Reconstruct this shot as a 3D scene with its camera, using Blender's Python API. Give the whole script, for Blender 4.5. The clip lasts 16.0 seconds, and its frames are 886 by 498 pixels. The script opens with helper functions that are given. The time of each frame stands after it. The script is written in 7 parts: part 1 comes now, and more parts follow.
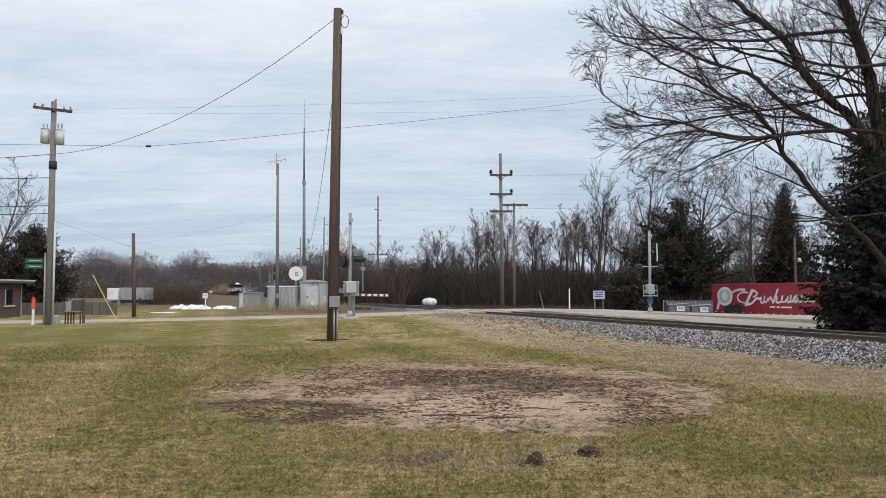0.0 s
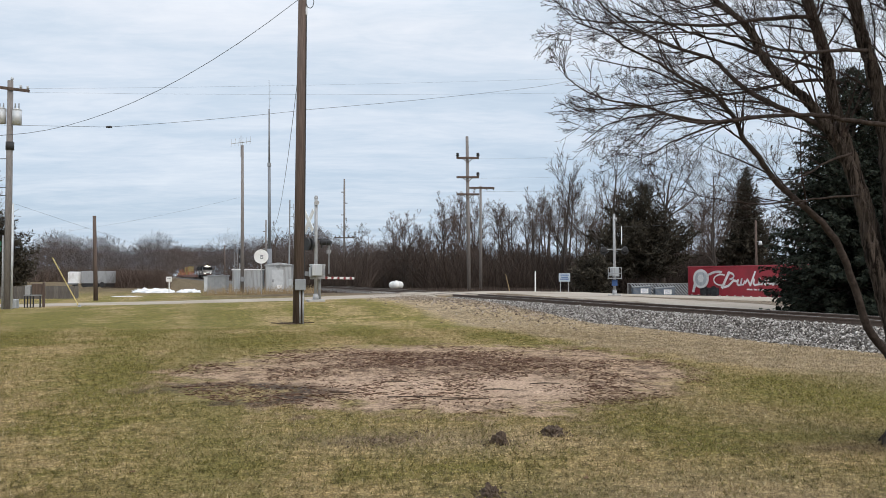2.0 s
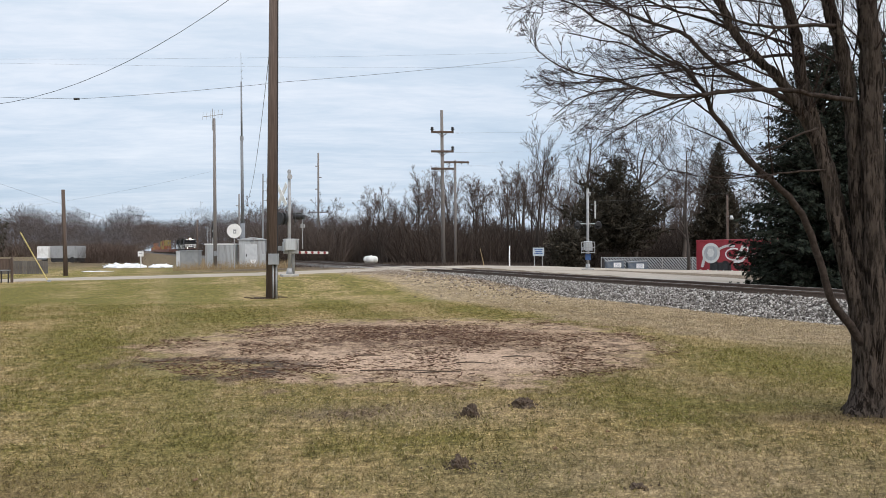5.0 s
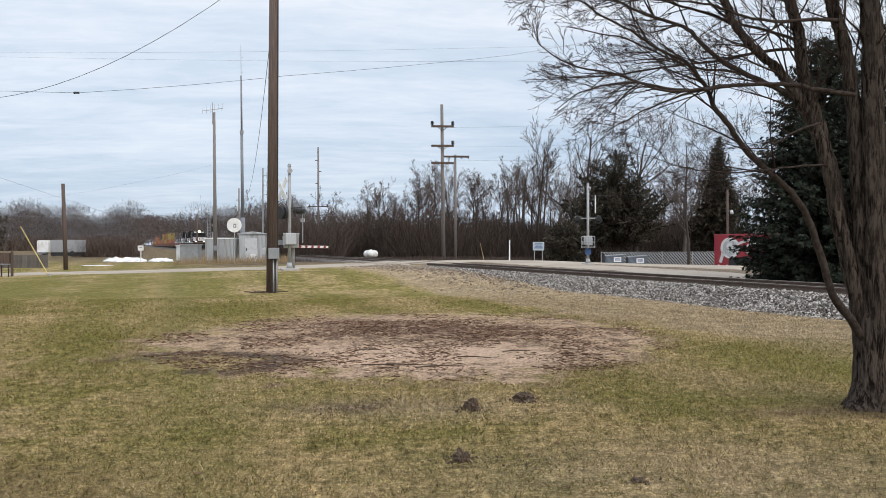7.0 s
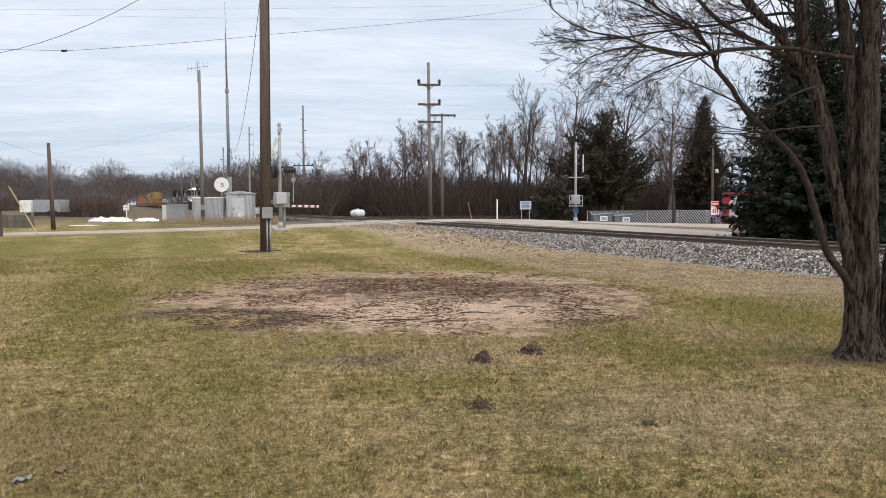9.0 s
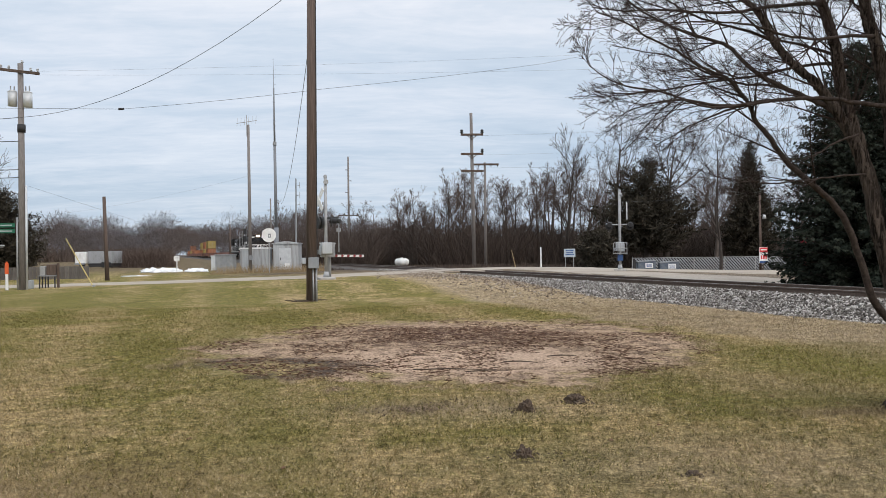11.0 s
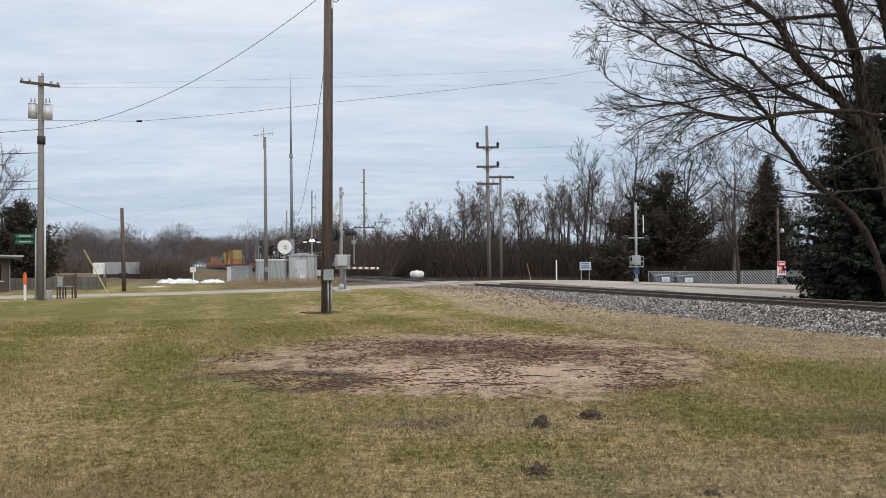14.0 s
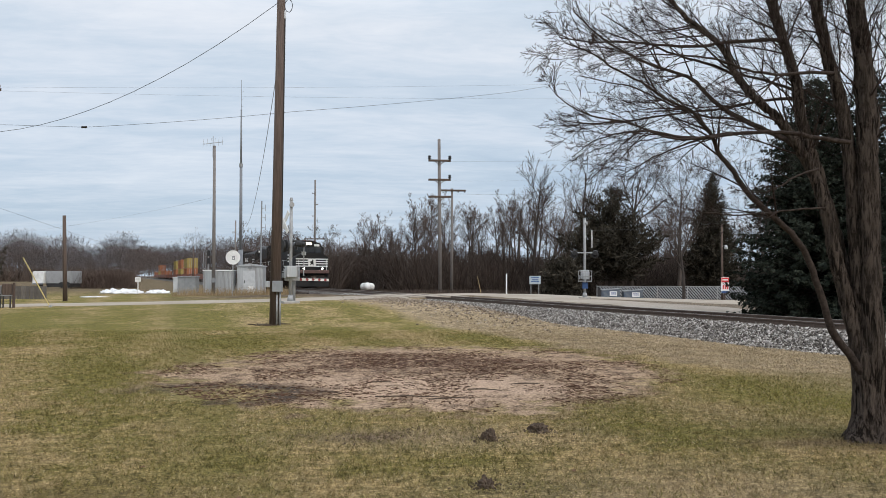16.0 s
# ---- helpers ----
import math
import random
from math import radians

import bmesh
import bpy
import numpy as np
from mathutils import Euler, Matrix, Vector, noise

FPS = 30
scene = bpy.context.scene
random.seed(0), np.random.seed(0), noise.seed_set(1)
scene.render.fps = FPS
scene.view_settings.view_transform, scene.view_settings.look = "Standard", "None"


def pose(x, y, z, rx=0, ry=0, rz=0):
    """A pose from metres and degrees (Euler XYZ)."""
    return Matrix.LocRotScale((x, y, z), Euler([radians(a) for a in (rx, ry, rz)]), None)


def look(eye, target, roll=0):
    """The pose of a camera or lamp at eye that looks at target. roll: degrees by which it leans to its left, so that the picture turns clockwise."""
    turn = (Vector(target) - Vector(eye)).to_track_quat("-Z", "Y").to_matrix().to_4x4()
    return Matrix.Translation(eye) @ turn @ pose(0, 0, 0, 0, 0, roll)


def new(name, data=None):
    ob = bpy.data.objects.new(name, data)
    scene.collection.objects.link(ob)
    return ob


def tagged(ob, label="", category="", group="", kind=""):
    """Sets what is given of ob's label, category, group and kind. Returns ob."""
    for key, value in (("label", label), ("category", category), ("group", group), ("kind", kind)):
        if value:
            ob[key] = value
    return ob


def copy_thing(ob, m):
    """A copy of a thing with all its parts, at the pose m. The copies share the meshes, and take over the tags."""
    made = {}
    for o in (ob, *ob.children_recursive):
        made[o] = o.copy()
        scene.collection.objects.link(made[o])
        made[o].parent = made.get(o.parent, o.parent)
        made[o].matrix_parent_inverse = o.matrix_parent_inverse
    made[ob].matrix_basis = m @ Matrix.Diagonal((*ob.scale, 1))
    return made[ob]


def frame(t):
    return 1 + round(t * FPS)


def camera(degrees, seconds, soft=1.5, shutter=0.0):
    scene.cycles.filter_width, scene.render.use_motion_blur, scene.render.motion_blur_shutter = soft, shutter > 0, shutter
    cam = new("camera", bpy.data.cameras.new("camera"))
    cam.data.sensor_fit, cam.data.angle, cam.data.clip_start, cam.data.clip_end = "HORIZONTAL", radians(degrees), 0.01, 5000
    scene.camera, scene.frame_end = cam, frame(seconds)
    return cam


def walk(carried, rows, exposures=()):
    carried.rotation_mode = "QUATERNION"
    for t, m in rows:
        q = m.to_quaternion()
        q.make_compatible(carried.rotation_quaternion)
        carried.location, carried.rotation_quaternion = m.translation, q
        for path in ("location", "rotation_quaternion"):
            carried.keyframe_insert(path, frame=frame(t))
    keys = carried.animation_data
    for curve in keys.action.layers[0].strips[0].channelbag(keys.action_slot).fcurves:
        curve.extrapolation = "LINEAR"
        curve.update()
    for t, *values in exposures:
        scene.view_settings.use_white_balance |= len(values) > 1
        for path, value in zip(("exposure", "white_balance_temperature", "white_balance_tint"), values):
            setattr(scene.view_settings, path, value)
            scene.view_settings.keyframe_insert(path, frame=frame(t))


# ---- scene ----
cam = camera(57.5, 16.0, soft=0.8)
PATH = [
    (0, (0.033, 0.116, 1.597), (0.032, 2.113, 1.704), -0.0),
    (0.5, (0.037, 0.132, 1.586), (0.04, 2.131, 1.663), 0.0),
    (1, (0.041, 0.11, 1.59), (0.071, 2.109, 1.651), -0.2),
    (1.5, (0.052, 0.101, 1.584), (0.116, 2.099, 1.647), -0.4),
    (2, (0.051, 0.098, 1.588), (0.132, 2.096, 1.653), -0.1),
    (2.5, (0.058, 0.095, 1.59), (0.158, 2.092, 1.644), 0.3),
    (3, (0.072, 0.108, 1.584), (0.198, 2.104, 1.616), 0.2),
    (3.5, (0.084, 0.091, 1.587), (0.227, 2.085, 1.604), -0.1),
    (4, (0.086, 0.086, 1.584), (0.234, 2.081, 1.593), -0.2),
    (6.5, (0.079, 0.11, 1.58), (0.212, 2.106, 1.578), -0.1),
    (7, (0.072, 0.096, 1.58), (0.215, 2.091, 1.568), -0.1),
    (7.5, (0.022, 0.064, 1.567), (0.144, 2.059, 1.512), -0.1),
    (8, (-0.144, 0.093, 1.546), (-0.048, 2.087, 1.429), -0.3),
    (8.5, (-0.233, 0.042, 1.555), (-0.058, 2.027, 1.385), -0.6),
    (9, (-0.227, -0.174, 1.578), (-0.045, 1.815, 1.465), -0.2),
    (9.2, (-0.192, -0.25, 1.566), (-0.05, 1.743, 1.474), -0.2),
    (11.5, (-0.231, -0.342, 1.615), (-0.157, 1.657, 1.64), -0.7),
    (12, (-0.206, -0.251, 1.607), (-0.07, 1.744, 1.646), 0.2),
    (12.5, (-0.207, -0.255, 1.602), (-0.033, 1.738, 1.623), 0.8),
    (13, (-0.217, -0.279, 1.612), (-0.07, 1.716, 1.629), 0.4),
    (13.5, (-0.226, -0.326, 1.619), (-0.149, 1.672, 1.653), -0.1),
    (14, (-0.219, -0.278, 1.613), (-0.182, 1.721, 1.651), -0.4),
    (14.5, (-0.213, -0.276, 1.617), (-0.153, 1.722, 1.654), -0.3),
    (15, (-0.209, -0.268, 1.613), (-0.115, 1.729, 1.662), 0.2),
    (15.5, (-0.217, -0.274, 1.615), (-0.088, 1.72, 1.682), 0.6),
    (16, (-0.209, -0.284, 1.619), (-0.051, 1.709, 1.688), 0.2),
]
walk(cam, [(t, look(e, a, r)) for t, e, a, r in PATH],
     [(0, -0.10, 6500, 10), (1.5, -0.05, 6500, 10), (3.5, 0.05, 6530, 11), (7, 0.06, 6530, 11), (7.8, 0.10, 6580, 12), (8.5, 0.28, 6680, 13), (9.1, 0.12, 6720, 13),
      (11.5, -0.05, 6530, 11), (12.5, -0.1, 6530, 11), (13.5, -0.08, 6520, 11), (14, -0.10, 6510, 10), (15, -0.07, 6500, 10), (16, -0.10, 6500, 10)])

# ---- sky and sun ----
SUN_EL, SUN_AZ = radians(34), radians(150)
world = bpy.data.worlds.new("overcast_sky")
scene.world = world
world.use_nodes = True


def math_node(nt, op, a, b=None, clamp=False):
    n = nt.nodes.new("ShaderNodeMath")
    n.operation, n.use_clamp = op, clamp
    for i, v in enumerate((a, b)):
        if v is None:
            continue
        if isinstance(v, (int, float)):
            n.inputs[i].default_value = v
        else:
            nt.links.new(v, n.inputs[i])
    return n.outputs[0]


def mix_rgb(nt, fac, a, b, blend="MIX"):
    n = nt.nodes.new("ShaderNodeMix")
    n.data_type, n.blend_type = "RGBA", blend
    for sock, v in ((n.inputs[0], fac), (n.inputs[6], a), (n.inputs[7], b)):
        if isinstance(v, (int, float)):
            sock.default_value = v
        elif isinstance(v, tuple):
            sock.default_value = (*v, 1) if len(v) == 3 else v
        else:
            nt.links.new(v, sock)
    return n.outputs[2]


def ramp(nt, fac, stops):
    n = nt.nodes.new("ShaderNodeValToRGB")
    els = n.color_ramp.elements
    while len(els) < len(stops):
        els.new(0.5)
    for e, (p, c) in zip(els, stops):
        e.position = p
        e.color = (*c, 1) if isinstance(c, tuple) else (c, c, c, 1)
    nt.links.new(fac, n.inputs[0])
    return n.outputs[0]


def noise_tex(nt, vec, scale, detail=4.0, rough=0.55, distort=0.0):
    n = nt.nodes.new("ShaderNodeTexNoise")
    n.inputs["Scale"].default_value = scale
    n.inputs["Detail"].default_value = detail
    n.inputs["Roughness"].default_value = rough
    n.inputs["Distortion"].default_value = distort
    if vec is not None:
        nt.links.new(vec, n.inputs["Vector"])
    return n.outputs["Fac"]


def mapped(nt, vec, scale=(1, 1, 1), rot=(0, 0, 0), loc=(0, 0, 0)):
    n = nt.nodes.new("ShaderNodeMapping")
    n.inputs["Scale"].default_value = scale
    n.inputs["Rotation"].default_value = rot
    n.inputs["Location"].default_value = loc
    nt.links.new(vec, n.inputs["Vector"])
    return n.outputs[0]


def build_world():
    nt = world.node_tree
    nt.nodes.clear()
    out = nt.nodes.new("ShaderNodeOutputWorld")
    bg = nt.nodes.new("ShaderNodeBackground")
    sky = nt.nodes.new("ShaderNodeTexSky")
    sky.sky_type, sky.sun_disc = "NISHITA", False
    sky.sun_elevation, sky.sun_rotation = SUN_EL, SUN_AZ
    sky.air_density, sky.dust_density = 1.0, 3.0
    co = nt.nodes.new("ShaderNodeTexCoord").outputs["Generated"]
    sep = nt.nodes.new("ShaderNodeSeparateXYZ")
    nt.links.new(co, sep.inputs[0])
    up = math_node(nt, "MAXIMUM", sep.outputs[2], 0.0)
    # cloud sheet seen on a flat layer, so that the streaks close up towards the horizon
    h = math_node(nt, "ADD", up, 0.10)
    comb = nt.nodes.new("ShaderNodeCombineXYZ")
    nt.links.new(math_node(nt, "DIVIDE", sep.outputs[0], h), comb.inputs[0])
    nt.links.new(math_node(nt, "DIVIDE", sep.outputs[1], h), comb.inputs[1])
    streak = noise_tex(nt, mapped(nt, comb.outputs[0], (0.75, 2.0, 1), (0, 0, -0.14)), 1.7, 7.0, 0.6, 0.5)
    broad = noise_tex(nt, mapped(nt, comb.outputs[0], (0.5, 0.8, 1), (0, 0, 0.3), (3.1, 0.4, 0)), 0.9, 3.0, 0.5, 0.2)
    ripple = noise_tex(nt, mapped(nt, comb.outputs[0], (1.0, 1.9, 1), (0, 0, 0.5)), 6.5, 4.0, 0.6, 0.8)
    cloud = math_node(nt, "ADD", math_node(nt, "MULTIPLY", streak, 0.48), math_node(nt, "MULTIPLY", broad, 0.42))
    cloud = math_node(nt, "ADD", cloud, math_node(nt, "MULTIPLY", ripple, 0.15))
    tone = ramp(nt, cloud, [(0.34, (0.54, 0.63, 0.73)), (0.47, (0.64, 0.715, 0.80)), (0.57, (0.75, 0.795, 0.86)), (0.70, (0.88, 0.895, 0.93))])
    tone = mix_rgb(nt, 0.12, tone, mix_rgb(nt, 1.0, sky.outputs[0], (0.1, 0.1, 0.1), "MULTIPLY"))
    tone = mix_rgb(nt, 1.0, tone, ramp(nt, up, [(0.0, (0.80, 0.88, 0.95)), (0.12, (0.84, 0.90, 0.96)), (0.34, (1.0, 1.0, 1.0))]), "MULTIPLY")
    # an overcast dome is brighter overhead
    lift = ramp(nt, up, [(0.0, 0.40), (0.30, 0.43), (0.62, 0.72), (1.0, 0.90)])
    col = mix_rgb(nt, 1.0, tone, lift, "MULTIPLY")
    nt.links.new(col, bg.inputs[0])
    bg.inputs[1].default_value = SKY_STRENGTH
    nt.links.new(bg.outputs[0], out.inputs[0])


SKY_STRENGTH = 2.75
build_world()
sun_data = bpy.data.lights.new("sun", "SUN")
sun_data.energy, sun_data.angle, sun_data.color = 1.3, radians(25), (1.0, 0.92, 0.82)
sun = new("sun", sun_data)
sun.matrix_world = look((0, 0, 60), (-math.sin(SUN_AZ) * 60 / math.tan(SUN_EL), -math.cos(SUN_AZ) * 60 / math.tan(SUN_EL), 0))
scene.view_settings.exposure = 0.0


# ---- materials ----
def material(name, rough=0.8, metal=0.0, emission=None, strength=0.0):
    m = bpy.data.materials.new(name)
    m.use_nodes = True
    nt = m.node_tree
    b = nt.nodes["Principled BSDF"]
    b.inputs["Roughness"].default_value = rough
    b.inputs["Metallic"].default_value = metal
    if emission:
        b.inputs["Emission Color"].default_value = (*emission, 1)
        b.inputs["Emission Strength"].default_value = strength
    return m, nt, b


def rough_mat(name, c1, c2, scale=6.0, rough=0.8, metal=0.0, bump=0.15, stretch=(1, 1, 1), stain=None, stain_scale=0.7, vary=0.0):
    """Two-tone surface with grain, slow stains and bump, in object space."""
    m, nt, b = material(name, rough, metal)
    co = nt.nodes.new("ShaderNodeTexCoord").outputs["Object"]
    v = mapped(nt, co, stretch)
    grain = noise_tex(nt, v, scale, 6.0, 0.6)
    col = mix_rgb(nt, ramp(nt, grain, [(0.3, 0.0), (0.7, 1.0)]), c1, c2)
    if stain:
        s = noise_tex(nt, v, stain_scale, 5.0, 0.65, 0.6)
        col = mix_rgb(nt, ramp(nt, s, [(0.48, 0.0), (0.68, 0.8)]), col, stain)
    if vary:
        oi = nt.nodes.new("ShaderNodeObjectInfo").outputs["Random"]
        k = math_node(nt, "ADD", math_node(nt, "MULTIPLY", oi, vary), 1 - vary / 2)
        comb = nt.nodes.new("ShaderNodeCombineColor")
        for i in range(3):
            nt.links.new(k, comb.inputs[i])
        col = mix_rgb(nt, 1.0, col, comb.outputs[0], "MULTIPLY")
    nt.links.new(col, b.inputs["Base Color"])
    if bump:
        bn = nt.nodes.new("ShaderNodeBump")
        bn.inputs["Strength"].default_value = bump
        bn.inputs["Distance"].default_value = 0.03
        nt.links.new(grain, bn.inputs["Height"])
        nt.links.new(bn.outputs[0], b.inputs["Normal"])
    return m


def island_mat(name, c1, c2, rough=0.85, c3=None):
    """Loose pieces joined in one mesh, each with a shade of its own."""
    m, nt, b = material(name, rough)
    g = nt.nodes.new("ShaderNodeNewGeometry").outputs["Random Per Island"]
    stops = [(0.0, c1), (0.6, c2)] + ([(1.0, c3)] if c3 else [])
    nt.links.new(ramp(nt, g, stops), b.inputs["Base Color"])
    b.inputs["Specular IOR Level"].default_value = 0.12
    return m


M = {}
M["pole"] = rough_mat("weathered_pole_wood", (0.054, 0.036, 0.028), (0.132, 0.094, 0.075), 14, 0.9, bump=0.4, stretch=(3, 3, 0.12), stain=(0.032, 0.022, 0.018))
M["pole_grey"] = rough_mat("grey_pole_wood", (0.13, 0.117, 0.110), (0.24, 0.22, 0.21), 14, 0.9, stretch=(3, 3, 0.25), stain=(0.10, 0.085, 0.075))
M["galv"] = rough_mat("galvanised_steel", (0.27, 0.275, 0.28), (0.40, 0.405, 0.41), 9, 0.6, 0.3, 0.05, stain=(0.2, 0.2, 0.2))
M["mast_grey"] = rough_mat("dull_mast_steel", (0.14, 0.15, 0.165), (0.21, 0.22, 0.235), 6, 0.7, 0.1, 0.05)
M["alu"] = rough_mat("painted_aluminium", (0.46, 0.48, 0.50), (0.58, 0.60, 0.61), 4, 0.5, 0.25, 0.05, stain=(0.32, 0.32, 0.31))
M["hut"] = rough_mat("grey_bungalow_paint", (0.36, 0.38, 0.40), (0.47, 0.49, 0.50), 3, 0.5, 0.2, 0.04, stretch=(4, 4, 0.4), stain=(0.25, 0.24, 0.23))
M["hut_dark"] = rough_mat("dark_grey_cabinet_paint", (0.20, 0.215, 0.23), (0.28, 0.29, 0.30), 3, 0.6, 0.1, 0.05, stain=(0.15, 0.15, 0.15))
M["black"] = rough_mat("black_enamel", (0.007, 0.007, 0.008), (0.016, 0.016, 0.016), 3, 0.55, 0.0, 0.03, stain=(0.026, 0.023, 0.021))
M["black"].node_tree.nodes["Principled BSDF"].inputs["Specular IOR Level"].default_value = 0.15
M["black_matt"] = rough_mat("black_plastic", (0.015, 0.015, 0.016), (0.03, 0.03, 0.032), 8, 0.7)
M["white"] = rough_mat("white_paint", (0.68, 0.68, 0.67), (0.80, 0.80, 0.79), 4, 0.55, stain=(0.5, 0.48, 0.44))
M["red"] = rough_mat("red_trailer_paint", (0.24, 0.010, 0.020), (0.30, 0.014, 0.026), 1.5, 0.4, 0.0, 0.02, stain=(0.19, 0.010, 0.018))
M["red_sign"] = rough_mat("red_sheeting", (0.55, 0.02, 0.03), (0.65, 0.04, 0.05), 4, 0.5, 0, 0)
M["gate_red"] = rough_mat("faded_dark_red_sheeting", (0.20, 0.025, 0.03), (0.28, 0.04, 0.04), 4, 0.6, 0, 0)
M["board_grey"] = rough_mat("grey_blue_notice_board", (0.30, 0.36, 0.41), (0.40, 0.46, 0.50), 4, 0.6, bump=0)
M["steel_rail"] = rough_mat("rusty_rail_side", (0.065, 0.045, 0.035), (0.13, 0.092, 0.07), 18, 0.9, 0.0, 0.1)
M["rail_top"] = rough_mat("worn_rail_head", (0.16, 0.145, 0.13), (0.25, 0.23, 0.21), 8, 0.5, 0.6, 0.02)
M["tie"] = rough_mat("creosoted_tie", (0.035, 0.027, 0.022), (0.085, 0.068, 0.055), 12, 0.95, stretch=(1, 6, 3), vary=0.5)
M["rubber"] = rough_mat("tyre_rubber", (0.014, 0.014, 0.014), (0.03, 0.03, 0.03), 10, 0.85)
M["wire"] = rough_mat("black_cable", (0.015, 0.015, 0.016), (0.025, 0.025, 0.026), 10, 0.6, bump=0)
M["yellow"] = rough_mat("yellow_container_paint", (0.25, 0.185, 0.045), (0.32, 0.245, 0.06), 1.2, 0.6, 0, 0.05, stain=(0.18, 0.13, 0.05))
M["orange"] = rough_mat("orange_container_paint", (0.25, 0.085, 0.035), (0.31, 0.115, 0.045), 1.2, 0.6, 0, 0.05, stain=(0.17, 0.07, 0.035))
M["rust"] = rough_mat("rust_red_car_paint", (0.16, 0.055, 0.035), (0.24, 0.085, 0.05), 1.5, 0.7, 0, 0.05, stain=(0.09, 0.04, 0.03))
M["brown_roof"] = rough_mat("grimy_cab_roof", (0.06, 0.035, 0.03), (0.12, 0.06, 0.05), 3, 0.7)
M["glass_dark"] = rough_mat("dark_glass", (0.01, 0.012, 0.014), (0.02, 0.022, 0.024), 2, 0.08, bump=0)
M["lamp_on"] = material("lit_headlight", 0.3, 0, (1.0, 0.74, 0.44), 70.0)[0]
M["lamp_white"] = material("lit_ditch_light", 0.3, 0, (1.0, 0.93, 0.82), 12.0)[0]
M["brick"] = rough_mat("brown_brick", (0.062, 0.044, 0.037), (0.108, 0.075, 0.060), 9, 0.9, stretch=(1, 1, 3))
M["roof"] = rough_mat("asphalt_shingle", (0.10, 0.095, 0.09), (0.17, 0.16, 0.155), 12, 0.95)
M["snow"] = rough_mat("old_snow", (0.72, 0.74, 0.77), (0.84, 0.85, 0.87), 3, 0.7, stain=(0.5, 0.48, 0.46), bump=0.4)


def bark_material():
    m, nt, b = material("furrowed_bark", 0.95)
    b.inputs["Specular IOR Level"].default_value = 0.08
    co = nt.nodes.new("ShaderNodeTexCoord").outputs["Object"]
    ridge = noise_tex(nt, mapped(nt, co, (1.0, 1.0, 0.16)), 34, 5, 0.65, 0.4)
    slow = noise_tex(nt, co, 2.2, 5, 0.65, 0.6)
    col = mix_rgb(nt, ramp(nt, ridge, [(0.42, 0.0), (0.57, 1.0)]), (0.012, 0.009, 0.007), (0.088, 0.069, 0.057))
    col = mix_rgb(nt, ramp(nt, slow, [(0.46, 0.0), (0.66, 0.6)]), col, (0.056, 0.045, 0.037))
    nt.links.new(col, b.inputs["Base Color"])
    bn = nt.nodes.new("ShaderNodeBump")
    bn.inputs["Strength"].default_value, bn.inputs["Distance"].default_value = 1.0, 0.06
    nt.links.new(ridge, bn.inputs["Height"])
    nt.links.new(bn.outputs[0], b.inputs["Normal"])
    return m


M["bark"] = bark_material()
M["twig"] = rough_mat("twig_bark", (0.022, 0.016, 0.014), (0.05, 0.036, 0.031), 5, 0.95, bump=0)
M["limb_bark"] = rough_mat("limb_bark", (0.020, 0.015, 0.013), (0.062, 0.048, 0.041), 24, 0.95, bump=0.5)
for k_ in ("bark", "limb_bark", "twig"):
    M[k_].node_tree.nodes["Principled BSDF"].inputs["Specular IOR Level"].default_value = 0.08
M["twig_far"] = rough_mat("far_twig_bark", (0.050, 0.033, 0.025), (0.095, 0.065, 0.050), 2, 0.95, bump=0, vary=0.5)
M["trunk_far"] = rough_mat("far_trunk_bark", (0.035, 0.027, 0.022), (0.085, 0.068, 0.058), 5, 0.95, bump=0.2, stretch=(1, 1, 0.3), vary=0.6)
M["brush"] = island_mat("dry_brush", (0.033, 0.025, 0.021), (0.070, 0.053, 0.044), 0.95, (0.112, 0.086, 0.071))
# horizon brush and twigs: aerial haze is put into their paler base colours
M["brush_far"] = island_mat("hazy_dry_brush", (0.06, 0.045, 0.038), (0.10, 0.075, 0.062), 0.95, (0.13, 0.095, 0.075))
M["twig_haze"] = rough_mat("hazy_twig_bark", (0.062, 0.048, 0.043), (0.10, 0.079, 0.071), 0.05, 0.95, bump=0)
M["reed"] = island_mat("dry_grass_stems", (0.20, 0.145, 0.085), (0.32, 0.24, 0.14), 0.95)
M["needle"] = island_mat("spruce_needles", (0.010, 0.013, 0.010), (0.023, 0.029, 0.020), 0.9, (0.045, 0.051, 0.037))
M["needle_pine"] = island_mat("pine_needles", (0.024, 0.022, 0.016), (0.050, 0.044, 0.033), 0.95, (0.082, 0.069, 0.052))
M["stone"] = island_mat("ballast_stone", (0.035, 0.029, 0.025), (0.20, 0.180, 0.160), 0.9, (0.55, 0.52, 0.485))
M["soil"] = rough_mat("dark_soil_clod", (0.045, 0.030, 0.020), (0.115, 0.080, 0.055), 30, 1.0, bump=0.8)
M["blue_bin"] = rough_mat("blue_grey_bin_paint", (0.055, 0.075, 0.105), (0.09, 0.115, 0.15), 3, 0.6, stain=(0.2, 0.2, 0.2))
M["green_sign"] = rough_mat("green_sign_sheeting", (0.005, 0.10, 0.055), (0.01, 0.13, 0.07), 4, 0.5, bump=0)
M["blue_sign"] = rough_mat("blue_sheeting", (0.03, 0.08, 0.22), (0.04, 0.10, 0.26), 4, 0.5, bump=0)
M["yellow_guard"] = rough_mat("yellow_guy_guard", (0.42, 0.33, 0.10), (0.62, 0.50, 0.20), 9, 0.6, bump=0)
M["orange_cap"] = rough_mat("orange_marker_plastic", (0.6, 0.09, 0.02), (0.7, 0.12, 0.03), 5, 0.5, bump=0)
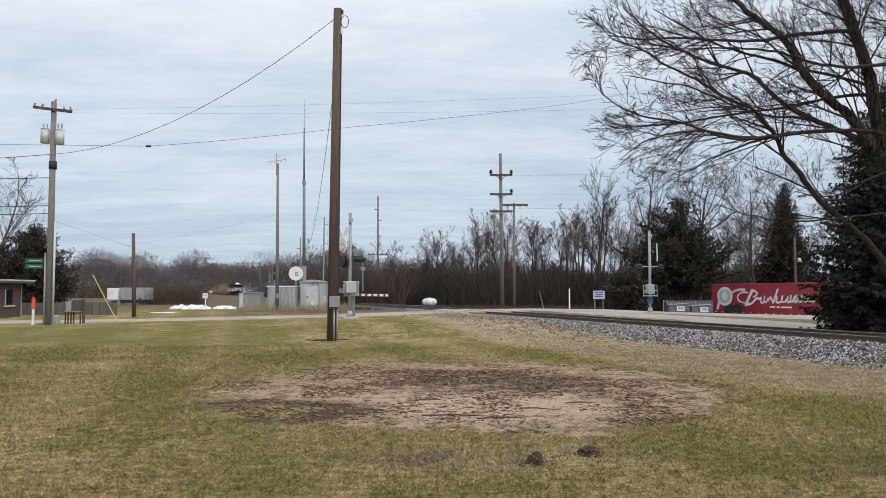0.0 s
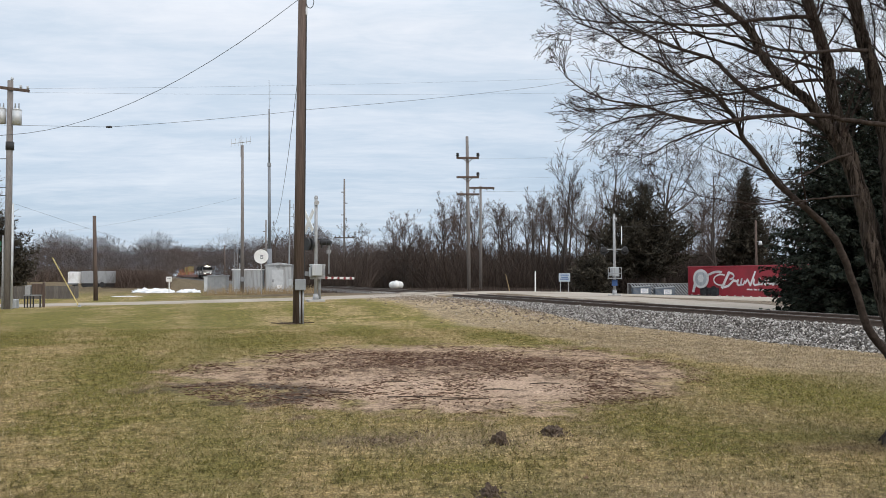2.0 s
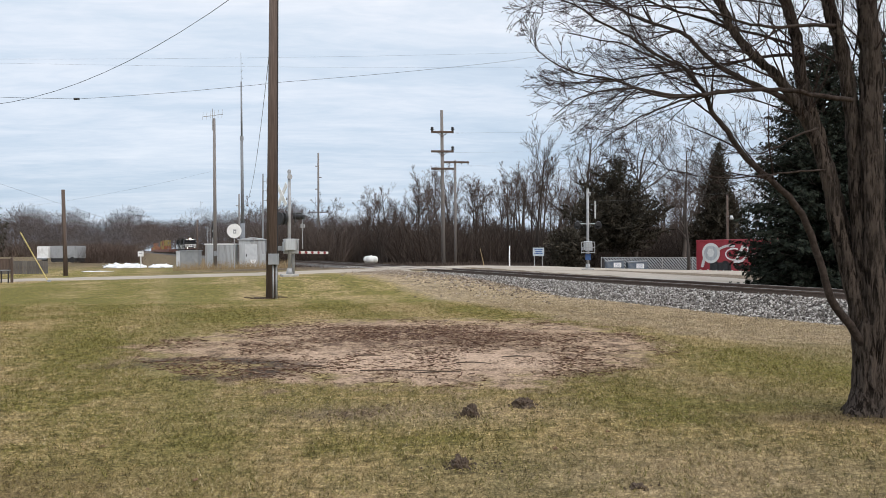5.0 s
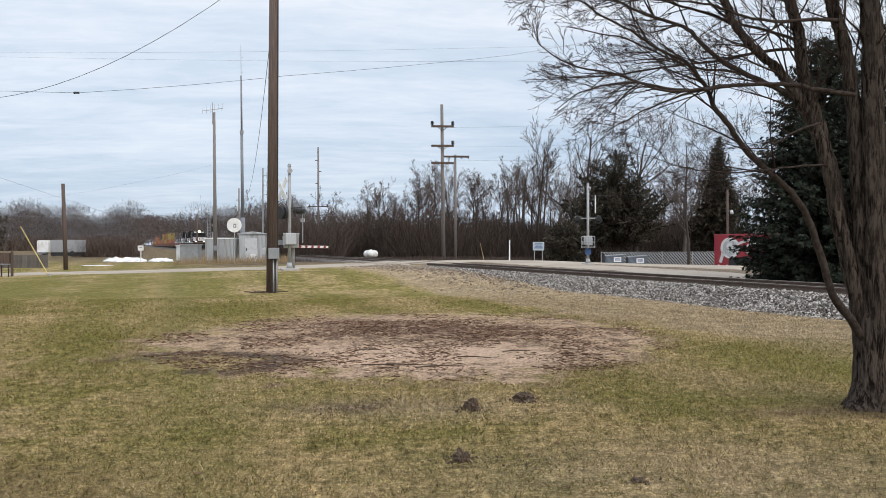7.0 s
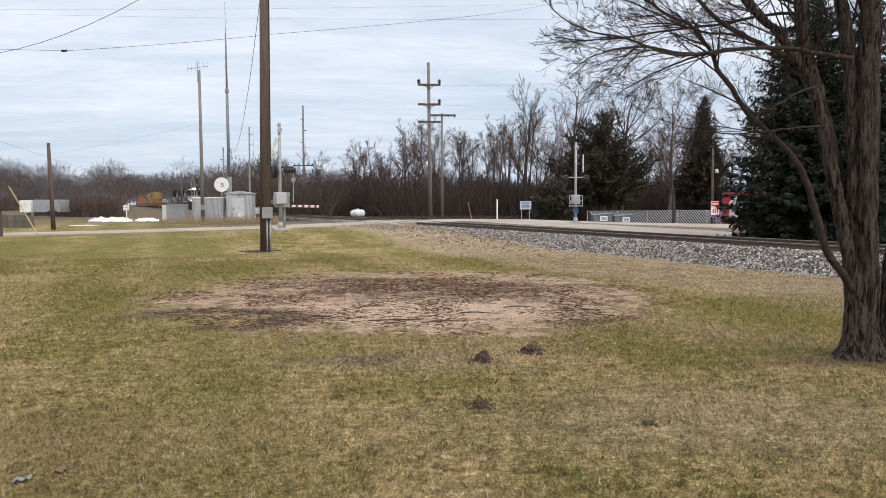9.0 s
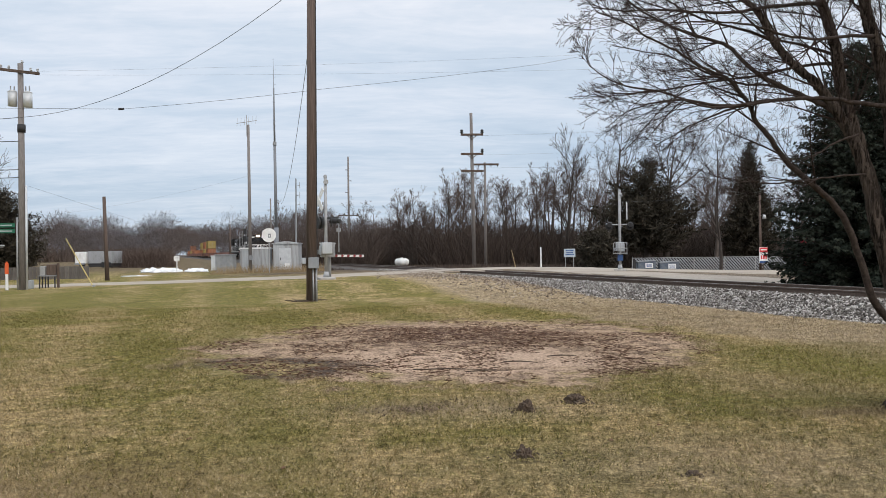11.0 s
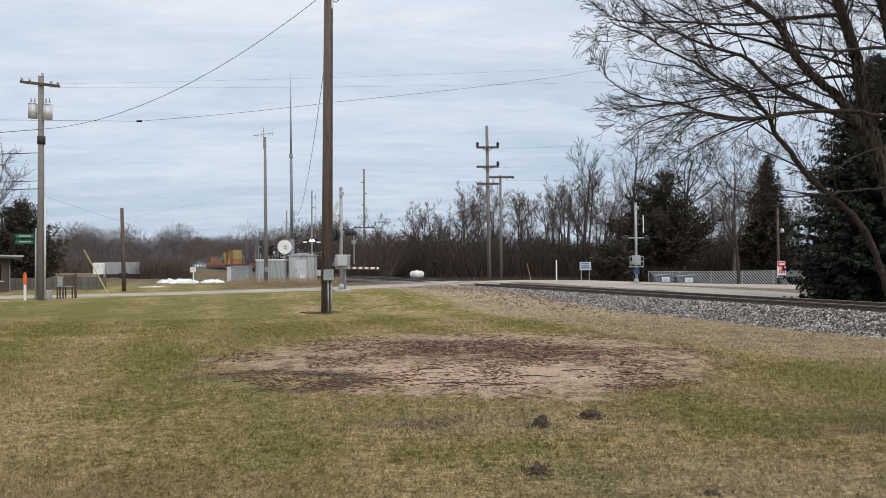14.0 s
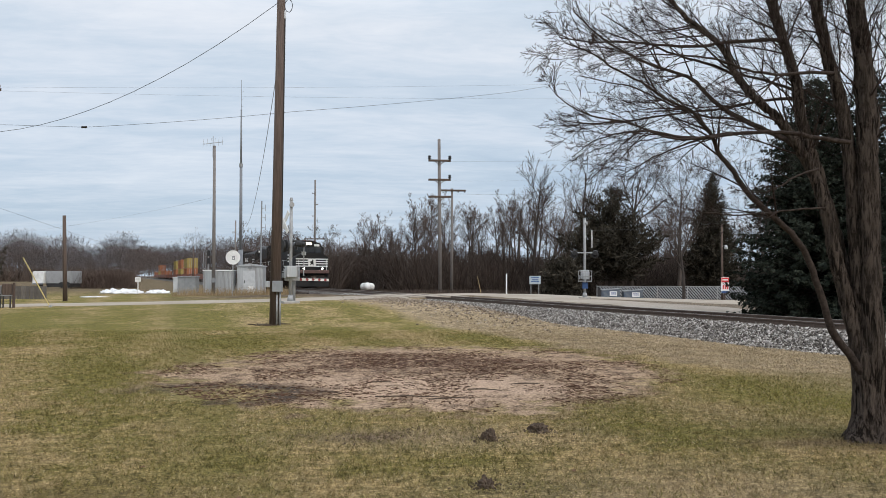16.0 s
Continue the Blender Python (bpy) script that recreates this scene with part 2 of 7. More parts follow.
M["fence"] = rough_mat("grey_fence_slats", (0.20, 0.215, 0.235), (0.30, 0.315, 0.335), 3, 0.7, stain=(0.15, 0.15, 0.15))
M["fence_wood"] = rough_mat("weathered_fence_board", (0.085, 0.075, 0.068), (0.155, 0.14, 0.128), 8, 0.95, stretch=(4, 4, 0.4), vary=0.35)
M["silver_letter"] = rough_mat("silver_grey_print", (0.52, 0.52, 0.50), (0.66, 0.66, 0.64), 9, 0.5, bump=0)
M["concrete"] = rough_mat("pale_concrete", (0.30, 0.29, 0.27), (0.42, 0.405, 0.38), 5, 0.9, stain=(0.24, 0.23, 0.21))
M["propane"] = rough_mat("white_tank_paint", (0.62, 0.62, 0.60), (0.72, 0.72, 0.70), 3, 0.45, stain=(0.5, 0.48, 0.45))


def ground_material():
    m, nt, b = material("winter_lawn", 1.0)
    b.inputs["Specular IOR Level"].default_value = 0.1
    co = nt.nodes.new("ShaderNodeNewGeometry").outputs["Position"]
    sep = nt.nodes.new("ShaderNodeSeparateXYZ")
    nt.links.new(co, sep.inputs[0])
    X, Y = sep.outputs[0], sep.outputs[1]
    fine = noise_tex(nt, mapped(nt, co, (1, 1, 1)), 30, 6, 0.7)
    mid = noise_tex(nt, co, 1.8, 6, 0.65, 0.0)
    slow = noise_tex(nt, co, 0.35, 4, 0.6, 0.5)
    clump = noise_tex(nt, co, 7, 8, 0.8, 0.0)
    green = mix_rgb(nt, ramp(nt, fine, [(0.3, 0.0), (0.7, 1.0)]), (0.060, 0.054, 0.013), (0.272, 0.229, 0.066))
    straw = mix_rgb(nt, ramp(nt, fine, [(0.3, 0.0), (0.7, 1.0)]), (0.165, 0.115, 0.052), (0.54, 0.395, 0.205))
    # mowing stripes run away from the viewer and fan a little
    stripe = math_node(nt, "SINE", math_node(nt, "MULTIPLY", math_node(nt, "ADD", X, math_node(nt, "MULTIPLY", Y, 0.295)), 2.05))
    f = math_node(nt, "ADD", math_node(nt, "MULTIPLY", mid, 0.7), math_node(nt, "MULTIPLY", slow, 0.9))
    f = math_node(nt, "ADD", f, math_node(nt, "MULTIPLY", clump, 0.85))
    f = math_node(nt, "ADD", f, math_node(nt, "MULTIPLY", stripe, 0.075))
    near = ramp(nt, math_node(nt, "DIVIDE", Y, 20.0), [(0.26, 1.0), (0.50, 0.0)])
    f = math_node(nt, "ADD", f, math_node(nt, "MULTIPLY", near, 0.11))
    lawn = mix_rgb(nt, ramp(nt, math_node(nt, "SUBTRACT", f, 0.70), [(0.45, 0.0), (0.72, 0.88)]), green, straw)
    lawn = mix_rgb(nt, 1.0, lawn, ramp(nt, clump, [(0.37, 0.40), (0.50, 1.0), (0.64, 1.5)]), "MULTIPLY")

    def blob(cx, cy, rx, ry, edge, wob):
        ax = math_node(nt, "DIVIDE", math_node(nt, "SUBTRACT", X, cx), rx)
        ay = math_node(nt, "DIVIDE", math_node(nt, "SUBTRACT", Y, cy), ry)
        d = math_node(nt, "SQRT", math_node(nt, "ADD", math_node(nt, "MULTIPLY", ax, ax), math_node(nt, "MULTIPLY", ay, ay)))
        d = math_node(nt, "ADD", d, math_node(nt, "MULTIPLY", math_node(nt, "SUBTRACT", mid, 0.5), wob))
        d = math_node(nt, "ADD", d, math_node(nt, "MULTIPLY", math_node(nt, "SUBTRACT", slow, 0.5), wob))
        return ramp(nt, d, [(1 - edge, 1.0), (1.0, 0.0)])

    # bare sandy patch with wood crumbs where a tree was ground out
    sand = mix_rgb(nt, ramp(nt, fine, [(0.3, 0.0), (0.7, 1.0)]), (0.34, 0.225, 0.150), (0.66, 0.475, 0.340))
    litter = mix_rgb(nt, ramp(nt, fine, [(0.35, 0.0), (0.65, 1.0)]), (0.055, 0.032, 0.020), (0.150, 0.098, 0.066))
    grey = mix_rgb(nt, ramp(nt, fine, [(0.35, 0.0), (0.65, 1.0)]), (0.235, 0.155, 0.098), (0.55, 0.392, 0.262))
    crumbs = noise_tex(nt, mapped(nt, co, (1, 0.7, 1)), 3.0, 9, 0.9, 0.3)
    inner = mix_rgb(nt, ramp(nt, crumbs, [(0.495, 0.0), (0.535, 0.85)]), grey, litter)
    inner = mix_rgb(nt, blob(0.4, 11.6, 2.9, 2.0, 0.6, 1.3), inner, mix_rgb(nt, ramp(nt, crumbs, [(0.545, 0.0), (0.575, 0.9)]), sand, litter))
    mulch = mix_rgb(nt, ramp(nt, crumbs, [(0.45, 0.0), (0.49, 0.95)]), grey, (0.062, 0.027, 0.018))
    inner = mix_rgb(nt, math_node(nt, "MULTIPLY", blob(0.9, 14.9, 3.0, 2.2, 0.8, 1.3), 0.95), inner, mulch)
    inner = mix_rgb(nt, math_node(nt, "MULTIPLY", blob(-2.3, 11.2, 1.7, 1.3, 0.35, 0.8), 0.95), inner, mix_rgb(nt, ramp(nt, crumbs, [(0.37, 0.0), (0.45, 0.95)]), grey, (0.050, 0.038, 0.032)))
    # dry margin along the railway
    t = math_node(nt, "ADD", math_node(nt, "MULTIPLY", math_node(nt, "SUBTRACT", X, 10.3), -0.955),
                  math_node(nt, "MULTIPLY", math_node(nt, "SUBTRACT", Y, 19.0), -0.297))
    t = math_node(nt, "ADD", t, math_node(nt, "MULTIPLY", math_node(nt, "SUBTRACT", slow, 0.5), 3.2))
    t = math_node(nt, "ADD", t, math_node(nt, "MULTIPLY", math_node(nt, "SUBTRACT", mid, 0.5), 1.6))
    margin = ramp(nt, math_node(nt, "DIVIDE", t, 10.0), [(0.55, 1.0), (0.63, 0.0)])
    dead = mix_rgb(nt, ramp(nt, fine, [(0.3, 0.0), (0.7, 1.0)]), (0.175, 0.127, 0.077), (0.48, 0.368, 0.238))
    dead = mix_rgb(nt, ramp(nt, crumbs, [(0.52, 0.0), (0.56, 0.7)]), dead, (0.105, 0.075, 0.052))
    dead = mix_rgb(nt, ramp(nt, clump, [(0.5, 0.0), (0.66, 0.6)]), dead, (0.45, 0.36, 0.235))
    dead = mix_rgb(nt, 1.0, dead, ramp(nt, mid, [(0.32, 0.62), (0.5, 1.0), (0.66, 1.3)]), "MULTIPLY")
    col = mix_rgb(nt, math_node(nt, "MULTIPLY", margin, 0.9), lawn, dead)
    rough = mix_rgb(nt, ramp(nt, crumbs, [(0.45, 0.0), (0.56, 1.0)]), (0.21, 0.165, 0.125), (0.085, 0.066, 0.052))
    beyond = ramp(nt, math_node(nt, "DIVIDE", math_node(nt, "ADD", t, 5.0), 10.0), [(0.25, 0.85), (0.42, 0.0)])
    col = mix_rgb(nt, beyond, col, rough)
    # one lush mower track over the lawn
    lane = math_node(nt, "ADD", math_node(nt, "ADD", X, math_node(nt, "MULTIPLY", Y, 0.257)), math_node(nt, "MULTIPLY", math_node(nt, "SUBTRACT", mid, 0.5), 1.3))
    lane = math_node(nt, "ABSOLUTE", math_node(nt, "SUBTRACT", lane, 0.24))
    col = mix_rgb(nt, ramp(nt, lane, [(0.10, 0.60), (0.80, 0.0)]), col, mix_rgb(nt, 1.0, green, (0.82, 0.88, 0.85), "MULTIPLY"))
    col = mix_rgb(nt, blob(0.65, 14.0, 4.6, 5.1, 0.22, 1.2), col, inner)
    # greener turf beside the tree
    col = mix_rgb(nt, math_node(nt, "MULTIPLY", blob(5.6, 8.9, 3.4, 2.8, 0.8, 1.2), 0.55), col, green)
    col = mix_rgb(nt, math_node(nt, "MULTIPLY", blob(6.3, 11.2, 2.7, 2.6, 0.5, 1.0), 0.5), col, green)
    col = mix_rgb(nt, math_node(nt, "MULTIPLY", blob(2.4, 5.5, 3.3, 1.4, 0.8, 1.3), 0.5), col, dead)
    # scuffed bare spots by the clods and the trunk
    col = mix_rgb(nt, math_node(nt, "MULTIPLY", blob(-2.9, 5.2, 2.2, 1.5, 0.9, 1.4), 0.6), col, mix_rgb(nt, fine, (0.125, 0.082, 0.044), (0.40, 0.280, 0.165)))
    col = mix_rgb(nt, math_node(nt, "MULTIPLY", blob(0.4, 7.9, 2.0, 0.9, 0.9, 1.1), 0.7), col, dead)
    col = mix_rgb(nt, math_node(nt, "MULTIPLY", blob(-0.1, 7.95, 0.85, 0.45, 0.8, 1.8), 0.85), col, mix_rgb(nt, ramp(nt, clump, [(0.42, 0.0), (0.56, 1.0)]), dead, litter))
    col = mix_rgb(nt, math_node(nt, "MULTIPLY", blob(4.6, 7.4, 0.95, 0.75, 0.7, 0.8), 0.85), col, (0.12, 0.075, 0.05))
    col = mix_rgb(nt, math_node(nt, "MULTIPLY", blob(4.0, 7.9, 1.8, 1.2, 0.8, 1.2), 0.6), col, mix_rgb(nt, 1.0, green, (0.74, 0.80, 0.78), "MULTIPLY"))
    col = mix_rgb(nt, math_node(nt, "MULTIPLY", blob(3.8, 7.35, 0.8, 0.40, 0.8, 0.9), 0.6), col, mix_rgb(nt, fine, (0.10, 0.064, 0.040), (0.26, 0.18, 0.115)))
    col = mix_rgb(nt, math_node(nt, "MULTIPLY", blob(-15.0, 29.0, 13.0, 11.0, 0.8, 1.2), 0.55), col, mix_rgb(nt, 1.0, green, (0.85, 0.88, 0.85), "MULTIPLY"))
    grit = noise_tex(nt, co, 15, 7, 0.85)
    col = mix_rgb(nt, 1.0, col, ramp(nt, grit, [(0.36, 0.50), (0.50, 0.91), (0.64, 1.34)]), "MULTIPLY")
    # brown field and leaf litter past the road
    far = ramp(nt, math_node(nt, "DIVIDE", Y, 100.0), [(0.42, 0.0), (0.50, 1.0)])
    wild = mix_rgb(nt, ramp(nt, mid, [(0.35, 0.0), (0.65, 1.0)]), (0.055, 0.040, 0.026), (0.17, 0.125, 0.080))
    side = ramp(nt, math_node(nt, "DIVIDE", math_node(nt, "ADD", X, 40.0), 100.0), [(0.24, 0.0), (0.31, 1.0)])
    col = mix_rgb(nt, math_node(nt, "MULTIPLY", far, side), col, wild)
    field = ramp(nt, math_node(nt, "DIVIDE", Y, 200.0), [(0.30, 0.0), (0.45, 0.85)])
    col = mix_rgb(nt, field, col, wild)
    nt.links.new(col, b.inputs["Base Color"])
    bn = nt.nodes.new("ShaderNodeBump")
    bn.inputs["Strength"].default_value, bn.inputs["Distance"].default_value = 0.7, 0.05
    nt.links.new(math_node(nt, "ADD", fine, math_node(nt, "MULTIPLY", clump, 0.6)), bn.inputs["Height"])
    nt.links.new(bn.outputs[0], b.inputs["Normal"])
    return m


def plane_mat(name, a, b_, dark, scale):
    m, nt, b = material(name, 0.95)
    co = nt.nodes.new("ShaderNodeNewGeometry").outputs["Position"]
    fine = noise_tex(nt, co, scale, 6, 0.65)
    slow = noise_tex(nt, co, 0.3, 5, 0.6, 0.6)
    col = mix_rgb(nt, ramp(nt, fine, [(0.3, 0.0), (0.7, 1.0)]), a, b_)
    col = mix_rgb(nt, ramp(nt, slow, [(0.45, 0.0), (0.7, 0.7)]), col, dark)
    nt.links.new(col, b.inputs["Base Color"])
    bn = nt.nodes.new("ShaderNodeBump")
    bn.inputs["Strength"].default_value, bn.inputs["Distance"].default_value = 0.5, 0.03
    nt.links.new(fine, bn.inputs["Height"])
    nt.links.new(bn.outputs[0], b.inputs["Normal"])
    return m


M["lawn"] = ground_material()
M["road"] = plane_mat("worn_pale_asphalt", (0.26, 0.220, 0.172), (0.41, 0.352, 0.285), (0.21, 0.168, 0.128), 9)
M["ballast"] = plane_mat("ballast_bed", (0.025, 0.021, 0.019), (0.13, 0.118, 0.105), (0.07, 0.06, 0.053), 22)


# ---- mesh helpers ----
def mesh_object(name, bm, mat, smooth=False):
    me = bpy.data.meshes.new(name)
    bm.to_mesh(me)
    bm.free()
    if mat:
        me.materials.append(mat)
    if smooth:
        for p in me.polygons:
            p.use_smooth = True
    return new(name, me)


def part(name, bm, mat, parent, label="", smooth=False):
    ob = mesh_object(name, bm, mat, smooth)
    ob.parent = parent
    if label:
        tagged(ob, label)
    return ob


def piece(name, data, parent, m=None):
    """Another object on shared mesh data, under its thing."""
    ob = new(name, data)
    ob.parent = parent
    if m is not None:
        ob.matrix_basis = m
    return ob


def box(size, at=(0, 0, 0), bevel=0.0, rot=None, bm=None):
    bm2 = bmesh.new()
    bmesh.ops.create_cube(bm2, size=1.0)
    bmesh.ops.scale(bm2, vec=size, verts=bm2.verts)
    if bevel:
        bmesh.ops.bevel(bm2, geom=bm2.edges[:], offset=bevel, segments=2, affect="EDGES", profile=0.6)
    mt = Matrix.Translation(at)
    if rot:
        mt = mt @ Euler([radians(a) for a in rot]).to_matrix().to_4x4()
    bmesh.ops.transform(bm2, matrix=mt, verts=bm2.verts)
    return join(bm, bm2)


def join(bm, bm2):
    if bm is None:
        return bm2
    me = bpy.data.meshes.new("tmp")
    bm2.to_mesh(me)
    bm2.free()
    bm.from_mesh(me)
    bpy.data.meshes.remove(me)
    return bm


def rod(p0, p1, r0, r1=None, n=10, bm=None):
    """A tapered round bar between two points."""
    p0, p1 = Vector(p0), Vector(p1)
    r1 = r0 if r1 is None else r1
    d = p1 - p0
    bm2 = bmesh.new()
    bmesh.ops.create_cone(bm2, cap_ends=True, segments=n, radius1=r0, radius2=max(r1, 1e-4), depth=d.length)
    mt = Matrix.Translation((p0 + p1) / 2) @ d.to_track_quat("Z", "Y").to_matrix().to_4x4()
    bmesh.ops.transform(bm2, matrix=mt, verts=bm2.verts)
    return join(bm, bm2)


def ball(at, r, scale=(1, 1, 1), sub=2, bm=None):
    bm2 = bmesh.new()
    bmesh.ops.create_icosphere(bm2, subdivisions=sub, radius=r)
    bmesh.ops.scale(bm2, vec=scale, verts=bm2.verts)
    bmesh.ops.translate(bm2, vec=at, verts=bm2.verts)
    return join(bm, bm2)


def prism(points, depth, m=None, bm=None):
    """A flat outline in x, z pushed back along y by depth."""
    bm2 = bmesh.new()
    a = [bm2.verts.new((x, 0, z)) for x, z in points]
    c = [bm2.verts.new((x, depth, z)) for x, z in points]
    bm2.faces.new(a)
    bm2.faces.new(c[::-1])
    for i in range(len(a)):
        j = (i + 1) % len(a)
        bm2.faces.new((a[j], a[i], c[i], c[j]))
    if m is not None:
        bmesh.ops.transform(bm2, matrix=m, verts=bm2.verts)
    bmesh.ops.recalc_face_normals(bm2, faces=bm2.faces)
    return join(bm, bm2)


def raw_mesh(name, verts, faces, mat, smooth=False):
    me = bpy.data.meshes.new(name)
    me.from_pydata([tuple(v) for v in verts], [], faces)
    if mat:
        me.materials.append(mat)
    if smooth:
        me.polygons.foreach_set("use_smooth", [True] * len(me.polygons))
    return me


def tri_mesh(name, verts, tris, mat):
    """Fast build of a triangle mesh from arrays."""
    me = bpy.data.meshes.new(name)
    me.vertices.add(len(verts))
    me.vertices.foreach_set("co", np.asarray(verts, np.float32).ravel())
    me.loops.add(len(tris) * 3)
    me.loops.foreach_set("vertex_index", np.asarray(tris, np.int32).ravel())
    me.polygons.add(len(tris))
    me.polygons.foreach_set("loop_start", np.arange(0, len(tris) * 3, 3, dtype=np.int32))
    me.update(calc_edges=True)
    me.materials.append(mat)
    return me


def empty(name, m=None):
    ob = new(name)
    ob.empty_display_size = 0.3
    if m is not None:
        ob.matrix_basis = m
    return ob


def cable(name, points, r, mat, label, sag=0.0, category="cable"):
    """A hanging wire through its points, with sag between them."""
    cu = bpy.data.curves.new(name, "CURVE")
    cu.dimensions, cu.bevel_depth, cu.bevel_resolution = "3D", r, 1
    pts = []
    for a, b_ in zip(points, points[1:]):
        a, b_ = Vector(a), Vector(b_)
        for i in range(12):
            f = i / 12
            p = a.lerp(b_, f)
            p.z -= sag * 4 * f * (1 - f)
            pts.append(p)
    pts.append(Vector(points[-1]))
    sp = cu.splines.new("POLY")
    sp.points.add(len(pts) - 1)
    for q, p in zip(sp.points, pts):
        q.co = (*p, 1)
    cu.materials.append(mat)
    return tagged(new(name, cu), label, category)


def sstep(a, b_, v):
    f = min(1.0, max(0.0, (v - a) / (b_ - a)))
    return f * f * (3 - 2 * f)


# ---- the lie of the land ----
P0 = Vector((10.3, 19.0))            # a point of the near rail
TD = Vector((-0.297, 0.955)).normalized()   # along the railway, away from the viewer
TN = Vector((-TD.y, TD.x))           # across it, towards the lawn
RAIL_Z = 0.55
CROSS_A = 30.0                       # the level crossing, metres along the rail from P0


def track_sa(x, y):
    d = Vector((x, y)) - P0
    return d.dot(TN), d.dot(TD)


def on_track(s, a, z=0.0):
    p = P0 + TN * s + TD * a
    return Vector((p.x, p.y, z))


def land(x, y):
    g = 0.5 * sstep(26, 35, y) * math.exp(-((x - 3) / 19) ** 2) * (1 - 0.7 * sstep(50, 75, y))
    g -= 0.30 * sstep(11, 20, x) * sstep(48, 60, y) * (1 - sstep(80, 120, y))
    s, a = track_sa(x, y)
    w = math.exp(-((s + 0.7) / 2.4) ** 4) * (1 - math.exp(-((a - CROSS_A) / 5.5) ** 4))
    g = g * (1 - w) + 0.05 * w
    if -5 < y < 60:
        g += 0.025 * (noise.noise(Vector((x * 0.35, y * 0.35, 0))))
    return g


def graded(lo, hi, step, far, grow=1.25):
    out = list(np.arange(lo, hi + 1e-6, step))
    d, v = step, hi
    while v < far:
        d *= grow
        v += d
        out.append(v)
    d, v = step, lo
    while v > -far:
        d *= grow
        v -= d
        out.insert(0, v)
    return out


def build_ground():
    xs, ys = graded(-30, 40, 0.7, 2500), graded(0, 70, 0.7, 2500)
    verts = [(x, y, land(x, y)) for y in ys for x in xs]
    n = len(xs)
    faces = [(j * n + i, j * n + i + 1, (j + 1) * n + i + 1, (j + 1) * n + i) for j in range(len(ys) - 1) for i in range(n - 1)]
    ob = new("ground", raw_mesh("ground", verts, faces, M["lawn"], True))
    tagged(ob, "winter lawn, half green, half straw, with bare patches", "lawn", kind="structure")


def strip(name, centre, width, mat, label, category, lift=0.03, kind="structure"):
    """A road of constant width along a smoothed centre line, laid on the land."""
    pts = [Vector((*c, 0)) for c in centre]
    for _ in range(3):
        q = [pts[0]]
        for a, b_ in zip(pts, pts[1:]):
            q += [a.lerp(b_, 0.25), a.lerp(b_, 0.75)]
        pts = q + [pts[-1]]
    verts, faces, k = [], [], 8
    for i, p in enumerate(pts):
        d = (pts[min(i + 1, len(pts) - 1)] - pts[max(i - 1, 0)]).normalized()
        nrm = Vector((-d.y, d.x, 0))
        for j in range(k + 1):
            f = j / k - 0.5
            wob = 0.55 * noise.noise(Vector((p.x * 0.4, p.y * 0.4, j * 9.0))) if j in (0, k) else 0
            q = p + nrm * (width * f + wob)
            verts.append((q.x, q.y, land(q.x, q.y) + lift * (1 if 0 < j < k else -0.3)))
    for i in range(len(pts) - 1):
        for j in range(k):
            a = i * (k + 1) + j
            faces.append((a, a + k + 1, a + k + 2, a + 1))
    ob = new(name, raw_mesh(name, verts, faces, mat, True))
    return tagged(ob, label, category, kind=kind)


def build_roads():
    strip("road", [(-140, 44), (-60, 42.5), (-30, 41.3), (-12, 40.2), (-5, 40.6), (-1, 44.5), (3, 49.5), (7, 54), (12, 57), (17, 56.5), (22, 51), (30, 38), (46, 10)], 4.9,
          M["road"], "pale worn asphalt road over the railway crossing", "road", 0.035)
    strip("pavement", [(6, 49.5), (11, 50), (16.5, 47.5), (22, 40), (31, 22), (40, 4)], 7.0, M["road"], "pale worn asphalt lot beside the railway", "pavement", 0.03)
    lot = [on_track(-6.6, a) for a in (9, 16, 24, 31)]
    strip("pavement", [(p.x, p.y) for p in lot], 5.0, M["road"], "pale worn asphalt apron along the rails", "pavement", 0.024)


build_ground()
build_roads()


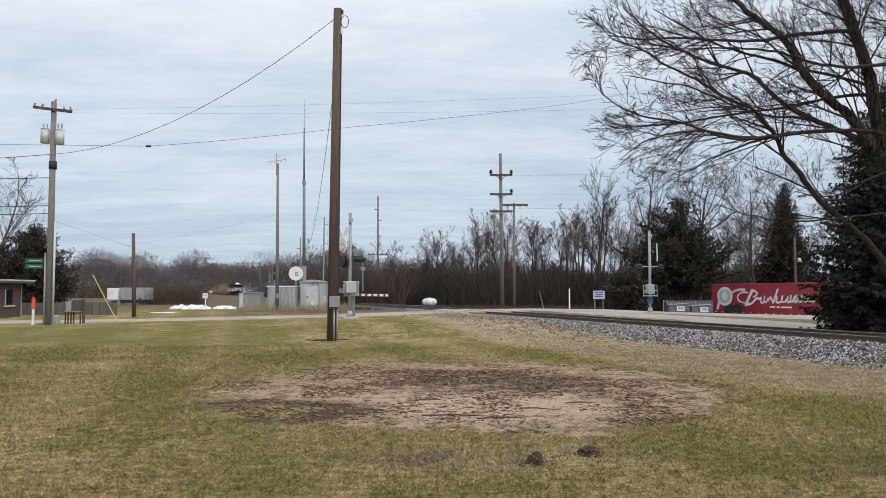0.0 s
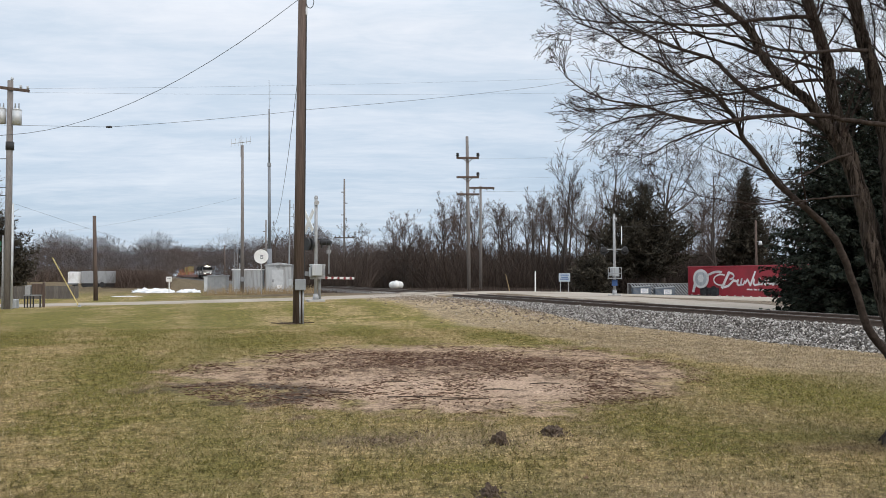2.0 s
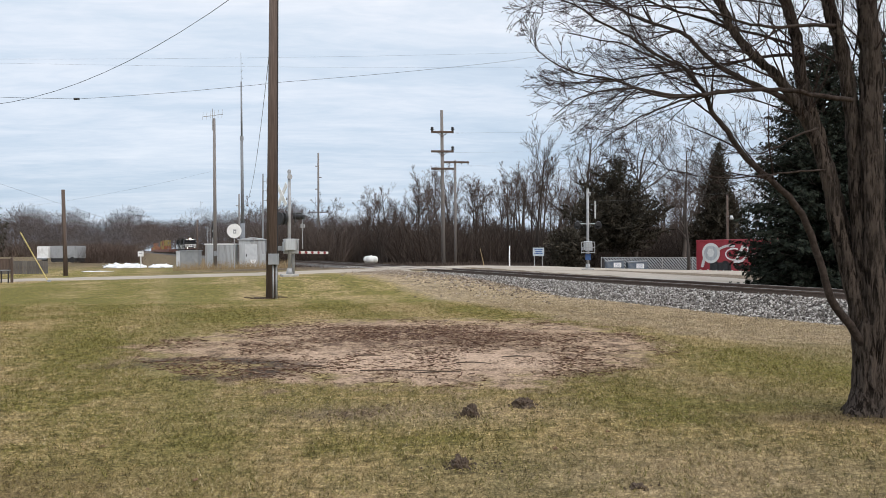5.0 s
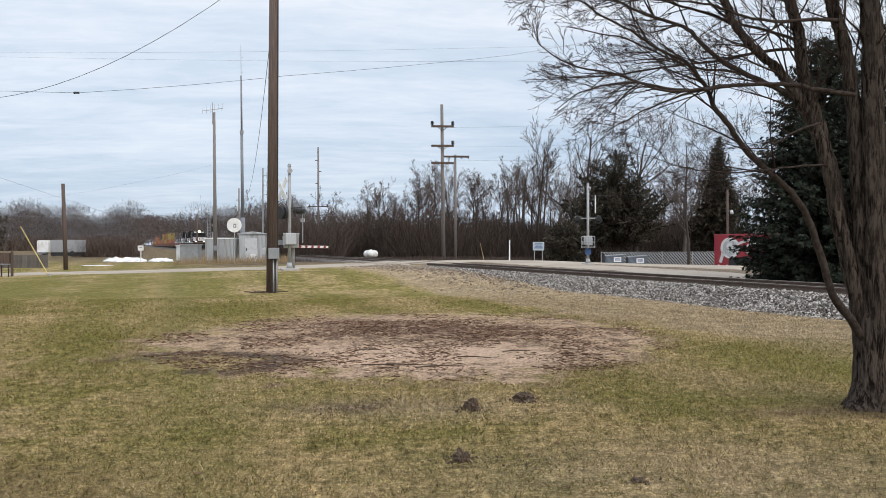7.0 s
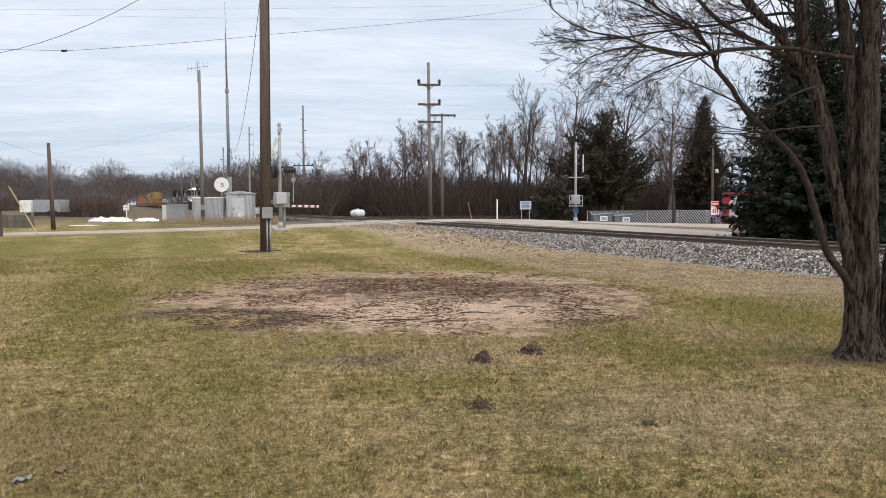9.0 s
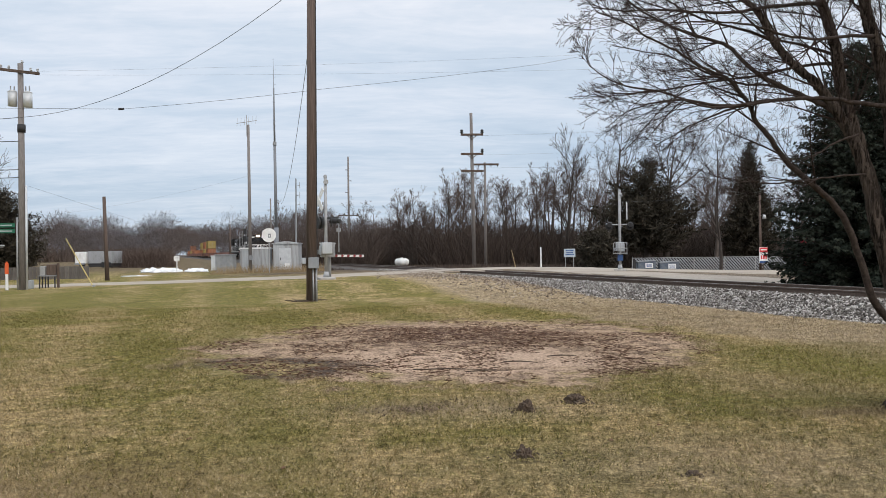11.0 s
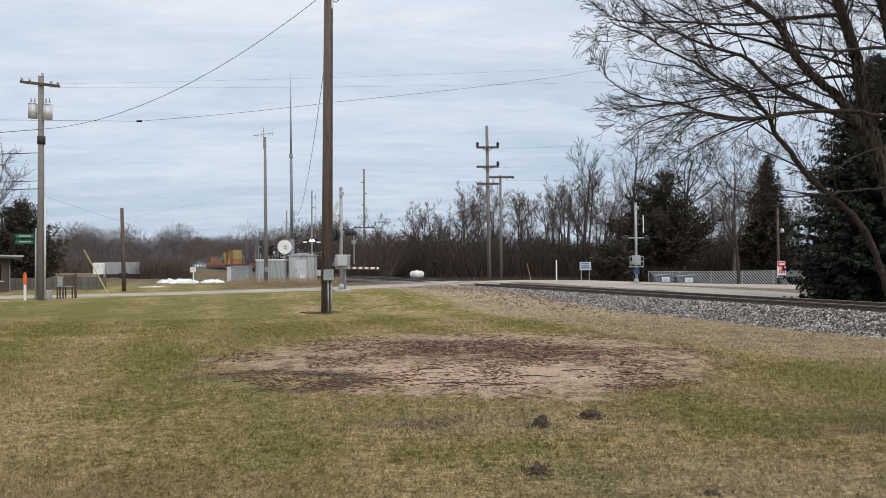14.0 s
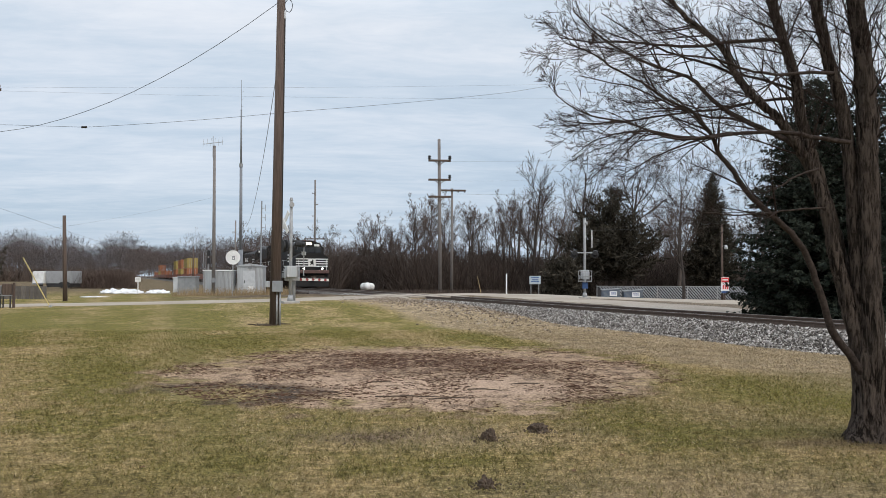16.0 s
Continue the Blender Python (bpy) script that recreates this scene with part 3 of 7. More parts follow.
# ---- railway ----
def build_track():
    # ballast bed as a ridge along the line, closed under the crossing
    prof = [(2.05, -0.05), (1.75, 0.02), (1.1, 0.22), (0.62, 0.37), (0.2, 0.385), (-0.7, 0.385), (-1.6, 0.385), (-2.05, 0.37), (-2.6, 0.2), (-3.5, -0.1)]
    verts, faces, k = [], [], len(prof)
    stations = list(np.arange(-40, 80, 0.8)) + list(np.arange(80, 900, 12.0))
    for a in stations:
        for j, (s, z) in enumerate(prof):
            jit = 0.02 * noise.noise(Vector((a * 0.8, s * 3, 1.0)))
            p = on_track(s + jit * 2, a, z + (jit if 0 < j < k - 1 else 0))
            verts.append(p)
    for i in range(len(stations) - 1):
        for j in range(k - 1):
            a = i * k + j
            faces.append((a, a + 1, a + k + 1, a + k))
    bed = new("ballast_bed", raw_mesh("ballast_bed", verts, faces, M["ballast"], True))
    tagged(bed, "raised bed of grey crushed stone under the rails", "ballast", kind="structure")
    # loose stones over the near shoulder and the bed
    rng = np.random.default_rng(5)
    octa = np.array([(1, 0, 0), (-1, 0, 0), (0, 1, 0), (0, -1, 0), (0, 0, 1), (0, 0, -1)], np.float32)
    tri = np.array([(0, 2, 4), (2, 1, 4), (1, 3, 4), (3, 0, 4), (2, 0, 5), (1, 2, 5), (3, 1, 5), (0, 3, 5)], np.int32)
    n = 68000
    a = rng.uniform(-6, 42, n) ** 1.0
    s = np.where(rng.random(n) < 0.9, rng.uniform(0.12, 2.25, n), rng.uniform(-2.4, 0.12, n))
    ps = np.array([p[0] for p in prof][::-1])
    pz = np.array([p[1] for p in prof][::-1])
    z = np.interp(s, ps, pz) + 0.008 + rng.normal(0, 0.012, n)
    keep = (np.abs(a - CROSS_A) > 4.2) & ~((s > 1.9) & (rng.random(n) < 0.5))
    a, s, z = a[keep], s[keep], z[keep]
    n = len(a)
    size = rng.uniform(0.016, 0.044, n)
    q = octa[None] * (size[:, None, None] * rng.uniform(0.6, 1.35, (n, 6, 1)))
    ang = rng.uniform(0, 6.28, n)
    c_, s_ = np.cos(ang)[:, None], np.sin(ang)[:, None]
    x1, y1 = q[:, :, 0] * c_ - q[:, :, 1] * s_, q[:, :, 0] * s_ + q[:, :, 1] * c_
    tilt = rng.uniform(0, 6.28, n)
    ct, st = np.cos(tilt)[:, None], np.sin(tilt)[:, None]
    y2, z2 = y1 * ct - q[:, :, 2] * st, y1 * st + q[:, :, 2] * ct
    cx = P0.x + TN.x * s + TD.x * a
    cy = P0.y + TN.y * s + TD.y * a
    v = np.stack([x1 + cx[:, None], y2 + cy[:, None], z2 + z[:, None]], 2).reshape(-1, 3)
    f = (tri[None] + (np.arange(n) * 6)[:, None, None]).reshape(-1, 3)
    tagged(new("ballast_stones", tri_mesh("ballast_stones", v, f, M["stone"])), "loose crushed grey and white ballast stones", "ballast", kind="stuff")
    # stray stones thrown out over the rough ground by the crossing
    m_ = 5200
    a2 = rng.normal(21, 5.5, m_)
    s2 = 1.6 + np.abs(rng.normal(0, 1.5, m_))
    ok = a2 < 29.5
    a2, s2 = a2[ok], s2[ok]
    m_ = len(a2)
    cx2, cy2 = P0.x + TN.x * s2 + TD.x * a2, P0.y + TN.y * s2 + TD.y * a2
    cz2 = np.array([land(px_, py_) for px_, py_ in zip(cx2, cy2)])
    q2 = octa[None] * (rng.uniform(0.015, 0.06, m_)[:, None, None] * rng.uniform(0.6, 1.35, (m_, 6, 1)))
    v2 = (q2 + np.stack([cx2, cy2, cz2], 1)[:, None, :]).reshape(-1, 3)
    f2 = (tri[None] + (np.arange(m_) * 6)[:, None, None]).reshape(-1, 3)
    M["stray"] = island_mat("stray_stone", (0.09, 0.065, 0.045), (0.20, 0.155, 0.115), 0.95, (0.40, 0.34, 0.28))
    tagged(new("stray_stones", tri_mesh("stray_stones", v2, f2, M["stray"])), "stray brown stones and clods by the crossing", "stones", kind="stuff")
    # two rails with head, web and foot
    line = empty("railway_track")
    tagged(line, "single railway track, rusty steel rails on wooden ties", "railway track")
    ang = math.atan2(TD.y, TD.x)
    for s in (0.0, -1.505):
        pr = [(-0.07, 0), (0.07, 0), (0.07, 0.015), (0.01, 0.035), (0.01, 0.125), (0.036, 0.135), (0.036, 0.168), (-0.036, 0.168), (-0.036, 0.135), (-0.01, 0.125), (-0.01, 0.035), (-0.07, 0.015)]
        m = Matrix.Translation(on_track(s, -45, RAIL_Z - 0.168)) @ Matrix.Rotation(ang - math.pi / 2, 4, "Z")
        part("rail", prism(pr, 950.0, m), M["steel_rail"], line)
        m2 = Matrix.Translation(on_track(s, -45, RAIL_Z)) @ Matrix.Rotation(ang - math.pi / 2, 4, "Z")
        part("rail_head", prism([(-0.03, 0), (0.03, 0), (0.026, 0.005), (-0.026, 0.005)], 950.0, m2), M["rail_top"], line, "polished running surface")
    bm = box((2.6, 0.23, 0.17), (0, 0, 0), 0.012)
    me = bpy.data.meshes.new("tie")
    bm.to_mesh(me)
    bm.free()
    me.materials.append(M["tie"])
    rot = Matrix.Rotation(ang - math.pi / 2, 4, "Z")
    for i in range(190):
        a = -14 + i * 0.52
        if abs(a - CROSS_A) < 4:
            continue
        piece("tie", me, line, Matrix.Translation(on_track(-0.75 + random.uniform(-0.04, 0.04), a, 0.312)) @ rot)
    # crossing panels between the rails
    for s, w in ((-0.75, 1.30), (0.55, 0.9), (-2.05, 0.9)):
        for a in (-2.4, 0.0, 2.4):
            m = Matrix.Translation(on_track(s, CROSS_A + a, 0.50)) @ rot
            bm = box((w, 2.38, 0.08), (0, 0, 0), 0.01)
            bmesh.ops.transform(bm, matrix=m, verts=bm.verts)
            part("crossing_panel", bm, M["road"], line, "worn pale asphalt crossing panel")


build_track()


# ---- trees ----
def tubes(branches):
    """Vertices and triangles of tapered tubes; each branch is (points, radii, sides)."""
    groups = {}
    for pts, rad, k in branches:
        groups.setdefault((len(pts), k), []).append((pts, rad))
    vs, ts, base = [], [], 0
    for (n, k), items in groups.items():
        P = np.array([i[0] for i in items], np.float32)
        R = np.array([i[1] for i in items], np.float32)
        d = P[:, -1] - P[:, 0]
        d /= np.linalg.norm(d, axis=1, keepdims=True) + 1e-9
        ref = np.where(np.abs(d[:, 2:3]) < 0.8, np.array([[0, 0, 1.0]]), np.array([[1.0, 0, 0]]))
        u = np.cross(d, ref)
        u /= np.linalg.norm(u, axis=1, keepdims=True) + 1e-9
        w = np.cross(d, u)
        ang = np.arange(k) * 2 * np.pi / k
        ring = u[:, None, None, :] * np.cos(ang)[None, None, :, None] + w[:, None, None, :] * np.sin(ang)[None, None, :, None]
        V = P[:, :, None, :] + ring * R[:, :, None, None]
        m = len(items)
        vs.append(V.reshape(-1, 3))
        idx = (np.arange(m)[:, None, None] * n + np.arange(n - 1)[None, :, None]) * k
        j = np.arange(k)[None, None, :]
        j2 = (j + 1) % k
        a, b_, c, e = idx + j, idx + j2, idx + k + j2, idx + k + j
        ts.append(base + np.concatenate([np.stack([a, b_, c], -1).reshape(-1, 3), np.stack([a, c, e], -1).reshape(-1, 3)]))
        base += m * n * k
    return np.concatenate(vs), np.concatenate(ts)


def grow(rng, out, start, way, length, radius, level, spec):
    """One branch and, from it, its side branches."""
    seg = spec["seg"][level]
    pts, rad = [np.array(start)], [radius]
    d = np.array(way) / np.linalg.norm(way)
    for i in range(seg):
        d = d + rng.normal(0, spec["wander"][level], 3) + np.array([0, 0, spec["rise"][level]])
        d /= np.linalg.norm(d)
        pts.append(pts[-1] + d * length / seg)
        rad.append(max(radius * (1 - 0.85 * (i + 1) / seg), spec["min"]))
    out[min(level, 2)].append((np.array(pts), rad, spec["sides"][level]))
    sprout(rng, out, np.array(pts), rad, length, level, spec)


def sprout(rng, out, pts, rad, length, level, spec):
    if level + 1 >= len(spec["seg"]):
        return
    seg = len(pts) - 1
    for _ in range(max(1, int(spec["kids"][level] * rng.uniform(0.8, 1.2)))):
        f = spec["from"][level] + (1 - spec["from"][level]) * rng.random() ** 0.8
        k = min(int(f * seg), seg - 1)
        p = pts[k] + (pts[k + 1] - pts[k]) * (f * seg - k)
        ax = (pts[k + 1] - pts[k]) / (np.linalg.norm(pts[k + 1] - pts[k]) + 1e-9)
        side = np.cross(ax, rng.normal(0, 1, 3))
        side /= np.linalg.norm(side) + 1e-9
        a = radians(rng.uniform(*spec["angle"]))
        nd_ = ax * math.cos(a) + side * math.sin(a)
        r = (rad[k] + (rad[k + 1] - rad[k]) * (f * seg - k)) * rng.uniform(0.45, 0.7)
        r = max(min(r, spec.get("cap", 9.0)), spec["min"])
        grow(rng, out, p, nd_, length * spec["ratio"][level] * rng.uniform(0.6, 1.15) * (1.15 - (spec.get("taper", 0.5) if level == 0 else 0.5) * f), r, level + 1, spec)


WOOD = dict(seg=(8, 5, 3, 2), wander=(0.035, 0.11, 0.13, 0.15), rise=(0.02, 0.10, 0.07, 0.05), sides=(6, 4, 3, 3), kids=(14, 7, 6), ratio=(0.33, 0.5, 0.5),
            angle=(24, 56), min=0.011, **{"from": (0.40, 0.2, 0.15)})
SPREAD = dict(WOOD, wander=(0.06, 0.12, 0.13, 0.15), kids=(14, 9, 7), ratio=(0.60, 0.5, 0.48), angle=(28, 62), **{"from": (0.17, 0.2, 0.15)})
UPRIGHT = dict(WOOD, kids=(17, 9, 7), ratio=(0.42, 0.5, 0.5), angle=(18, 42), **{"from": (0.22, 0.2, 0.15)})
SCRUB = dict(WOOD, seg=(4, 3, 2), kids=(11, 7), ratio=(0.6, 0.5), angle=(15, 50), **{"from": (0.03, 0.1)})


def bare_tree(name, seed, height, radius, spec, stems=1, label="", group="", trunk_mat=None, twig_mat=None):
    """A leafless tree: trunk with its limbs, and a crown of fine twigs."""
    rng = np.random.default_rng(seed)
    out = ([], [], [])
    for i in range(stems):
        lean = rng.normal(0, 0.05 if stems == 1 else 0.22, 2)
        grow(rng, out, (rng.normal(0, 0.08) * (stems > 1), rng.normal(0, 0.08) * (stems > 1), -0.1), (lean[0], lean[1], 1), height * rng.uniform(0.85, 1.0), radius / stems ** 0.5, 0, spec)
    top = empty(name)
    v, f = tubes(out[0] + out[1])
    a = new("trunk", tri_mesh("trunk", v, f, trunk_mat or M["trunk_far"]))
    a.parent = top
    v, f = tubes(out[2])
    b_ = new("crown", tri_mesh("crown", v, f, twig_mat or M["twig_far"]))
    b_.parent = top
    tagged(b_, "crown of thin bare twigs")
    return tagged(top, label, "tree", group)


def place_wood():
    rng = random.Random(11)
    kinds = []
    for i in range(7):
        kinds.append(bare_tree("tree", 20 + i, 10.5, 0.15 if i < 5 else 0.2, WOOD if i < 5 else SPREAD, 1,
                               "tall bare deciduous tree in the wood edge", "trees of the wood edge"))
    scrub = [bare_tree("shrub", 60 + i, 3.4, 0.10, SCRUB, 5, "bare brown thicket shrub at the wood edge", "shrubs of the wood edge") for i in range(4)]

    # the wood behind the crossing: rows one behind another
    spots = []
    for row, (y, n, x0, x1) in enumerate(((88, 20, -4, 30), (95, 22, -8, 44), (103, 24, -12, 56), (113, 24, -16, 66), (126, 22, -24, 80))):
        for i in range(n):
            x = x0 + (x1 - x0) * (i + rng.uniform(0.1, 0.9)) / n
            spots.append((x, y + rng.uniform(-3, 3)))
    first = {id(k): True for k in kinds + scrub}
    for x, y in spots:
        u = x / y
        h = 5.8 + 3.5 * sstep(-0.07, 0.05, u) + 1.6 * sstep(0.10, 0.20, u) - 2.2 * sstep(0.20, 0.27, u) + rng.uniform(-2.6, 0.9)
        src = rng.choice(kinds[:5] if u < 0.2 else kinds)
        k = h / 10.0 * (y / 96)
        m = pose(x, y, land(x, y), 0, 0, rng.uniform(0, 360)) @ Matrix.Diagonal((k, k, k, 1))
        if first[id(src)]:
            first[id(src)] = False
            src.matrix_basis = m
        else:
            ob = copy_thing(src, m.normalized())
            ob.scale = (k, k, k)
    for i in range(150):
        y = rng.uniform(84, 112)
        x = y * rng.uniform(-0.06, 0.42)
        src = rng.choice(scrub)
        k = rng.uniform(0.6, 1.45)
        m = pose(x, y, land(x, y), 0, 0, rng.uniform(0, 360)) @ Matrix.Diagonal((k, k, k, 1))
        if first[id(src)]:
            first[id(src)] = False
            src.matrix_basis = m
        else:
            ob = copy_thing(src, m.normalized())
            ob.scale = (k, k, k)
    # single larger trees by the lot, and the left-hand yard
    for seed, x, y, h, r, label in ((81, 23.4, 74, 13.0, 0.28, "bare spreading tree behind the slatted fence"),
                                    (82, 27.2, 72, 12.0, 0.24, "bare spreading tree behind the slatted fence"),
                                    (83, 33.5, 80, 13.0, 0.28, "bare spreading tree behind the slatted fence"),
                                    (84, 15.5, 82, 12.2, 0.20, "bare tree at the wood edge"),
                                    (88, 20.3, 80, 13.2, 0.30, "large bare spreading tree behind the pine"),
                                    (85, -35.5, 64, 9.5, 0.24, "bare pale-twigged tree behind the house"),
                                    (86, 41.0, 84, 13.0, 0.28, "bare spreading tree behind the slatted fence"),
                                    (87, 25.0, 65, 7.0, 0.16, "small leaning bare tree by the fence")):
        t = bare_tree("tree", seed, h, r, UPRIGHT if seed == 84 else SPREAD, 1, label, "large bare trees")
        t.matrix_basis = pose(x, y, land(x, y), 0, 0, seed * 40)
    # far woods along the horizon
    spec = dict(WOOD, min=0.011, kids=(9, 4, 3), ratio=(0.46, 0.5, 0.5), rise=(0.01, 0.03, 0.02, 0.01), **{"from": (0.12, 0.2, 0.15)})
    forms = []
    for i in range(4):
        out = ([], [], [])
        grow(np.random.default_rng(140 + i), out, (0, 0, -0.1), (0.03, 0.02, 1), 9.3, 0.12, 0, spec)
        forms.append(tubes(out[0] + out[1] + out[2]))
    vs, ts, base = [], [], 0
    for i in range(210):
        u = -0.62 + 0.60 * (i + rng.random()) / 210
        y = rng.uniform(225, 330)
        hgt = 12.2 + 3.0 * rng.uniform(-1, 1) + 1.8 * math.sin(u * 41) + 1.2 * math.sin(u * 97) + (2.0 if -0.27 < u < -0.12 else 0.0)
        k = hgt / 12 * y / 270 * 1.12
        x = u * y
        if track_sa(x, y)[0] > -7 and u > -0.292:
            y = min(900.0, 16.9 / (0.311 + u) * 1.1 + 45) if u < -0.2 else 260
            x = u * y
            k = (62 + rng.uniform(-8, 8)) / 1429 * y / 12
        v, t = forms[i % 4]
        a = rng.uniform(0, 6.28)
        r = np.array([[math.cos(a), -math.sin(a), 0], [math.sin(a), math.cos(a), 0], [0, 0, 1]])
        vs.append(v @ r.T * k + np.array([x, y, 0]))
        ts.append(t + base)
        base += len(v)
        n = 2000     # fine twigs that fill the rounded crown
        g = np.random.default_rng(500 + i)
        el, an = g.uniform(-1, 1, n), g.uniform(0, 6.283, n)
        rad_ = g.random(n) ** 0.45
        rr = np.sqrt(1 - el * el) * rad_ * 0.40
        zc = 0.48 + 0.40 * el * rad_
        p = np.stack([rr * np.cos(an), rr * np.sin(an), zc], 1) * 12 * k + np.array([x, y, 0])
        d = np.stack([rr * np.cos(an) * 2.2, rr * np.sin(an) * 2.2, (zc - 0.25) * 1.3], 1) * g.uniform(0.3, 0.9, (n, 1)) * k + g.normal(0, 0.28, (n, 3)) * k
        w = g.normal(0, 1, (n, 3)) * np.array([1, 0.4, 0.5]) * 0.026 * k * (y / 270)
        vs.append(np.stack([p - w, p + w, p + d], 1).reshape(-1, 3))
        ts.append(np.arange(3 * n).reshape(-1, 3) + base)
        base += 3 * n
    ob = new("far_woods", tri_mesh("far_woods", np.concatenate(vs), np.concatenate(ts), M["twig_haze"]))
    tagged(ob, "far bare woods along the horizon", "woods", kind="stuff")


def stems_stuff(name, n, area, height, width, mat, label, seed, lean=0.25, cat="undergrowth"):
    """Many thin upright blades or stalks scattered over an area given by a function of the random source."""
    rng = np.random.default_rng(seed)
    x, y = area(rng, n)
    z = np.array([land(a, b_) for a, b_ in zip(x, y)]) - 0.02
    h = rng.uniform(*height, n)
    w = rng.uniform(*width, n)
    a = rng.uniform(0, 6.283, n)
    dx, dy = np.cos(a) * w / 2, np.sin(a) * w / 2
    lx, ly = rng.normal(0, lean, n) * h, rng.normal(0, lean, n) * h
    v = np.stack([np.stack([x - dx, y - dy, z], 1), np.stack([x + dx, y + dy, z], 1), np.stack([x + lx, y + ly, z + h], 1)], 1).reshape(-1, 3)
    t = np.arange(3 * n).reshape(-1, 3)
    return tagged(new(name, tri_mesh(name, v, t, mat)), label, cat, kind="stuff")


def conifer(name, seed, height, width, mat, label, layers=46, boughs=15, spray=0.22, low=0.2, power=0.8, ragged=0.15):
    """An evergreen: a straight trunk and whorls of drooping boughs set with needle sprays."""
    rng = np.random.default_rng(seed)
    top = empty(name)
    tr = rod((0, 0, -0.1), (0, 0, height * 0.97), width * 0.045, 0.02, 8)
    part("trunk", tr, M["trunk_far"], top)
    wood, tri = [], []
    pine = mat is M["needle_pine"]     # upswept boughs, fine fuzzy tufts
    for i in range(layers):
        f = i / (layers - 1)
        z = low + (height - low) * f
        reach = width / 2 * (1 - f) ** power * (0.75 + 0.25 * min(1, f * 8)) + 0.12
        for j in range(max(5, int(boughs * (1 - f * 0.6)))):
            a = rng.uniform(0, 6.283)
            r = reach * rng.uniform(1 - 2.2 * ragged, 1 + ragged)
            droop = rng.uniform(0.0, 0.55) if pine else rng.uniform(-0.32, 0.02) + 0.45 * f
            d = np.array([math.cos(a), math.sin(a), droop])
            tip = np.array([0, 0, z]) + d * r + np.array([0, 0, 0.10 * r])
            mid = np.array([0, 0, z]) + d * r * 0.55 - np.array([0, 0, 0.03 * r])
            wood.append((np.array([(0, 0, z), mid, tip]), [0.02 + 0.01 * r, 0.015, 0.006], 3))
            k = int((9 + r * 16) * 0.34 / spray) if pine else int(9 + r * 30)
            for q in range(k):
                g = 0.22 + 0.78 * ((q + rng.random()) / k)
                p = (np.array([0, 0, z]) * (1 - g) + tip * g) + rng.normal(0, 0.05, 3)
                side = rng.choice((-1, 1)) * rng.uniform(0.35, 1.0)
                w = np.array([d[0] * 0.7 - d[1] * side, d[1] * 0.7 + d[0] * side, rng.uniform(-0.55, 0.25)])
                if pine:
                    w = rng.normal(0, 1, 3) + np.array([d[0] * 0.6, d[1] * 0.6, 0.7])
                    p = p + rng.normal(0, 0.14, 3)
                w /= np.linalg.norm(w)
                ln = spray * rng.uniform(0.7, 1.7) * (0.7 + 0.3 * r)
                n_ = np.cross(w, rng.normal(0, 1, 3) + np.array([0, 0, 1.2]))
                n_ /= np.linalg.norm(n_) + 1e-9
                hw = ln * (rng.uniform(0.05, 0.11) * (1.0 if spray > 0.3 else 1.7) if pine else rng.uniform(0.15, 0.27))
                tri.append((p - n_ * hw * 0.6, p + n_ * hw * 0.6, p + w * ln))
                tri.append((p + w * ln * 0.3 - n_ * hw * 1.5, p + w * ln * 0.3 + n_ * hw * 1.5, p + w * ln * 0.75 - np.array([0, 0, 0.05])))
    v, t = tubes(wood)
    b_ = new("bough", tri_mesh("bough", v, t, M["trunk_far"]))
    b_.parent = top
    tagged(b_, kind="stuff")
    v = np.array(tri, np.float32).reshape(-1, 3)
    c = new("foliage", tri_mesh("foliage", v, np.arange(len(v)).reshape(-1, 3), mat))
    c.parent = top
    tagged(c, "dark needle sprays", kind="stuff")
    return tagged(top, label, "conifer")


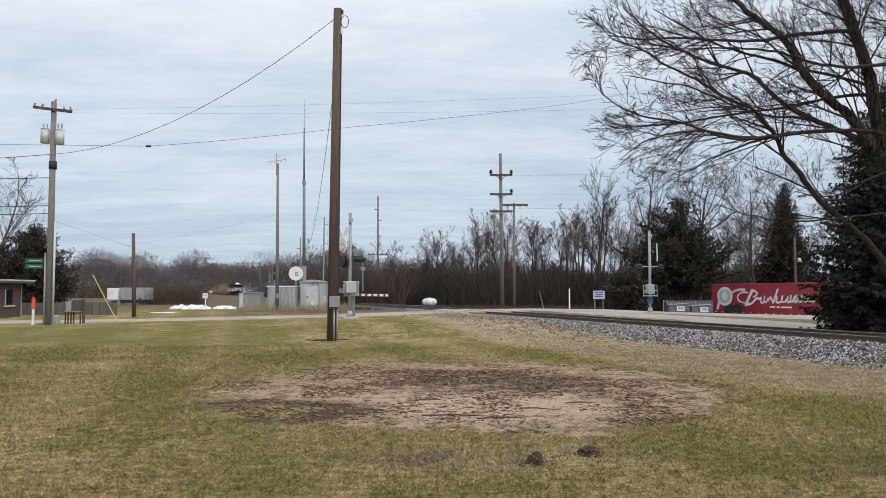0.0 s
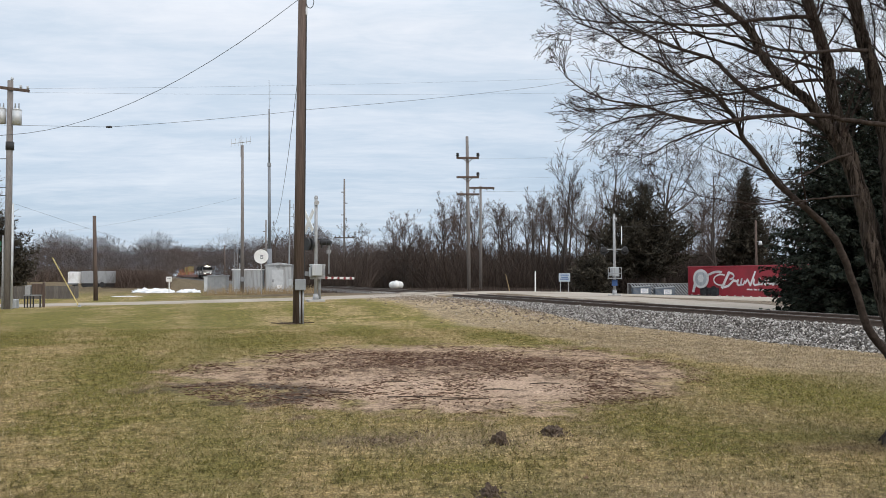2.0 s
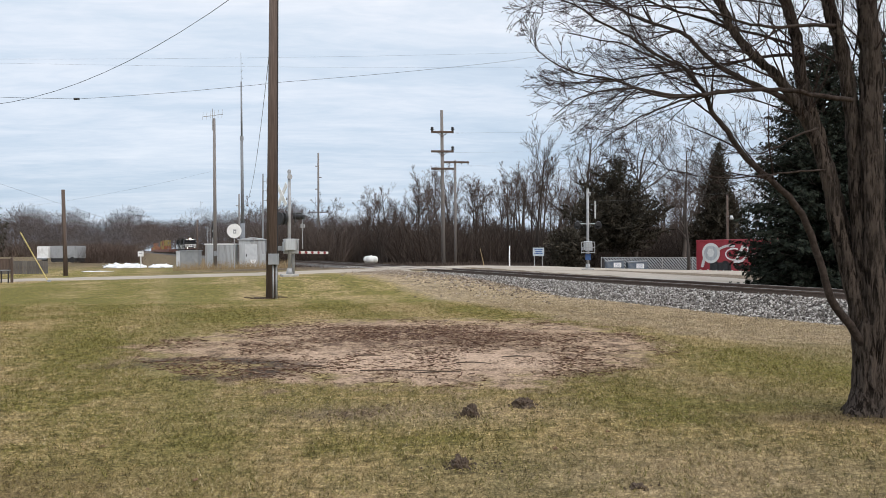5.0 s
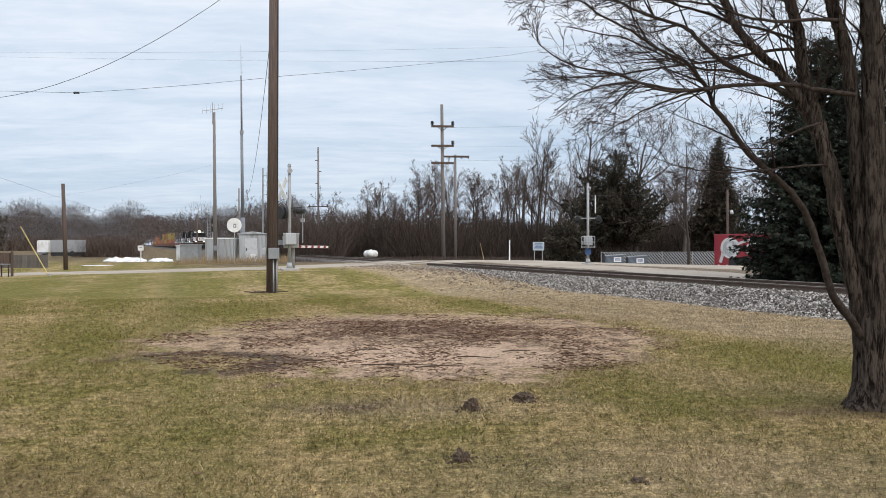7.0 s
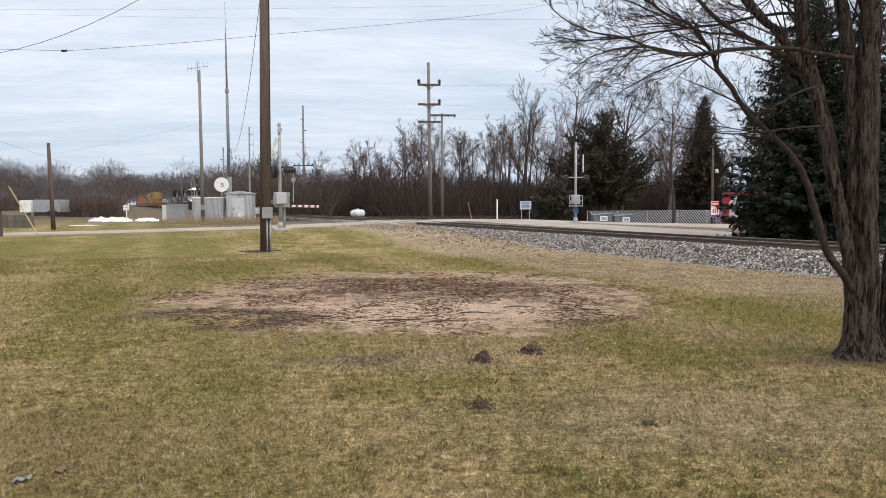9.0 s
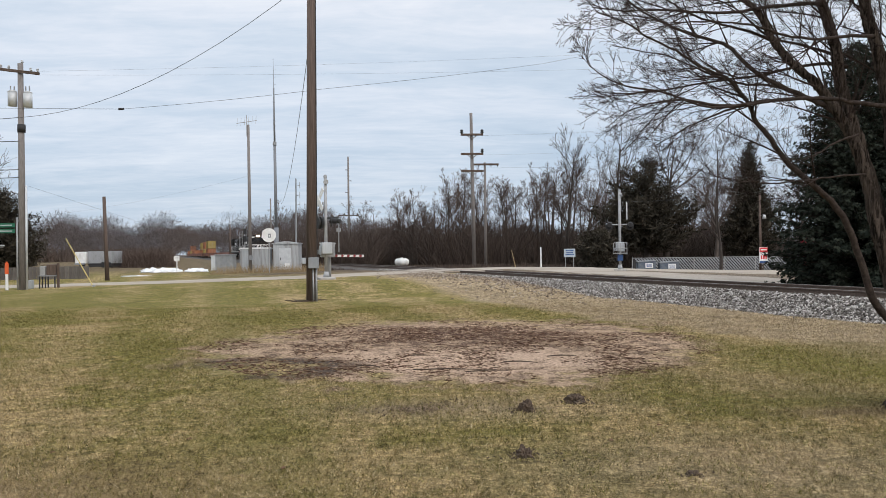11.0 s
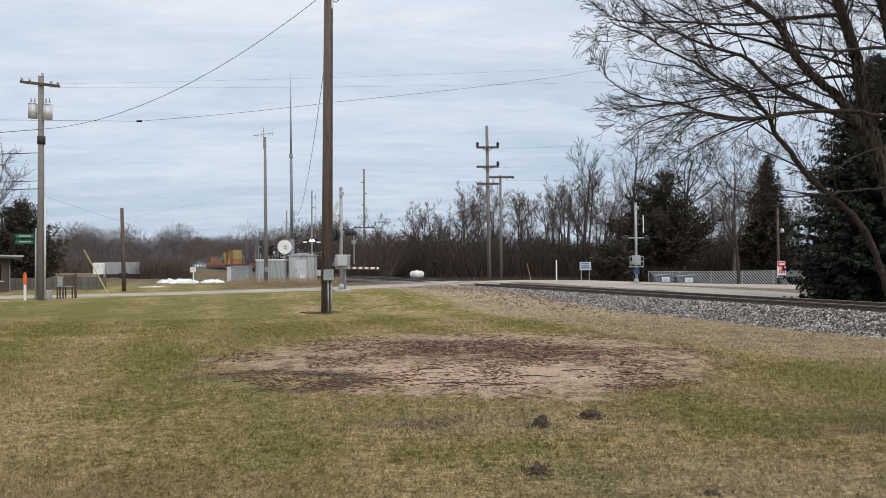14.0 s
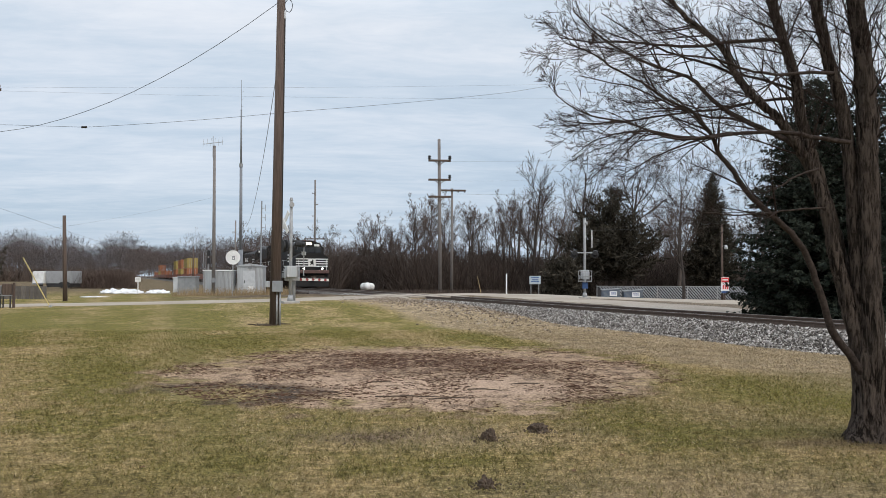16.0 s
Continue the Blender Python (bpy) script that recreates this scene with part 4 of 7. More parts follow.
def yard_tree():
    """The bare many-stemmed tree that stands on the lawn."""
    bx, by = 4.80, 7.5
    top = empty("yard_tree", pose(bx, by, 0))
    tagged(top, "bare many-stemmed tree with furrowed bark on the lawn", "tree")
    rng = np.random.default_rng(77)
    spec = dict(seg=(7, 6, 5, 4, 3), wander=(0.05, 0.07, 0.07, 0.06, 0.06), rise=(0.0, 0.012, 0.012, 0.01, 0.01), sides=(8, 6, 4, 3, 3), kids=(10, 9, 8, 5),
                ratio=(0.5, 0.55, 0.5, 0.5), angle=(20, 50), min=0.0017, **{"from": (0.18, 0.12, 0.1, 0.1)})
    out = ([], [], [])

    def limb(r0, r1, *ctrl):
        """A limb through its control points from the foot, with the radius at both ends."""
        thick = r0 > 0.055
        c = np.array(ctrl, float)
        t = np.linspace(0, len(c) - 1, (14 if thick else 4) * (len(c) - 1) + 1)
        pts = []
        for v in t:
            i = min(int(v), len(c) - 2)
            f = v - i
            p0, p1, p2, p3 = c[max(i - 1, 0)], c[i], c[i + 1], c[min(i + 2, len(c) - 1)]
            pts.append(0.5 * (2 * p1 + (p2 - p0) * f + (2 * p0 - 5 * p1 + 4 * p2 - p3) * f * f + (3 * p1 - p0 - 3 * p2 + p3) * f ** 3))
        pts = np.array(pts)
        pts[1:-1] += rng.normal(0, 0.003, pts[1:-1].shape)
        rad = list(r1 + (r0 - r1) * (1 - np.linspace(0, 1, len(pts))) ** 1.1)
        out[0].append((pts, rad, 22 if thick else 8))
        length = float(np.linalg.norm(np.diff(pts, axis=0), axis=1).sum())
        sp = dict(spec)
        sp["kids"] = (int(length * 6.0), 7, 5, 2) if thick else (max(5, int(length * 5.8)), 6, 4, 2)
        sp["from"] = (0.3 if thick else 0.22, 0.15, 0.12, 0.1)
        sp["ratio"] = (min(0.5, (1.35 if thick else 0.95) / length), 0.55, 0.55, 0.55)
        sp["cap"] = 0.0098
        sp["taper"] = 0.72
        sprout(rng, out, pts, rad, length, 0, sp)

    limb(0.043, 0.0065, (-0.17, -0.05, 0.62), (-0.34, -0.08, 0.86), (-0.53, -0.10, 1.10), (-0.66, -0.12, 1.46), (-0.77, -0.15, 1.74), (-0.90, -0.17, 1.96), (-1.11, -0.20, 2.16), (-1.40, -0.22, 2.40), (-1.60, -0.25, 2.65), (-1.74, -0.27, 2.81), (-1.83, -0.30, 2.98), (-1.93, -0.33, 3.09), (-2.07, -0.35, 3.22), (-2.31, -0.38, 3.31), (-2.55, -0.40, 3.46), (-2.83, -0.42, 3.58), (-3.00, -0.45, 3.69), (-3.30, -0.48, 3.79))
    limb(0.078, 0.0197, (-0.17, 0.00, 0.73), (-0.31, 0.02, 1.41), (-0.40, 0.05, 1.81), (-0.46, 0.07, 2.21), (-0.57, 0.10, 2.61), (-0.73, 0.12, 2.94), (-0.93, 0.15, 3.25), (-1.14, 0.18, 3.44), (-1.34, 0.20, 3.69), (-1.50, 0.22, 4.00), (-1.69, 0.25, 4.18), (-1.89, 0.27, 4.35), (-2.09, 0.30, 4.63))
    limb(0.032, 0.0078, (-0.72, 0.10, 2.90), (-0.85, 0.16, 3.04), (-1.11, 0.21, 3.17), (-1.49, 0.27, 3.39), (-1.74, 0.32, 3.65), (-1.85, 0.38, 3.74), (-2.16, 0.43, 3.85), (-2.44, 0.49, 4.00), (-2.72, 0.54, 4.20), (-2.96, 0.60, 4.46))
    limb(0.024, 0.0047, (-0.39, -0.20, 2.96), (-0.75, -0.25, 2.99), (-1.00, -0.30, 3.02), (-1.31, -0.35, 3.02), (-1.77, -0.40, 2.98), (-2.01, -0.45, 2.93), (-2.35, -0.50, 2.95), (-2.54, -0.55, 2.98), (-2.77, -0.60, 3.04), (-3.10, -0.65, 3.08), (-3.32, -0.70, 3.17), (-3.46, -0.75, 3.26))
    limb(0.014, 0.0032, (-1.72, -0.50, 2.96), (-2.07, -0.60, 2.89), (-2.32, -0.70, 2.80), (-2.65, -0.80, 2.65), (-2.92, -0.90, 2.50))
    limb(0.014, 0.0032, (-1.98, -0.60, 2.92), (-2.31, -0.70, 2.87), (-2.63, -0.80, 2.92), (-2.92, -0.90, 2.88), (-3.17, -1.00, 2.79), (-3.39, -1.10, 2.63))
    limb(0.019, 0.0047, (-0.59, 0.20, 3.44), (-0.78, 0.29, 3.49), (-1.02, 0.38, 3.48), (-1.47, 0.46, 3.40), (-1.92, 0.55, 3.36), (-2.32, 0.64, 3.30), (-2.73, 0.72, 3.28), (-3.05, 0.81, 3.32))
    limb(0.024, 0.0063, (-0.85, 0.10, 3.99), (-0.93, 0.13, 4.06), (-1.37, 0.16, 4.04), (-1.77, 0.19, 3.99), (-2.12, 0.21, 4.00), (-2.52, 0.24, 4.03), (-2.86, 0.27, 4.03), (-3.18, 0.30, 4.08))
    limb(0.018, 0.0047, (-1.30, 0.30, 3.72), (-1.50, 0.38, 3.84), (-1.75, 0.46, 3.94), (-2.03, 0.54, 4.06), (-2.31, 0.62, 4.25), (-2.63, 0.70, 4.48))
    limb(0.066, 0.0480, (-0.14, 0.15, 1.06), (-0.27, 0.16, 1.81), (-0.51, 0.16, 2.68), (-0.67, 0.17, 3.20), (-0.73, 0.18, 3.66), (-0.82, 0.19, 3.98), (-0.92, 0.19, 4.30), (-1.06, 0.20, 4.82))
    limb(0.074, 0.0524, (-0.16, 0.00, 0.84), (-0.20, 0.01, 1.81), (-0.25, 0.03, 2.84), (-0.33, 0.04, 3.41), (-0.40, 0.06, 3.71), (-0.47, 0.07, 4.02), (-0.52, 0.09, 4.28), (-0.63, 0.10, 4.92))
    limb(0.114, 0.0786, (-0.09, -0.05, 0.62), (-0.11, -0.06, 1.98), (-0.12, -0.07, 3.11), (-0.15, -0.08, 3.68), (-0.22, -0.09, 4.24), (-0.33, -0.10, 4.97))
    limb(0.096, 0.0640, (0.36, 0.12, 0.50), (0.36, 0.14, 2.00), (0.38, 0.17, 3.17), (0.42, 0.21, 4.36), (0.50, 0.25, 5.27))
    limb(0.010, 0.0032, (-0.71, -0.30, 2.30), (-1.02, -0.35, 2.28), (-1.33, -0.40, 2.24), (-1.69, -0.45, 2.21), (-1.93, -0.50, 2.22), (-2.22, -0.55, 2.26), (-2.45, -0.60, 2.34))
    limb(0.012, 0.0032, (-0.77, -0.30, 2.68), (-1.03, -0.35, 2.59), (-1.25, -0.40, 2.47), (-1.49, -0.45, 2.42), (-1.76, -0.50, 2.46))
    limb(0.018, 0.0047, (-0.57, 0.40, 3.60), (-0.86, 0.56, 3.75), (-1.17, 0.72, 3.89), (-1.46, 0.88, 4.24), (-1.69, 1.04, 4.41), (-1.96, 1.20, 4.64))
    limb(0.018, 0.0047, (-0.61, -0.30, 3.62), (-0.95, -0.40, 3.59), (-1.28, -0.50, 3.54), (-1.61, -0.60, 3.55), (-1.95, -0.70, 3.61), (-2.25, -0.80, 3.61), (-2.67, -0.90, 3.58), (-2.95, -1.00, 3.49))
    limb(0.016, 0.0047, (-1.01, 0.40, 3.21), (-1.27, 0.48, 3.31), (-1.55, 0.57, 3.35), (-1.89, 0.65, 3.49), (-2.24, 0.73, 3.68), (-2.49, 0.82, 3.75), (-2.82, 0.90, 3.84))
    # flared, fluted bole
    heights = (-0.10, 0.02, 0.10, 0.24, 0.45, 0.62, 0.80, 0.98, 1.12)
    for cx, cy, radii, seed in ((-0.085, 0.0, (0.34, 0.27, 0.21, 0.172, 0.155, 0.165, 0.17, 0.14, 0.09), 0.0),
                                (0.36, 0.12, (0.33, 0.27, 0.215, 0.175, 0.15, 0.145, 0.14, 0.13, 0.10), 5.0)):
        bm = bmesh.new()
        rings, k = [], 72
        for z in np.linspace(-0.10, 1.12, 40):
            r = float(np.interp(z, heights, radii))
            ring = []
            for j in range(k):
                a = j * 2 * math.pi / k
                root = 0.16 * math.sin(a * 4 + seed) * max(0.0, 0.3 - z) / 0.3
                flute = 1 + root + 0.04 * math.sin(a * 5 + z * 2 + seed) + 0.10 * noise.fractal(Vector((math.cos(a) * 6 + seed, math.sin(a) * 6, z * 2.2)), 0.7, 2.0, 4)
                ring.append(bm.verts.new((cx + r * flute * math.cos(a), cy + r * flute * 0.9 * math.sin(a), z)))
            rings.append(ring)
        for a, b_ in zip(rings, rings[1:]):
            for j in range(k):
                bm.faces.new((a[j], a[(j + 1) % k], b_[(j + 1) % k], b_[j]))
        bm.faces.new(rings[-1])
        part("bole", bm, M["bark"], top, "thick flared trunk with furrowed bark", True)
    for pts, rad, k in out[0]:
        v, f = tubes([(pts, rad, k)])
        if rad[0] > 0.055:       # ridged, furrowed bark
            for q in range(len(v)):
                axis = pts[min(q // k, len(pts) - 1)]
                p = Vector(v[q])
                n = noise.fractal(Vector((p.x * 16, p.y * 16, p.z * 2.6)), 0.8, 2.0, 3)
                v[q] = axis + (v[q] - axis) * (1 + 0.22 * n)
        st = new("stem" if rad[0] > 0.055 else "limb", tri_mesh("limb", v, f, M["bark"] if rad[0] > 0.055 else M["limb_bark"]))
        st.parent = top
        st.data.polygons.foreach_set("use_smooth", [True] * len(st.data.polygons))
    out[1].sort(key=lambda b_: -b_[1][0])
    for pts, rad, k in out[1]:
        v, f = tubes([(pts, rad, k)])
        br = new("branch", tri_mesh("branch", v, f, M["twig"]))
        br.parent = top
    v, f = tubes(out[2])
    tw = new("twigwork", tri_mesh("twigwork", v, f, M["twig"]))
    tw.parent = top
    tagged(tw, "fine bare twigs", kind="stuff")


place_wood()
yard_tree()


def brush_area(rng, n):
    y = rng.uniform(80, 112, n)
    u = rng.uniform(-0.16, 0.45, n)
    y = np.where((np.abs(u + 0.018) < 0.03) & (y < 92), y + 13, y)
    return y * u, y


stems_stuff("undergrowth", 70000, brush_area, (0.4, 4.8), (0.018, 0.07), M["brush"], "dense brown leafless undergrowth below the trees", 3, 0.6)


def far_brush(rng, n):
    y = rng.uniform(215, 330, n)
    x = y * rng.uniform(-0.65, 0.02, n)
    s = (x - P0.x) * TN.x + (y - P0.y) * TN.y
    ok = (s < -7) | (x / y < -0.296)
    return np.where(ok, x, -0.5 * y), y


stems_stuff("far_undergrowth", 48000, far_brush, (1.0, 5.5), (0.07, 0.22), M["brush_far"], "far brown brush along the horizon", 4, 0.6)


def bush_area(rng, n):
    return -35.5 + rng.uniform(-3.6, 3.6, n) * np.sqrt(rng.random(n)), 108 + rng.normal(0, 1.6, n)


M["red_brush"] = island_mat("red_brown_brush", (0.062, 0.045, 0.037), (0.100, 0.072, 0.059), 0.95, (0.14, 0.104, 0.085))
stems_stuff("bushes", 9000, bush_area, (0.3, 2.7), (0.015, 0.05), M["red_brush"], "dense red-brown leafless bushes before the far wood", 21, 0.55, "bushes")


def back_thicket(rng, n):
    y = rng.uniform(112, 136, n)
    return y * rng.uniform(-0.14, 0.52, n), y


stems_stuff("thicket", 34000, back_thicket, (1.2, 5.6), (0.02, 0.09), M["brush"], "dense leafless thicket deep in the wood", 14, 0.5)


def weeds(rng, n):
    return rng.uniform(-14.5, -6.5, n), rng.uniform(56.5, 59.5, n)


stems_stuff("weeds", 2600, weeds, (0.15, 0.75), (0.012, 0.03), M["reed"], "dry straw-coloured weeds before the cabinets", 6, cat="weeds")


def crossing_weeds(rng, n):
    y = rng.uniform(62, 80, n)
    return y * rng.uniform(-0.13, 0.2, n), y


stems_stuff("tall_weeds", 9000, crossing_weeds, (0.1, 0.4), (0.015, 0.05), M["brush"], "brown weeds on rough ground before the wood", 7, cat="weeds")

spruce = conifer("spruce", 1, 8.75, 5.75, M["needle"], "large dense dark green spruce beside the railway", 62, 26, 0.10, 0.02, 0.60)
spruce.matrix_basis = pose(14.9, 26.5, land(14.9, 26.5) - 0.3)
spruce_b = conifer("spruce", 9, 9.4, 5.0, M["needle"], "dark green spruce standing close to another", 46, 22, 0.11, 0.05, 0.70)
spruce_b.matrix_basis = pose(17.6, 27.6, land(17.6, 27.6) - 0.2)
for seed, x, y, h, w, pw, layers, boughs, low, ragged in ((2, 21.2, 73, 10.2, 8.0, 0.60, 34, 15, 1.6, 0.36), (3, 32.6, 77, 12.2, 5.8, 0.80, 46, 19, 1.0, 0.20),
                                                         (4, -31.4, 62, 6.6, 5.6, 0.5, 40, 16, 0.3, 0.34), (5, -35.5, 60, 6.4, 6.5, 0.5, 40, 16, 0.3, 0.34)):
    c = conifer("pine", seed, h, w, M["needle_pine"], "dark ragged pine among bare trees", layers, boughs, 0.34 if x > 0 else 0.2, low, pw, ragged)
    c.matrix_basis = pose(x, y, land(x, y) - 0.1)
c = conifer("juniper_bush", 8, 3.0, 3.6, M["needle_pine"], "low dark evergreen bush by the crossing", 18, 14, 0.25, 0.1, 0.4, 0.25)
c.matrix_basis = pose(14.6, 64, land(14.6, 64) - 0.1)


# ---- poles and wires ----
def utility_pole(name, x, y, h, r, mat, label, lean=(0, 0)):
    p = empty(name, pose(x, y, land(x, y)))
    part("shaft", rod((0, 0, -0.3), (lean[0], lean[1], h), r, r * 0.72, 16), mat, p, "", True)
    return tagged(p, label, "utility pole")


def insulator(bm, x, y, z, k=1.0):
    bm = rod((x, y, z), (x, y, z + 0.16 * k), 0.035 * k, 0.035 * k, 8, bm)
    bm = rod((x, y, z + 0.05 * k), (x, y, z + 0.08 * k), 0.07 * k, 0.06 * k, 8, bm)
    return rod((x, y, z + 0.11 * k), (x, y, z + 0.14 * k), 0.06 * k, 0.05 * k, 8, bm)


def near_pole():
    p = utility_pole("utility_pole", -3.62, 26.8, 11.1, 0.19, M["pole"], "tall brown wooden utility pole on the lawn", (0.10, 0))
    part("conduit", rod((0.17, -0.13, 0), (0.17, -0.13, 1.15), 0.035, None, 8), M["galv"], p, "grey metal conduit", True)
    part("conduit", rod((0.08, -0.19, 0), (0.08, -0.19, 1.12), 0.028, None, 8), M["galv"], p, "grey metal conduit", True)
    part("meter_box", box((0.33, 0.2, 0.36), (0.10, -0.24, 1.28), 0.02), M["hut_dark"], p, "grey steel meter box")
    part("junction_box", box((0.14, 0.12, 0.2), (-0.24, -0.05, 1.35), 0.015), M["hut"], p)
    part("riser_cable", rod((0.19, -0.05, 1.4), (0.24, -0.06, 10.2), 0.022, 0.018, 6), M["wire"], p)
    part("pole_top_bracket", box((0.18, 0.12, 0.14), (0.2, 0, 11.0), 0.02), M["black_matt"], p)
    part("splice_box", box((0.08, 0.1, 0.28), (0.22, -0.02, 10.35), 0.02), M["alu"], p)
    loop = None
    for i in range(8):
        a, b_ = i * 0.75, (i + 1) * 0.75
        q = lambda v: (0.35 + 0.13 * math.sin(v), -0.05, 10.65 + 0.22 * math.cos(v))
        loop = rod(q(a), q(b_), 0.012, None, 5, loop)
    part("cable_loop", loop, M["wire"], p)
    bm = None
    for i in range(26):
        a = random.uniform(0, 6.28)
        r = random.uniform(0.15, 0.75)
        bm = box((random.uniform(0.1, 0.35), 0.03, 0.03), (r * math.cos(a) - 0.15, r * 0.6 * math.sin(a), 0.02), 0, (0, 0, random.uniform(0, 180)), bm)
    part("debris", bm, M["soil"], p, "dark soil and sticks at the foot")


def left_pole():
    p = utility_pole("utility_pole", -17.45, 36.0, 10.0, 0.16, M["pole_grey"], "grey wooden utility pole with crossarm and two transformers", (-0.02, 0))
    part("crossarm", box((1.75, 0.1, 0.12), (0, -0.15, 9.62), 0.01, (0, 7, 0)), M["pole"], p)
    for x in (-0.8, -0.45, 0.5, 0.8):
        part("insulator", insulator(None, x, -0.15, 9.68 - x * 0.12), M["alu"], p, "pale porcelain insulator", True)
    part("insulator", insulator(None, 0.05, 0, 10.0), M["alu"], p, "pale porcelain insulator", True)
    for x in (-0.33, 0.33):
        t = part("transformer", rod((x, -0.1, 8.05 + 0.05 * (x < 0)), (x, -0.1, 8.68 + 0.05 * (x < 0)), 0.19, None, 16), M["alu"], p, "pale grey can transformer", True)
        part("lid", rod((x, -0.1, 8.68 + 0.05 * (x < 0)), (x, -0.1, 8.76 + 0.05 * (x < 0)), 0.2, 0.1, 16), M["alu"], t, "", True)
        for dx in (-0.08, 0.08):
            part("bushing", rod((x + dx, -0.1, 8.72), (x + dx, -0.1, 8.98), 0.035, 0.025, 8), M["hut_dark"], t)
    part("collar", rod((0, 0, 6.95), (0, 0, 7.3), 0.17, None, 12), M["black_matt"], p, "black cable collar", True)
    part("conduit", rod((0.2, -0.06, 0), (0.2, -0.06, 4.6), 0.05, None, 8), M["alu"], p, "pale conduit", True)
    part("conduit", rod((-0.2, -0.06, 0), (-0.2, -0.06, 3.2), 0.035, None, 8), M["galv"], p, "", True)


def transmission_pole():
    p = utility_pole("transmission_pole", 5.5, 75.0, 14.4, 0.19, M["pole_grey"], "tall grey wooden transmission pole with three crossarms", (-0.15, 0))
    for i, z in enumerate((12.35, 10.55, 8.95)):
        part("crossarm", box((2.1, 0.16, 0.19), (-0.1, -0.2, z), 0.01), M["pole"], p)
        for sx in (-1, 1):
            part("brace", rod((-0.1 + sx * 0.5, -0.2, z - 0.02), (-0.1, -0.18, z - 0.42), 0.035, None, 6), M["pole"], p)
            if i == 0 or (i == 1 and sx > 0):
                part("insulator", insulator(None, -0.1 + sx * 0.95, -0.18, z + 0.06, 2.6), M["black_matt"], p, "dark post insulator", True)
    q = utility_pole("utility_pole", 6.95, 79, 10.2, 0.15, M["pole_grey"], "grey wooden pole with a wide crossarm by the wood")
    part("crossarm", box((2.7, 0.16, 0.18), (0, -0.15, 10.0), 0.01), M["pole"], q)
    for x in (-1.25, -0.6, 0.6, 1.25):
        part("insulator", insulator(None, x, -0.15, 9.78, 1.2), M["black_matt"], q, "", True)
    q = utility_pole("utility_pole", -8.9, 110, 14.6, 0.16, M["pole_grey"], "slender far pole with side pins and a crossarm")
    part("crossarm", box((2.8, 0.12, 0.14), (0, 0, 6.6), 0.01), M["pole"], q)
    for i, z in enumerate((12.8, 11.3, 9.7)):
        part("side_pin", box((0.42, 0.08, 0.1), (0.22 * (1 if i % 2 else -1), 0, z), 0.01), M["pole"], q)
    for x in (-1.2, -0.6, 0.6, 1.2):
        part("insulator", insulator(None, x, 0, 6.68, 1.4), M["black_matt"], q)
    q = utility_pole("utility_pole", -19.8, 112, 9.2, 0.13, M["pole_grey"], "slender far pole beyond the cabinets")
    for i, z in enumerate((7.6, 6.2)):
        part("side_pin", box((0.42, 0.08, 0.1), (0.22 * (1 if i % 2 else -1), 0, z), 0.01), M["pole"], q)
    utility_pole("utility_pole", -24.5, 108, 5.6, 0.13, M["pole"], "short far pole before the wood")
    utility_pole("utility_pole", -18.25, 48.0, 4.95, 0.13, M["pole"], "short dark wooden pole without wires", (-0.15, 0))
    q = utility_pole("lamp_pole", 27.0, 62.0, 6.1, 0.11, M["pole"], "brown wooden pole with a yard light")
    part("lamp_arm", rod((0, 0, 4.35), (0.12, -0.5, 4.45), 0.02, None, 6), M["galv"], q)
    part("lamp_head", rod((0.12, -0.5, 4.12), (0.12, -0.5, 4.42), 0.16, 0.09, 10), M["alu"], q, "pale yard-light head", True)


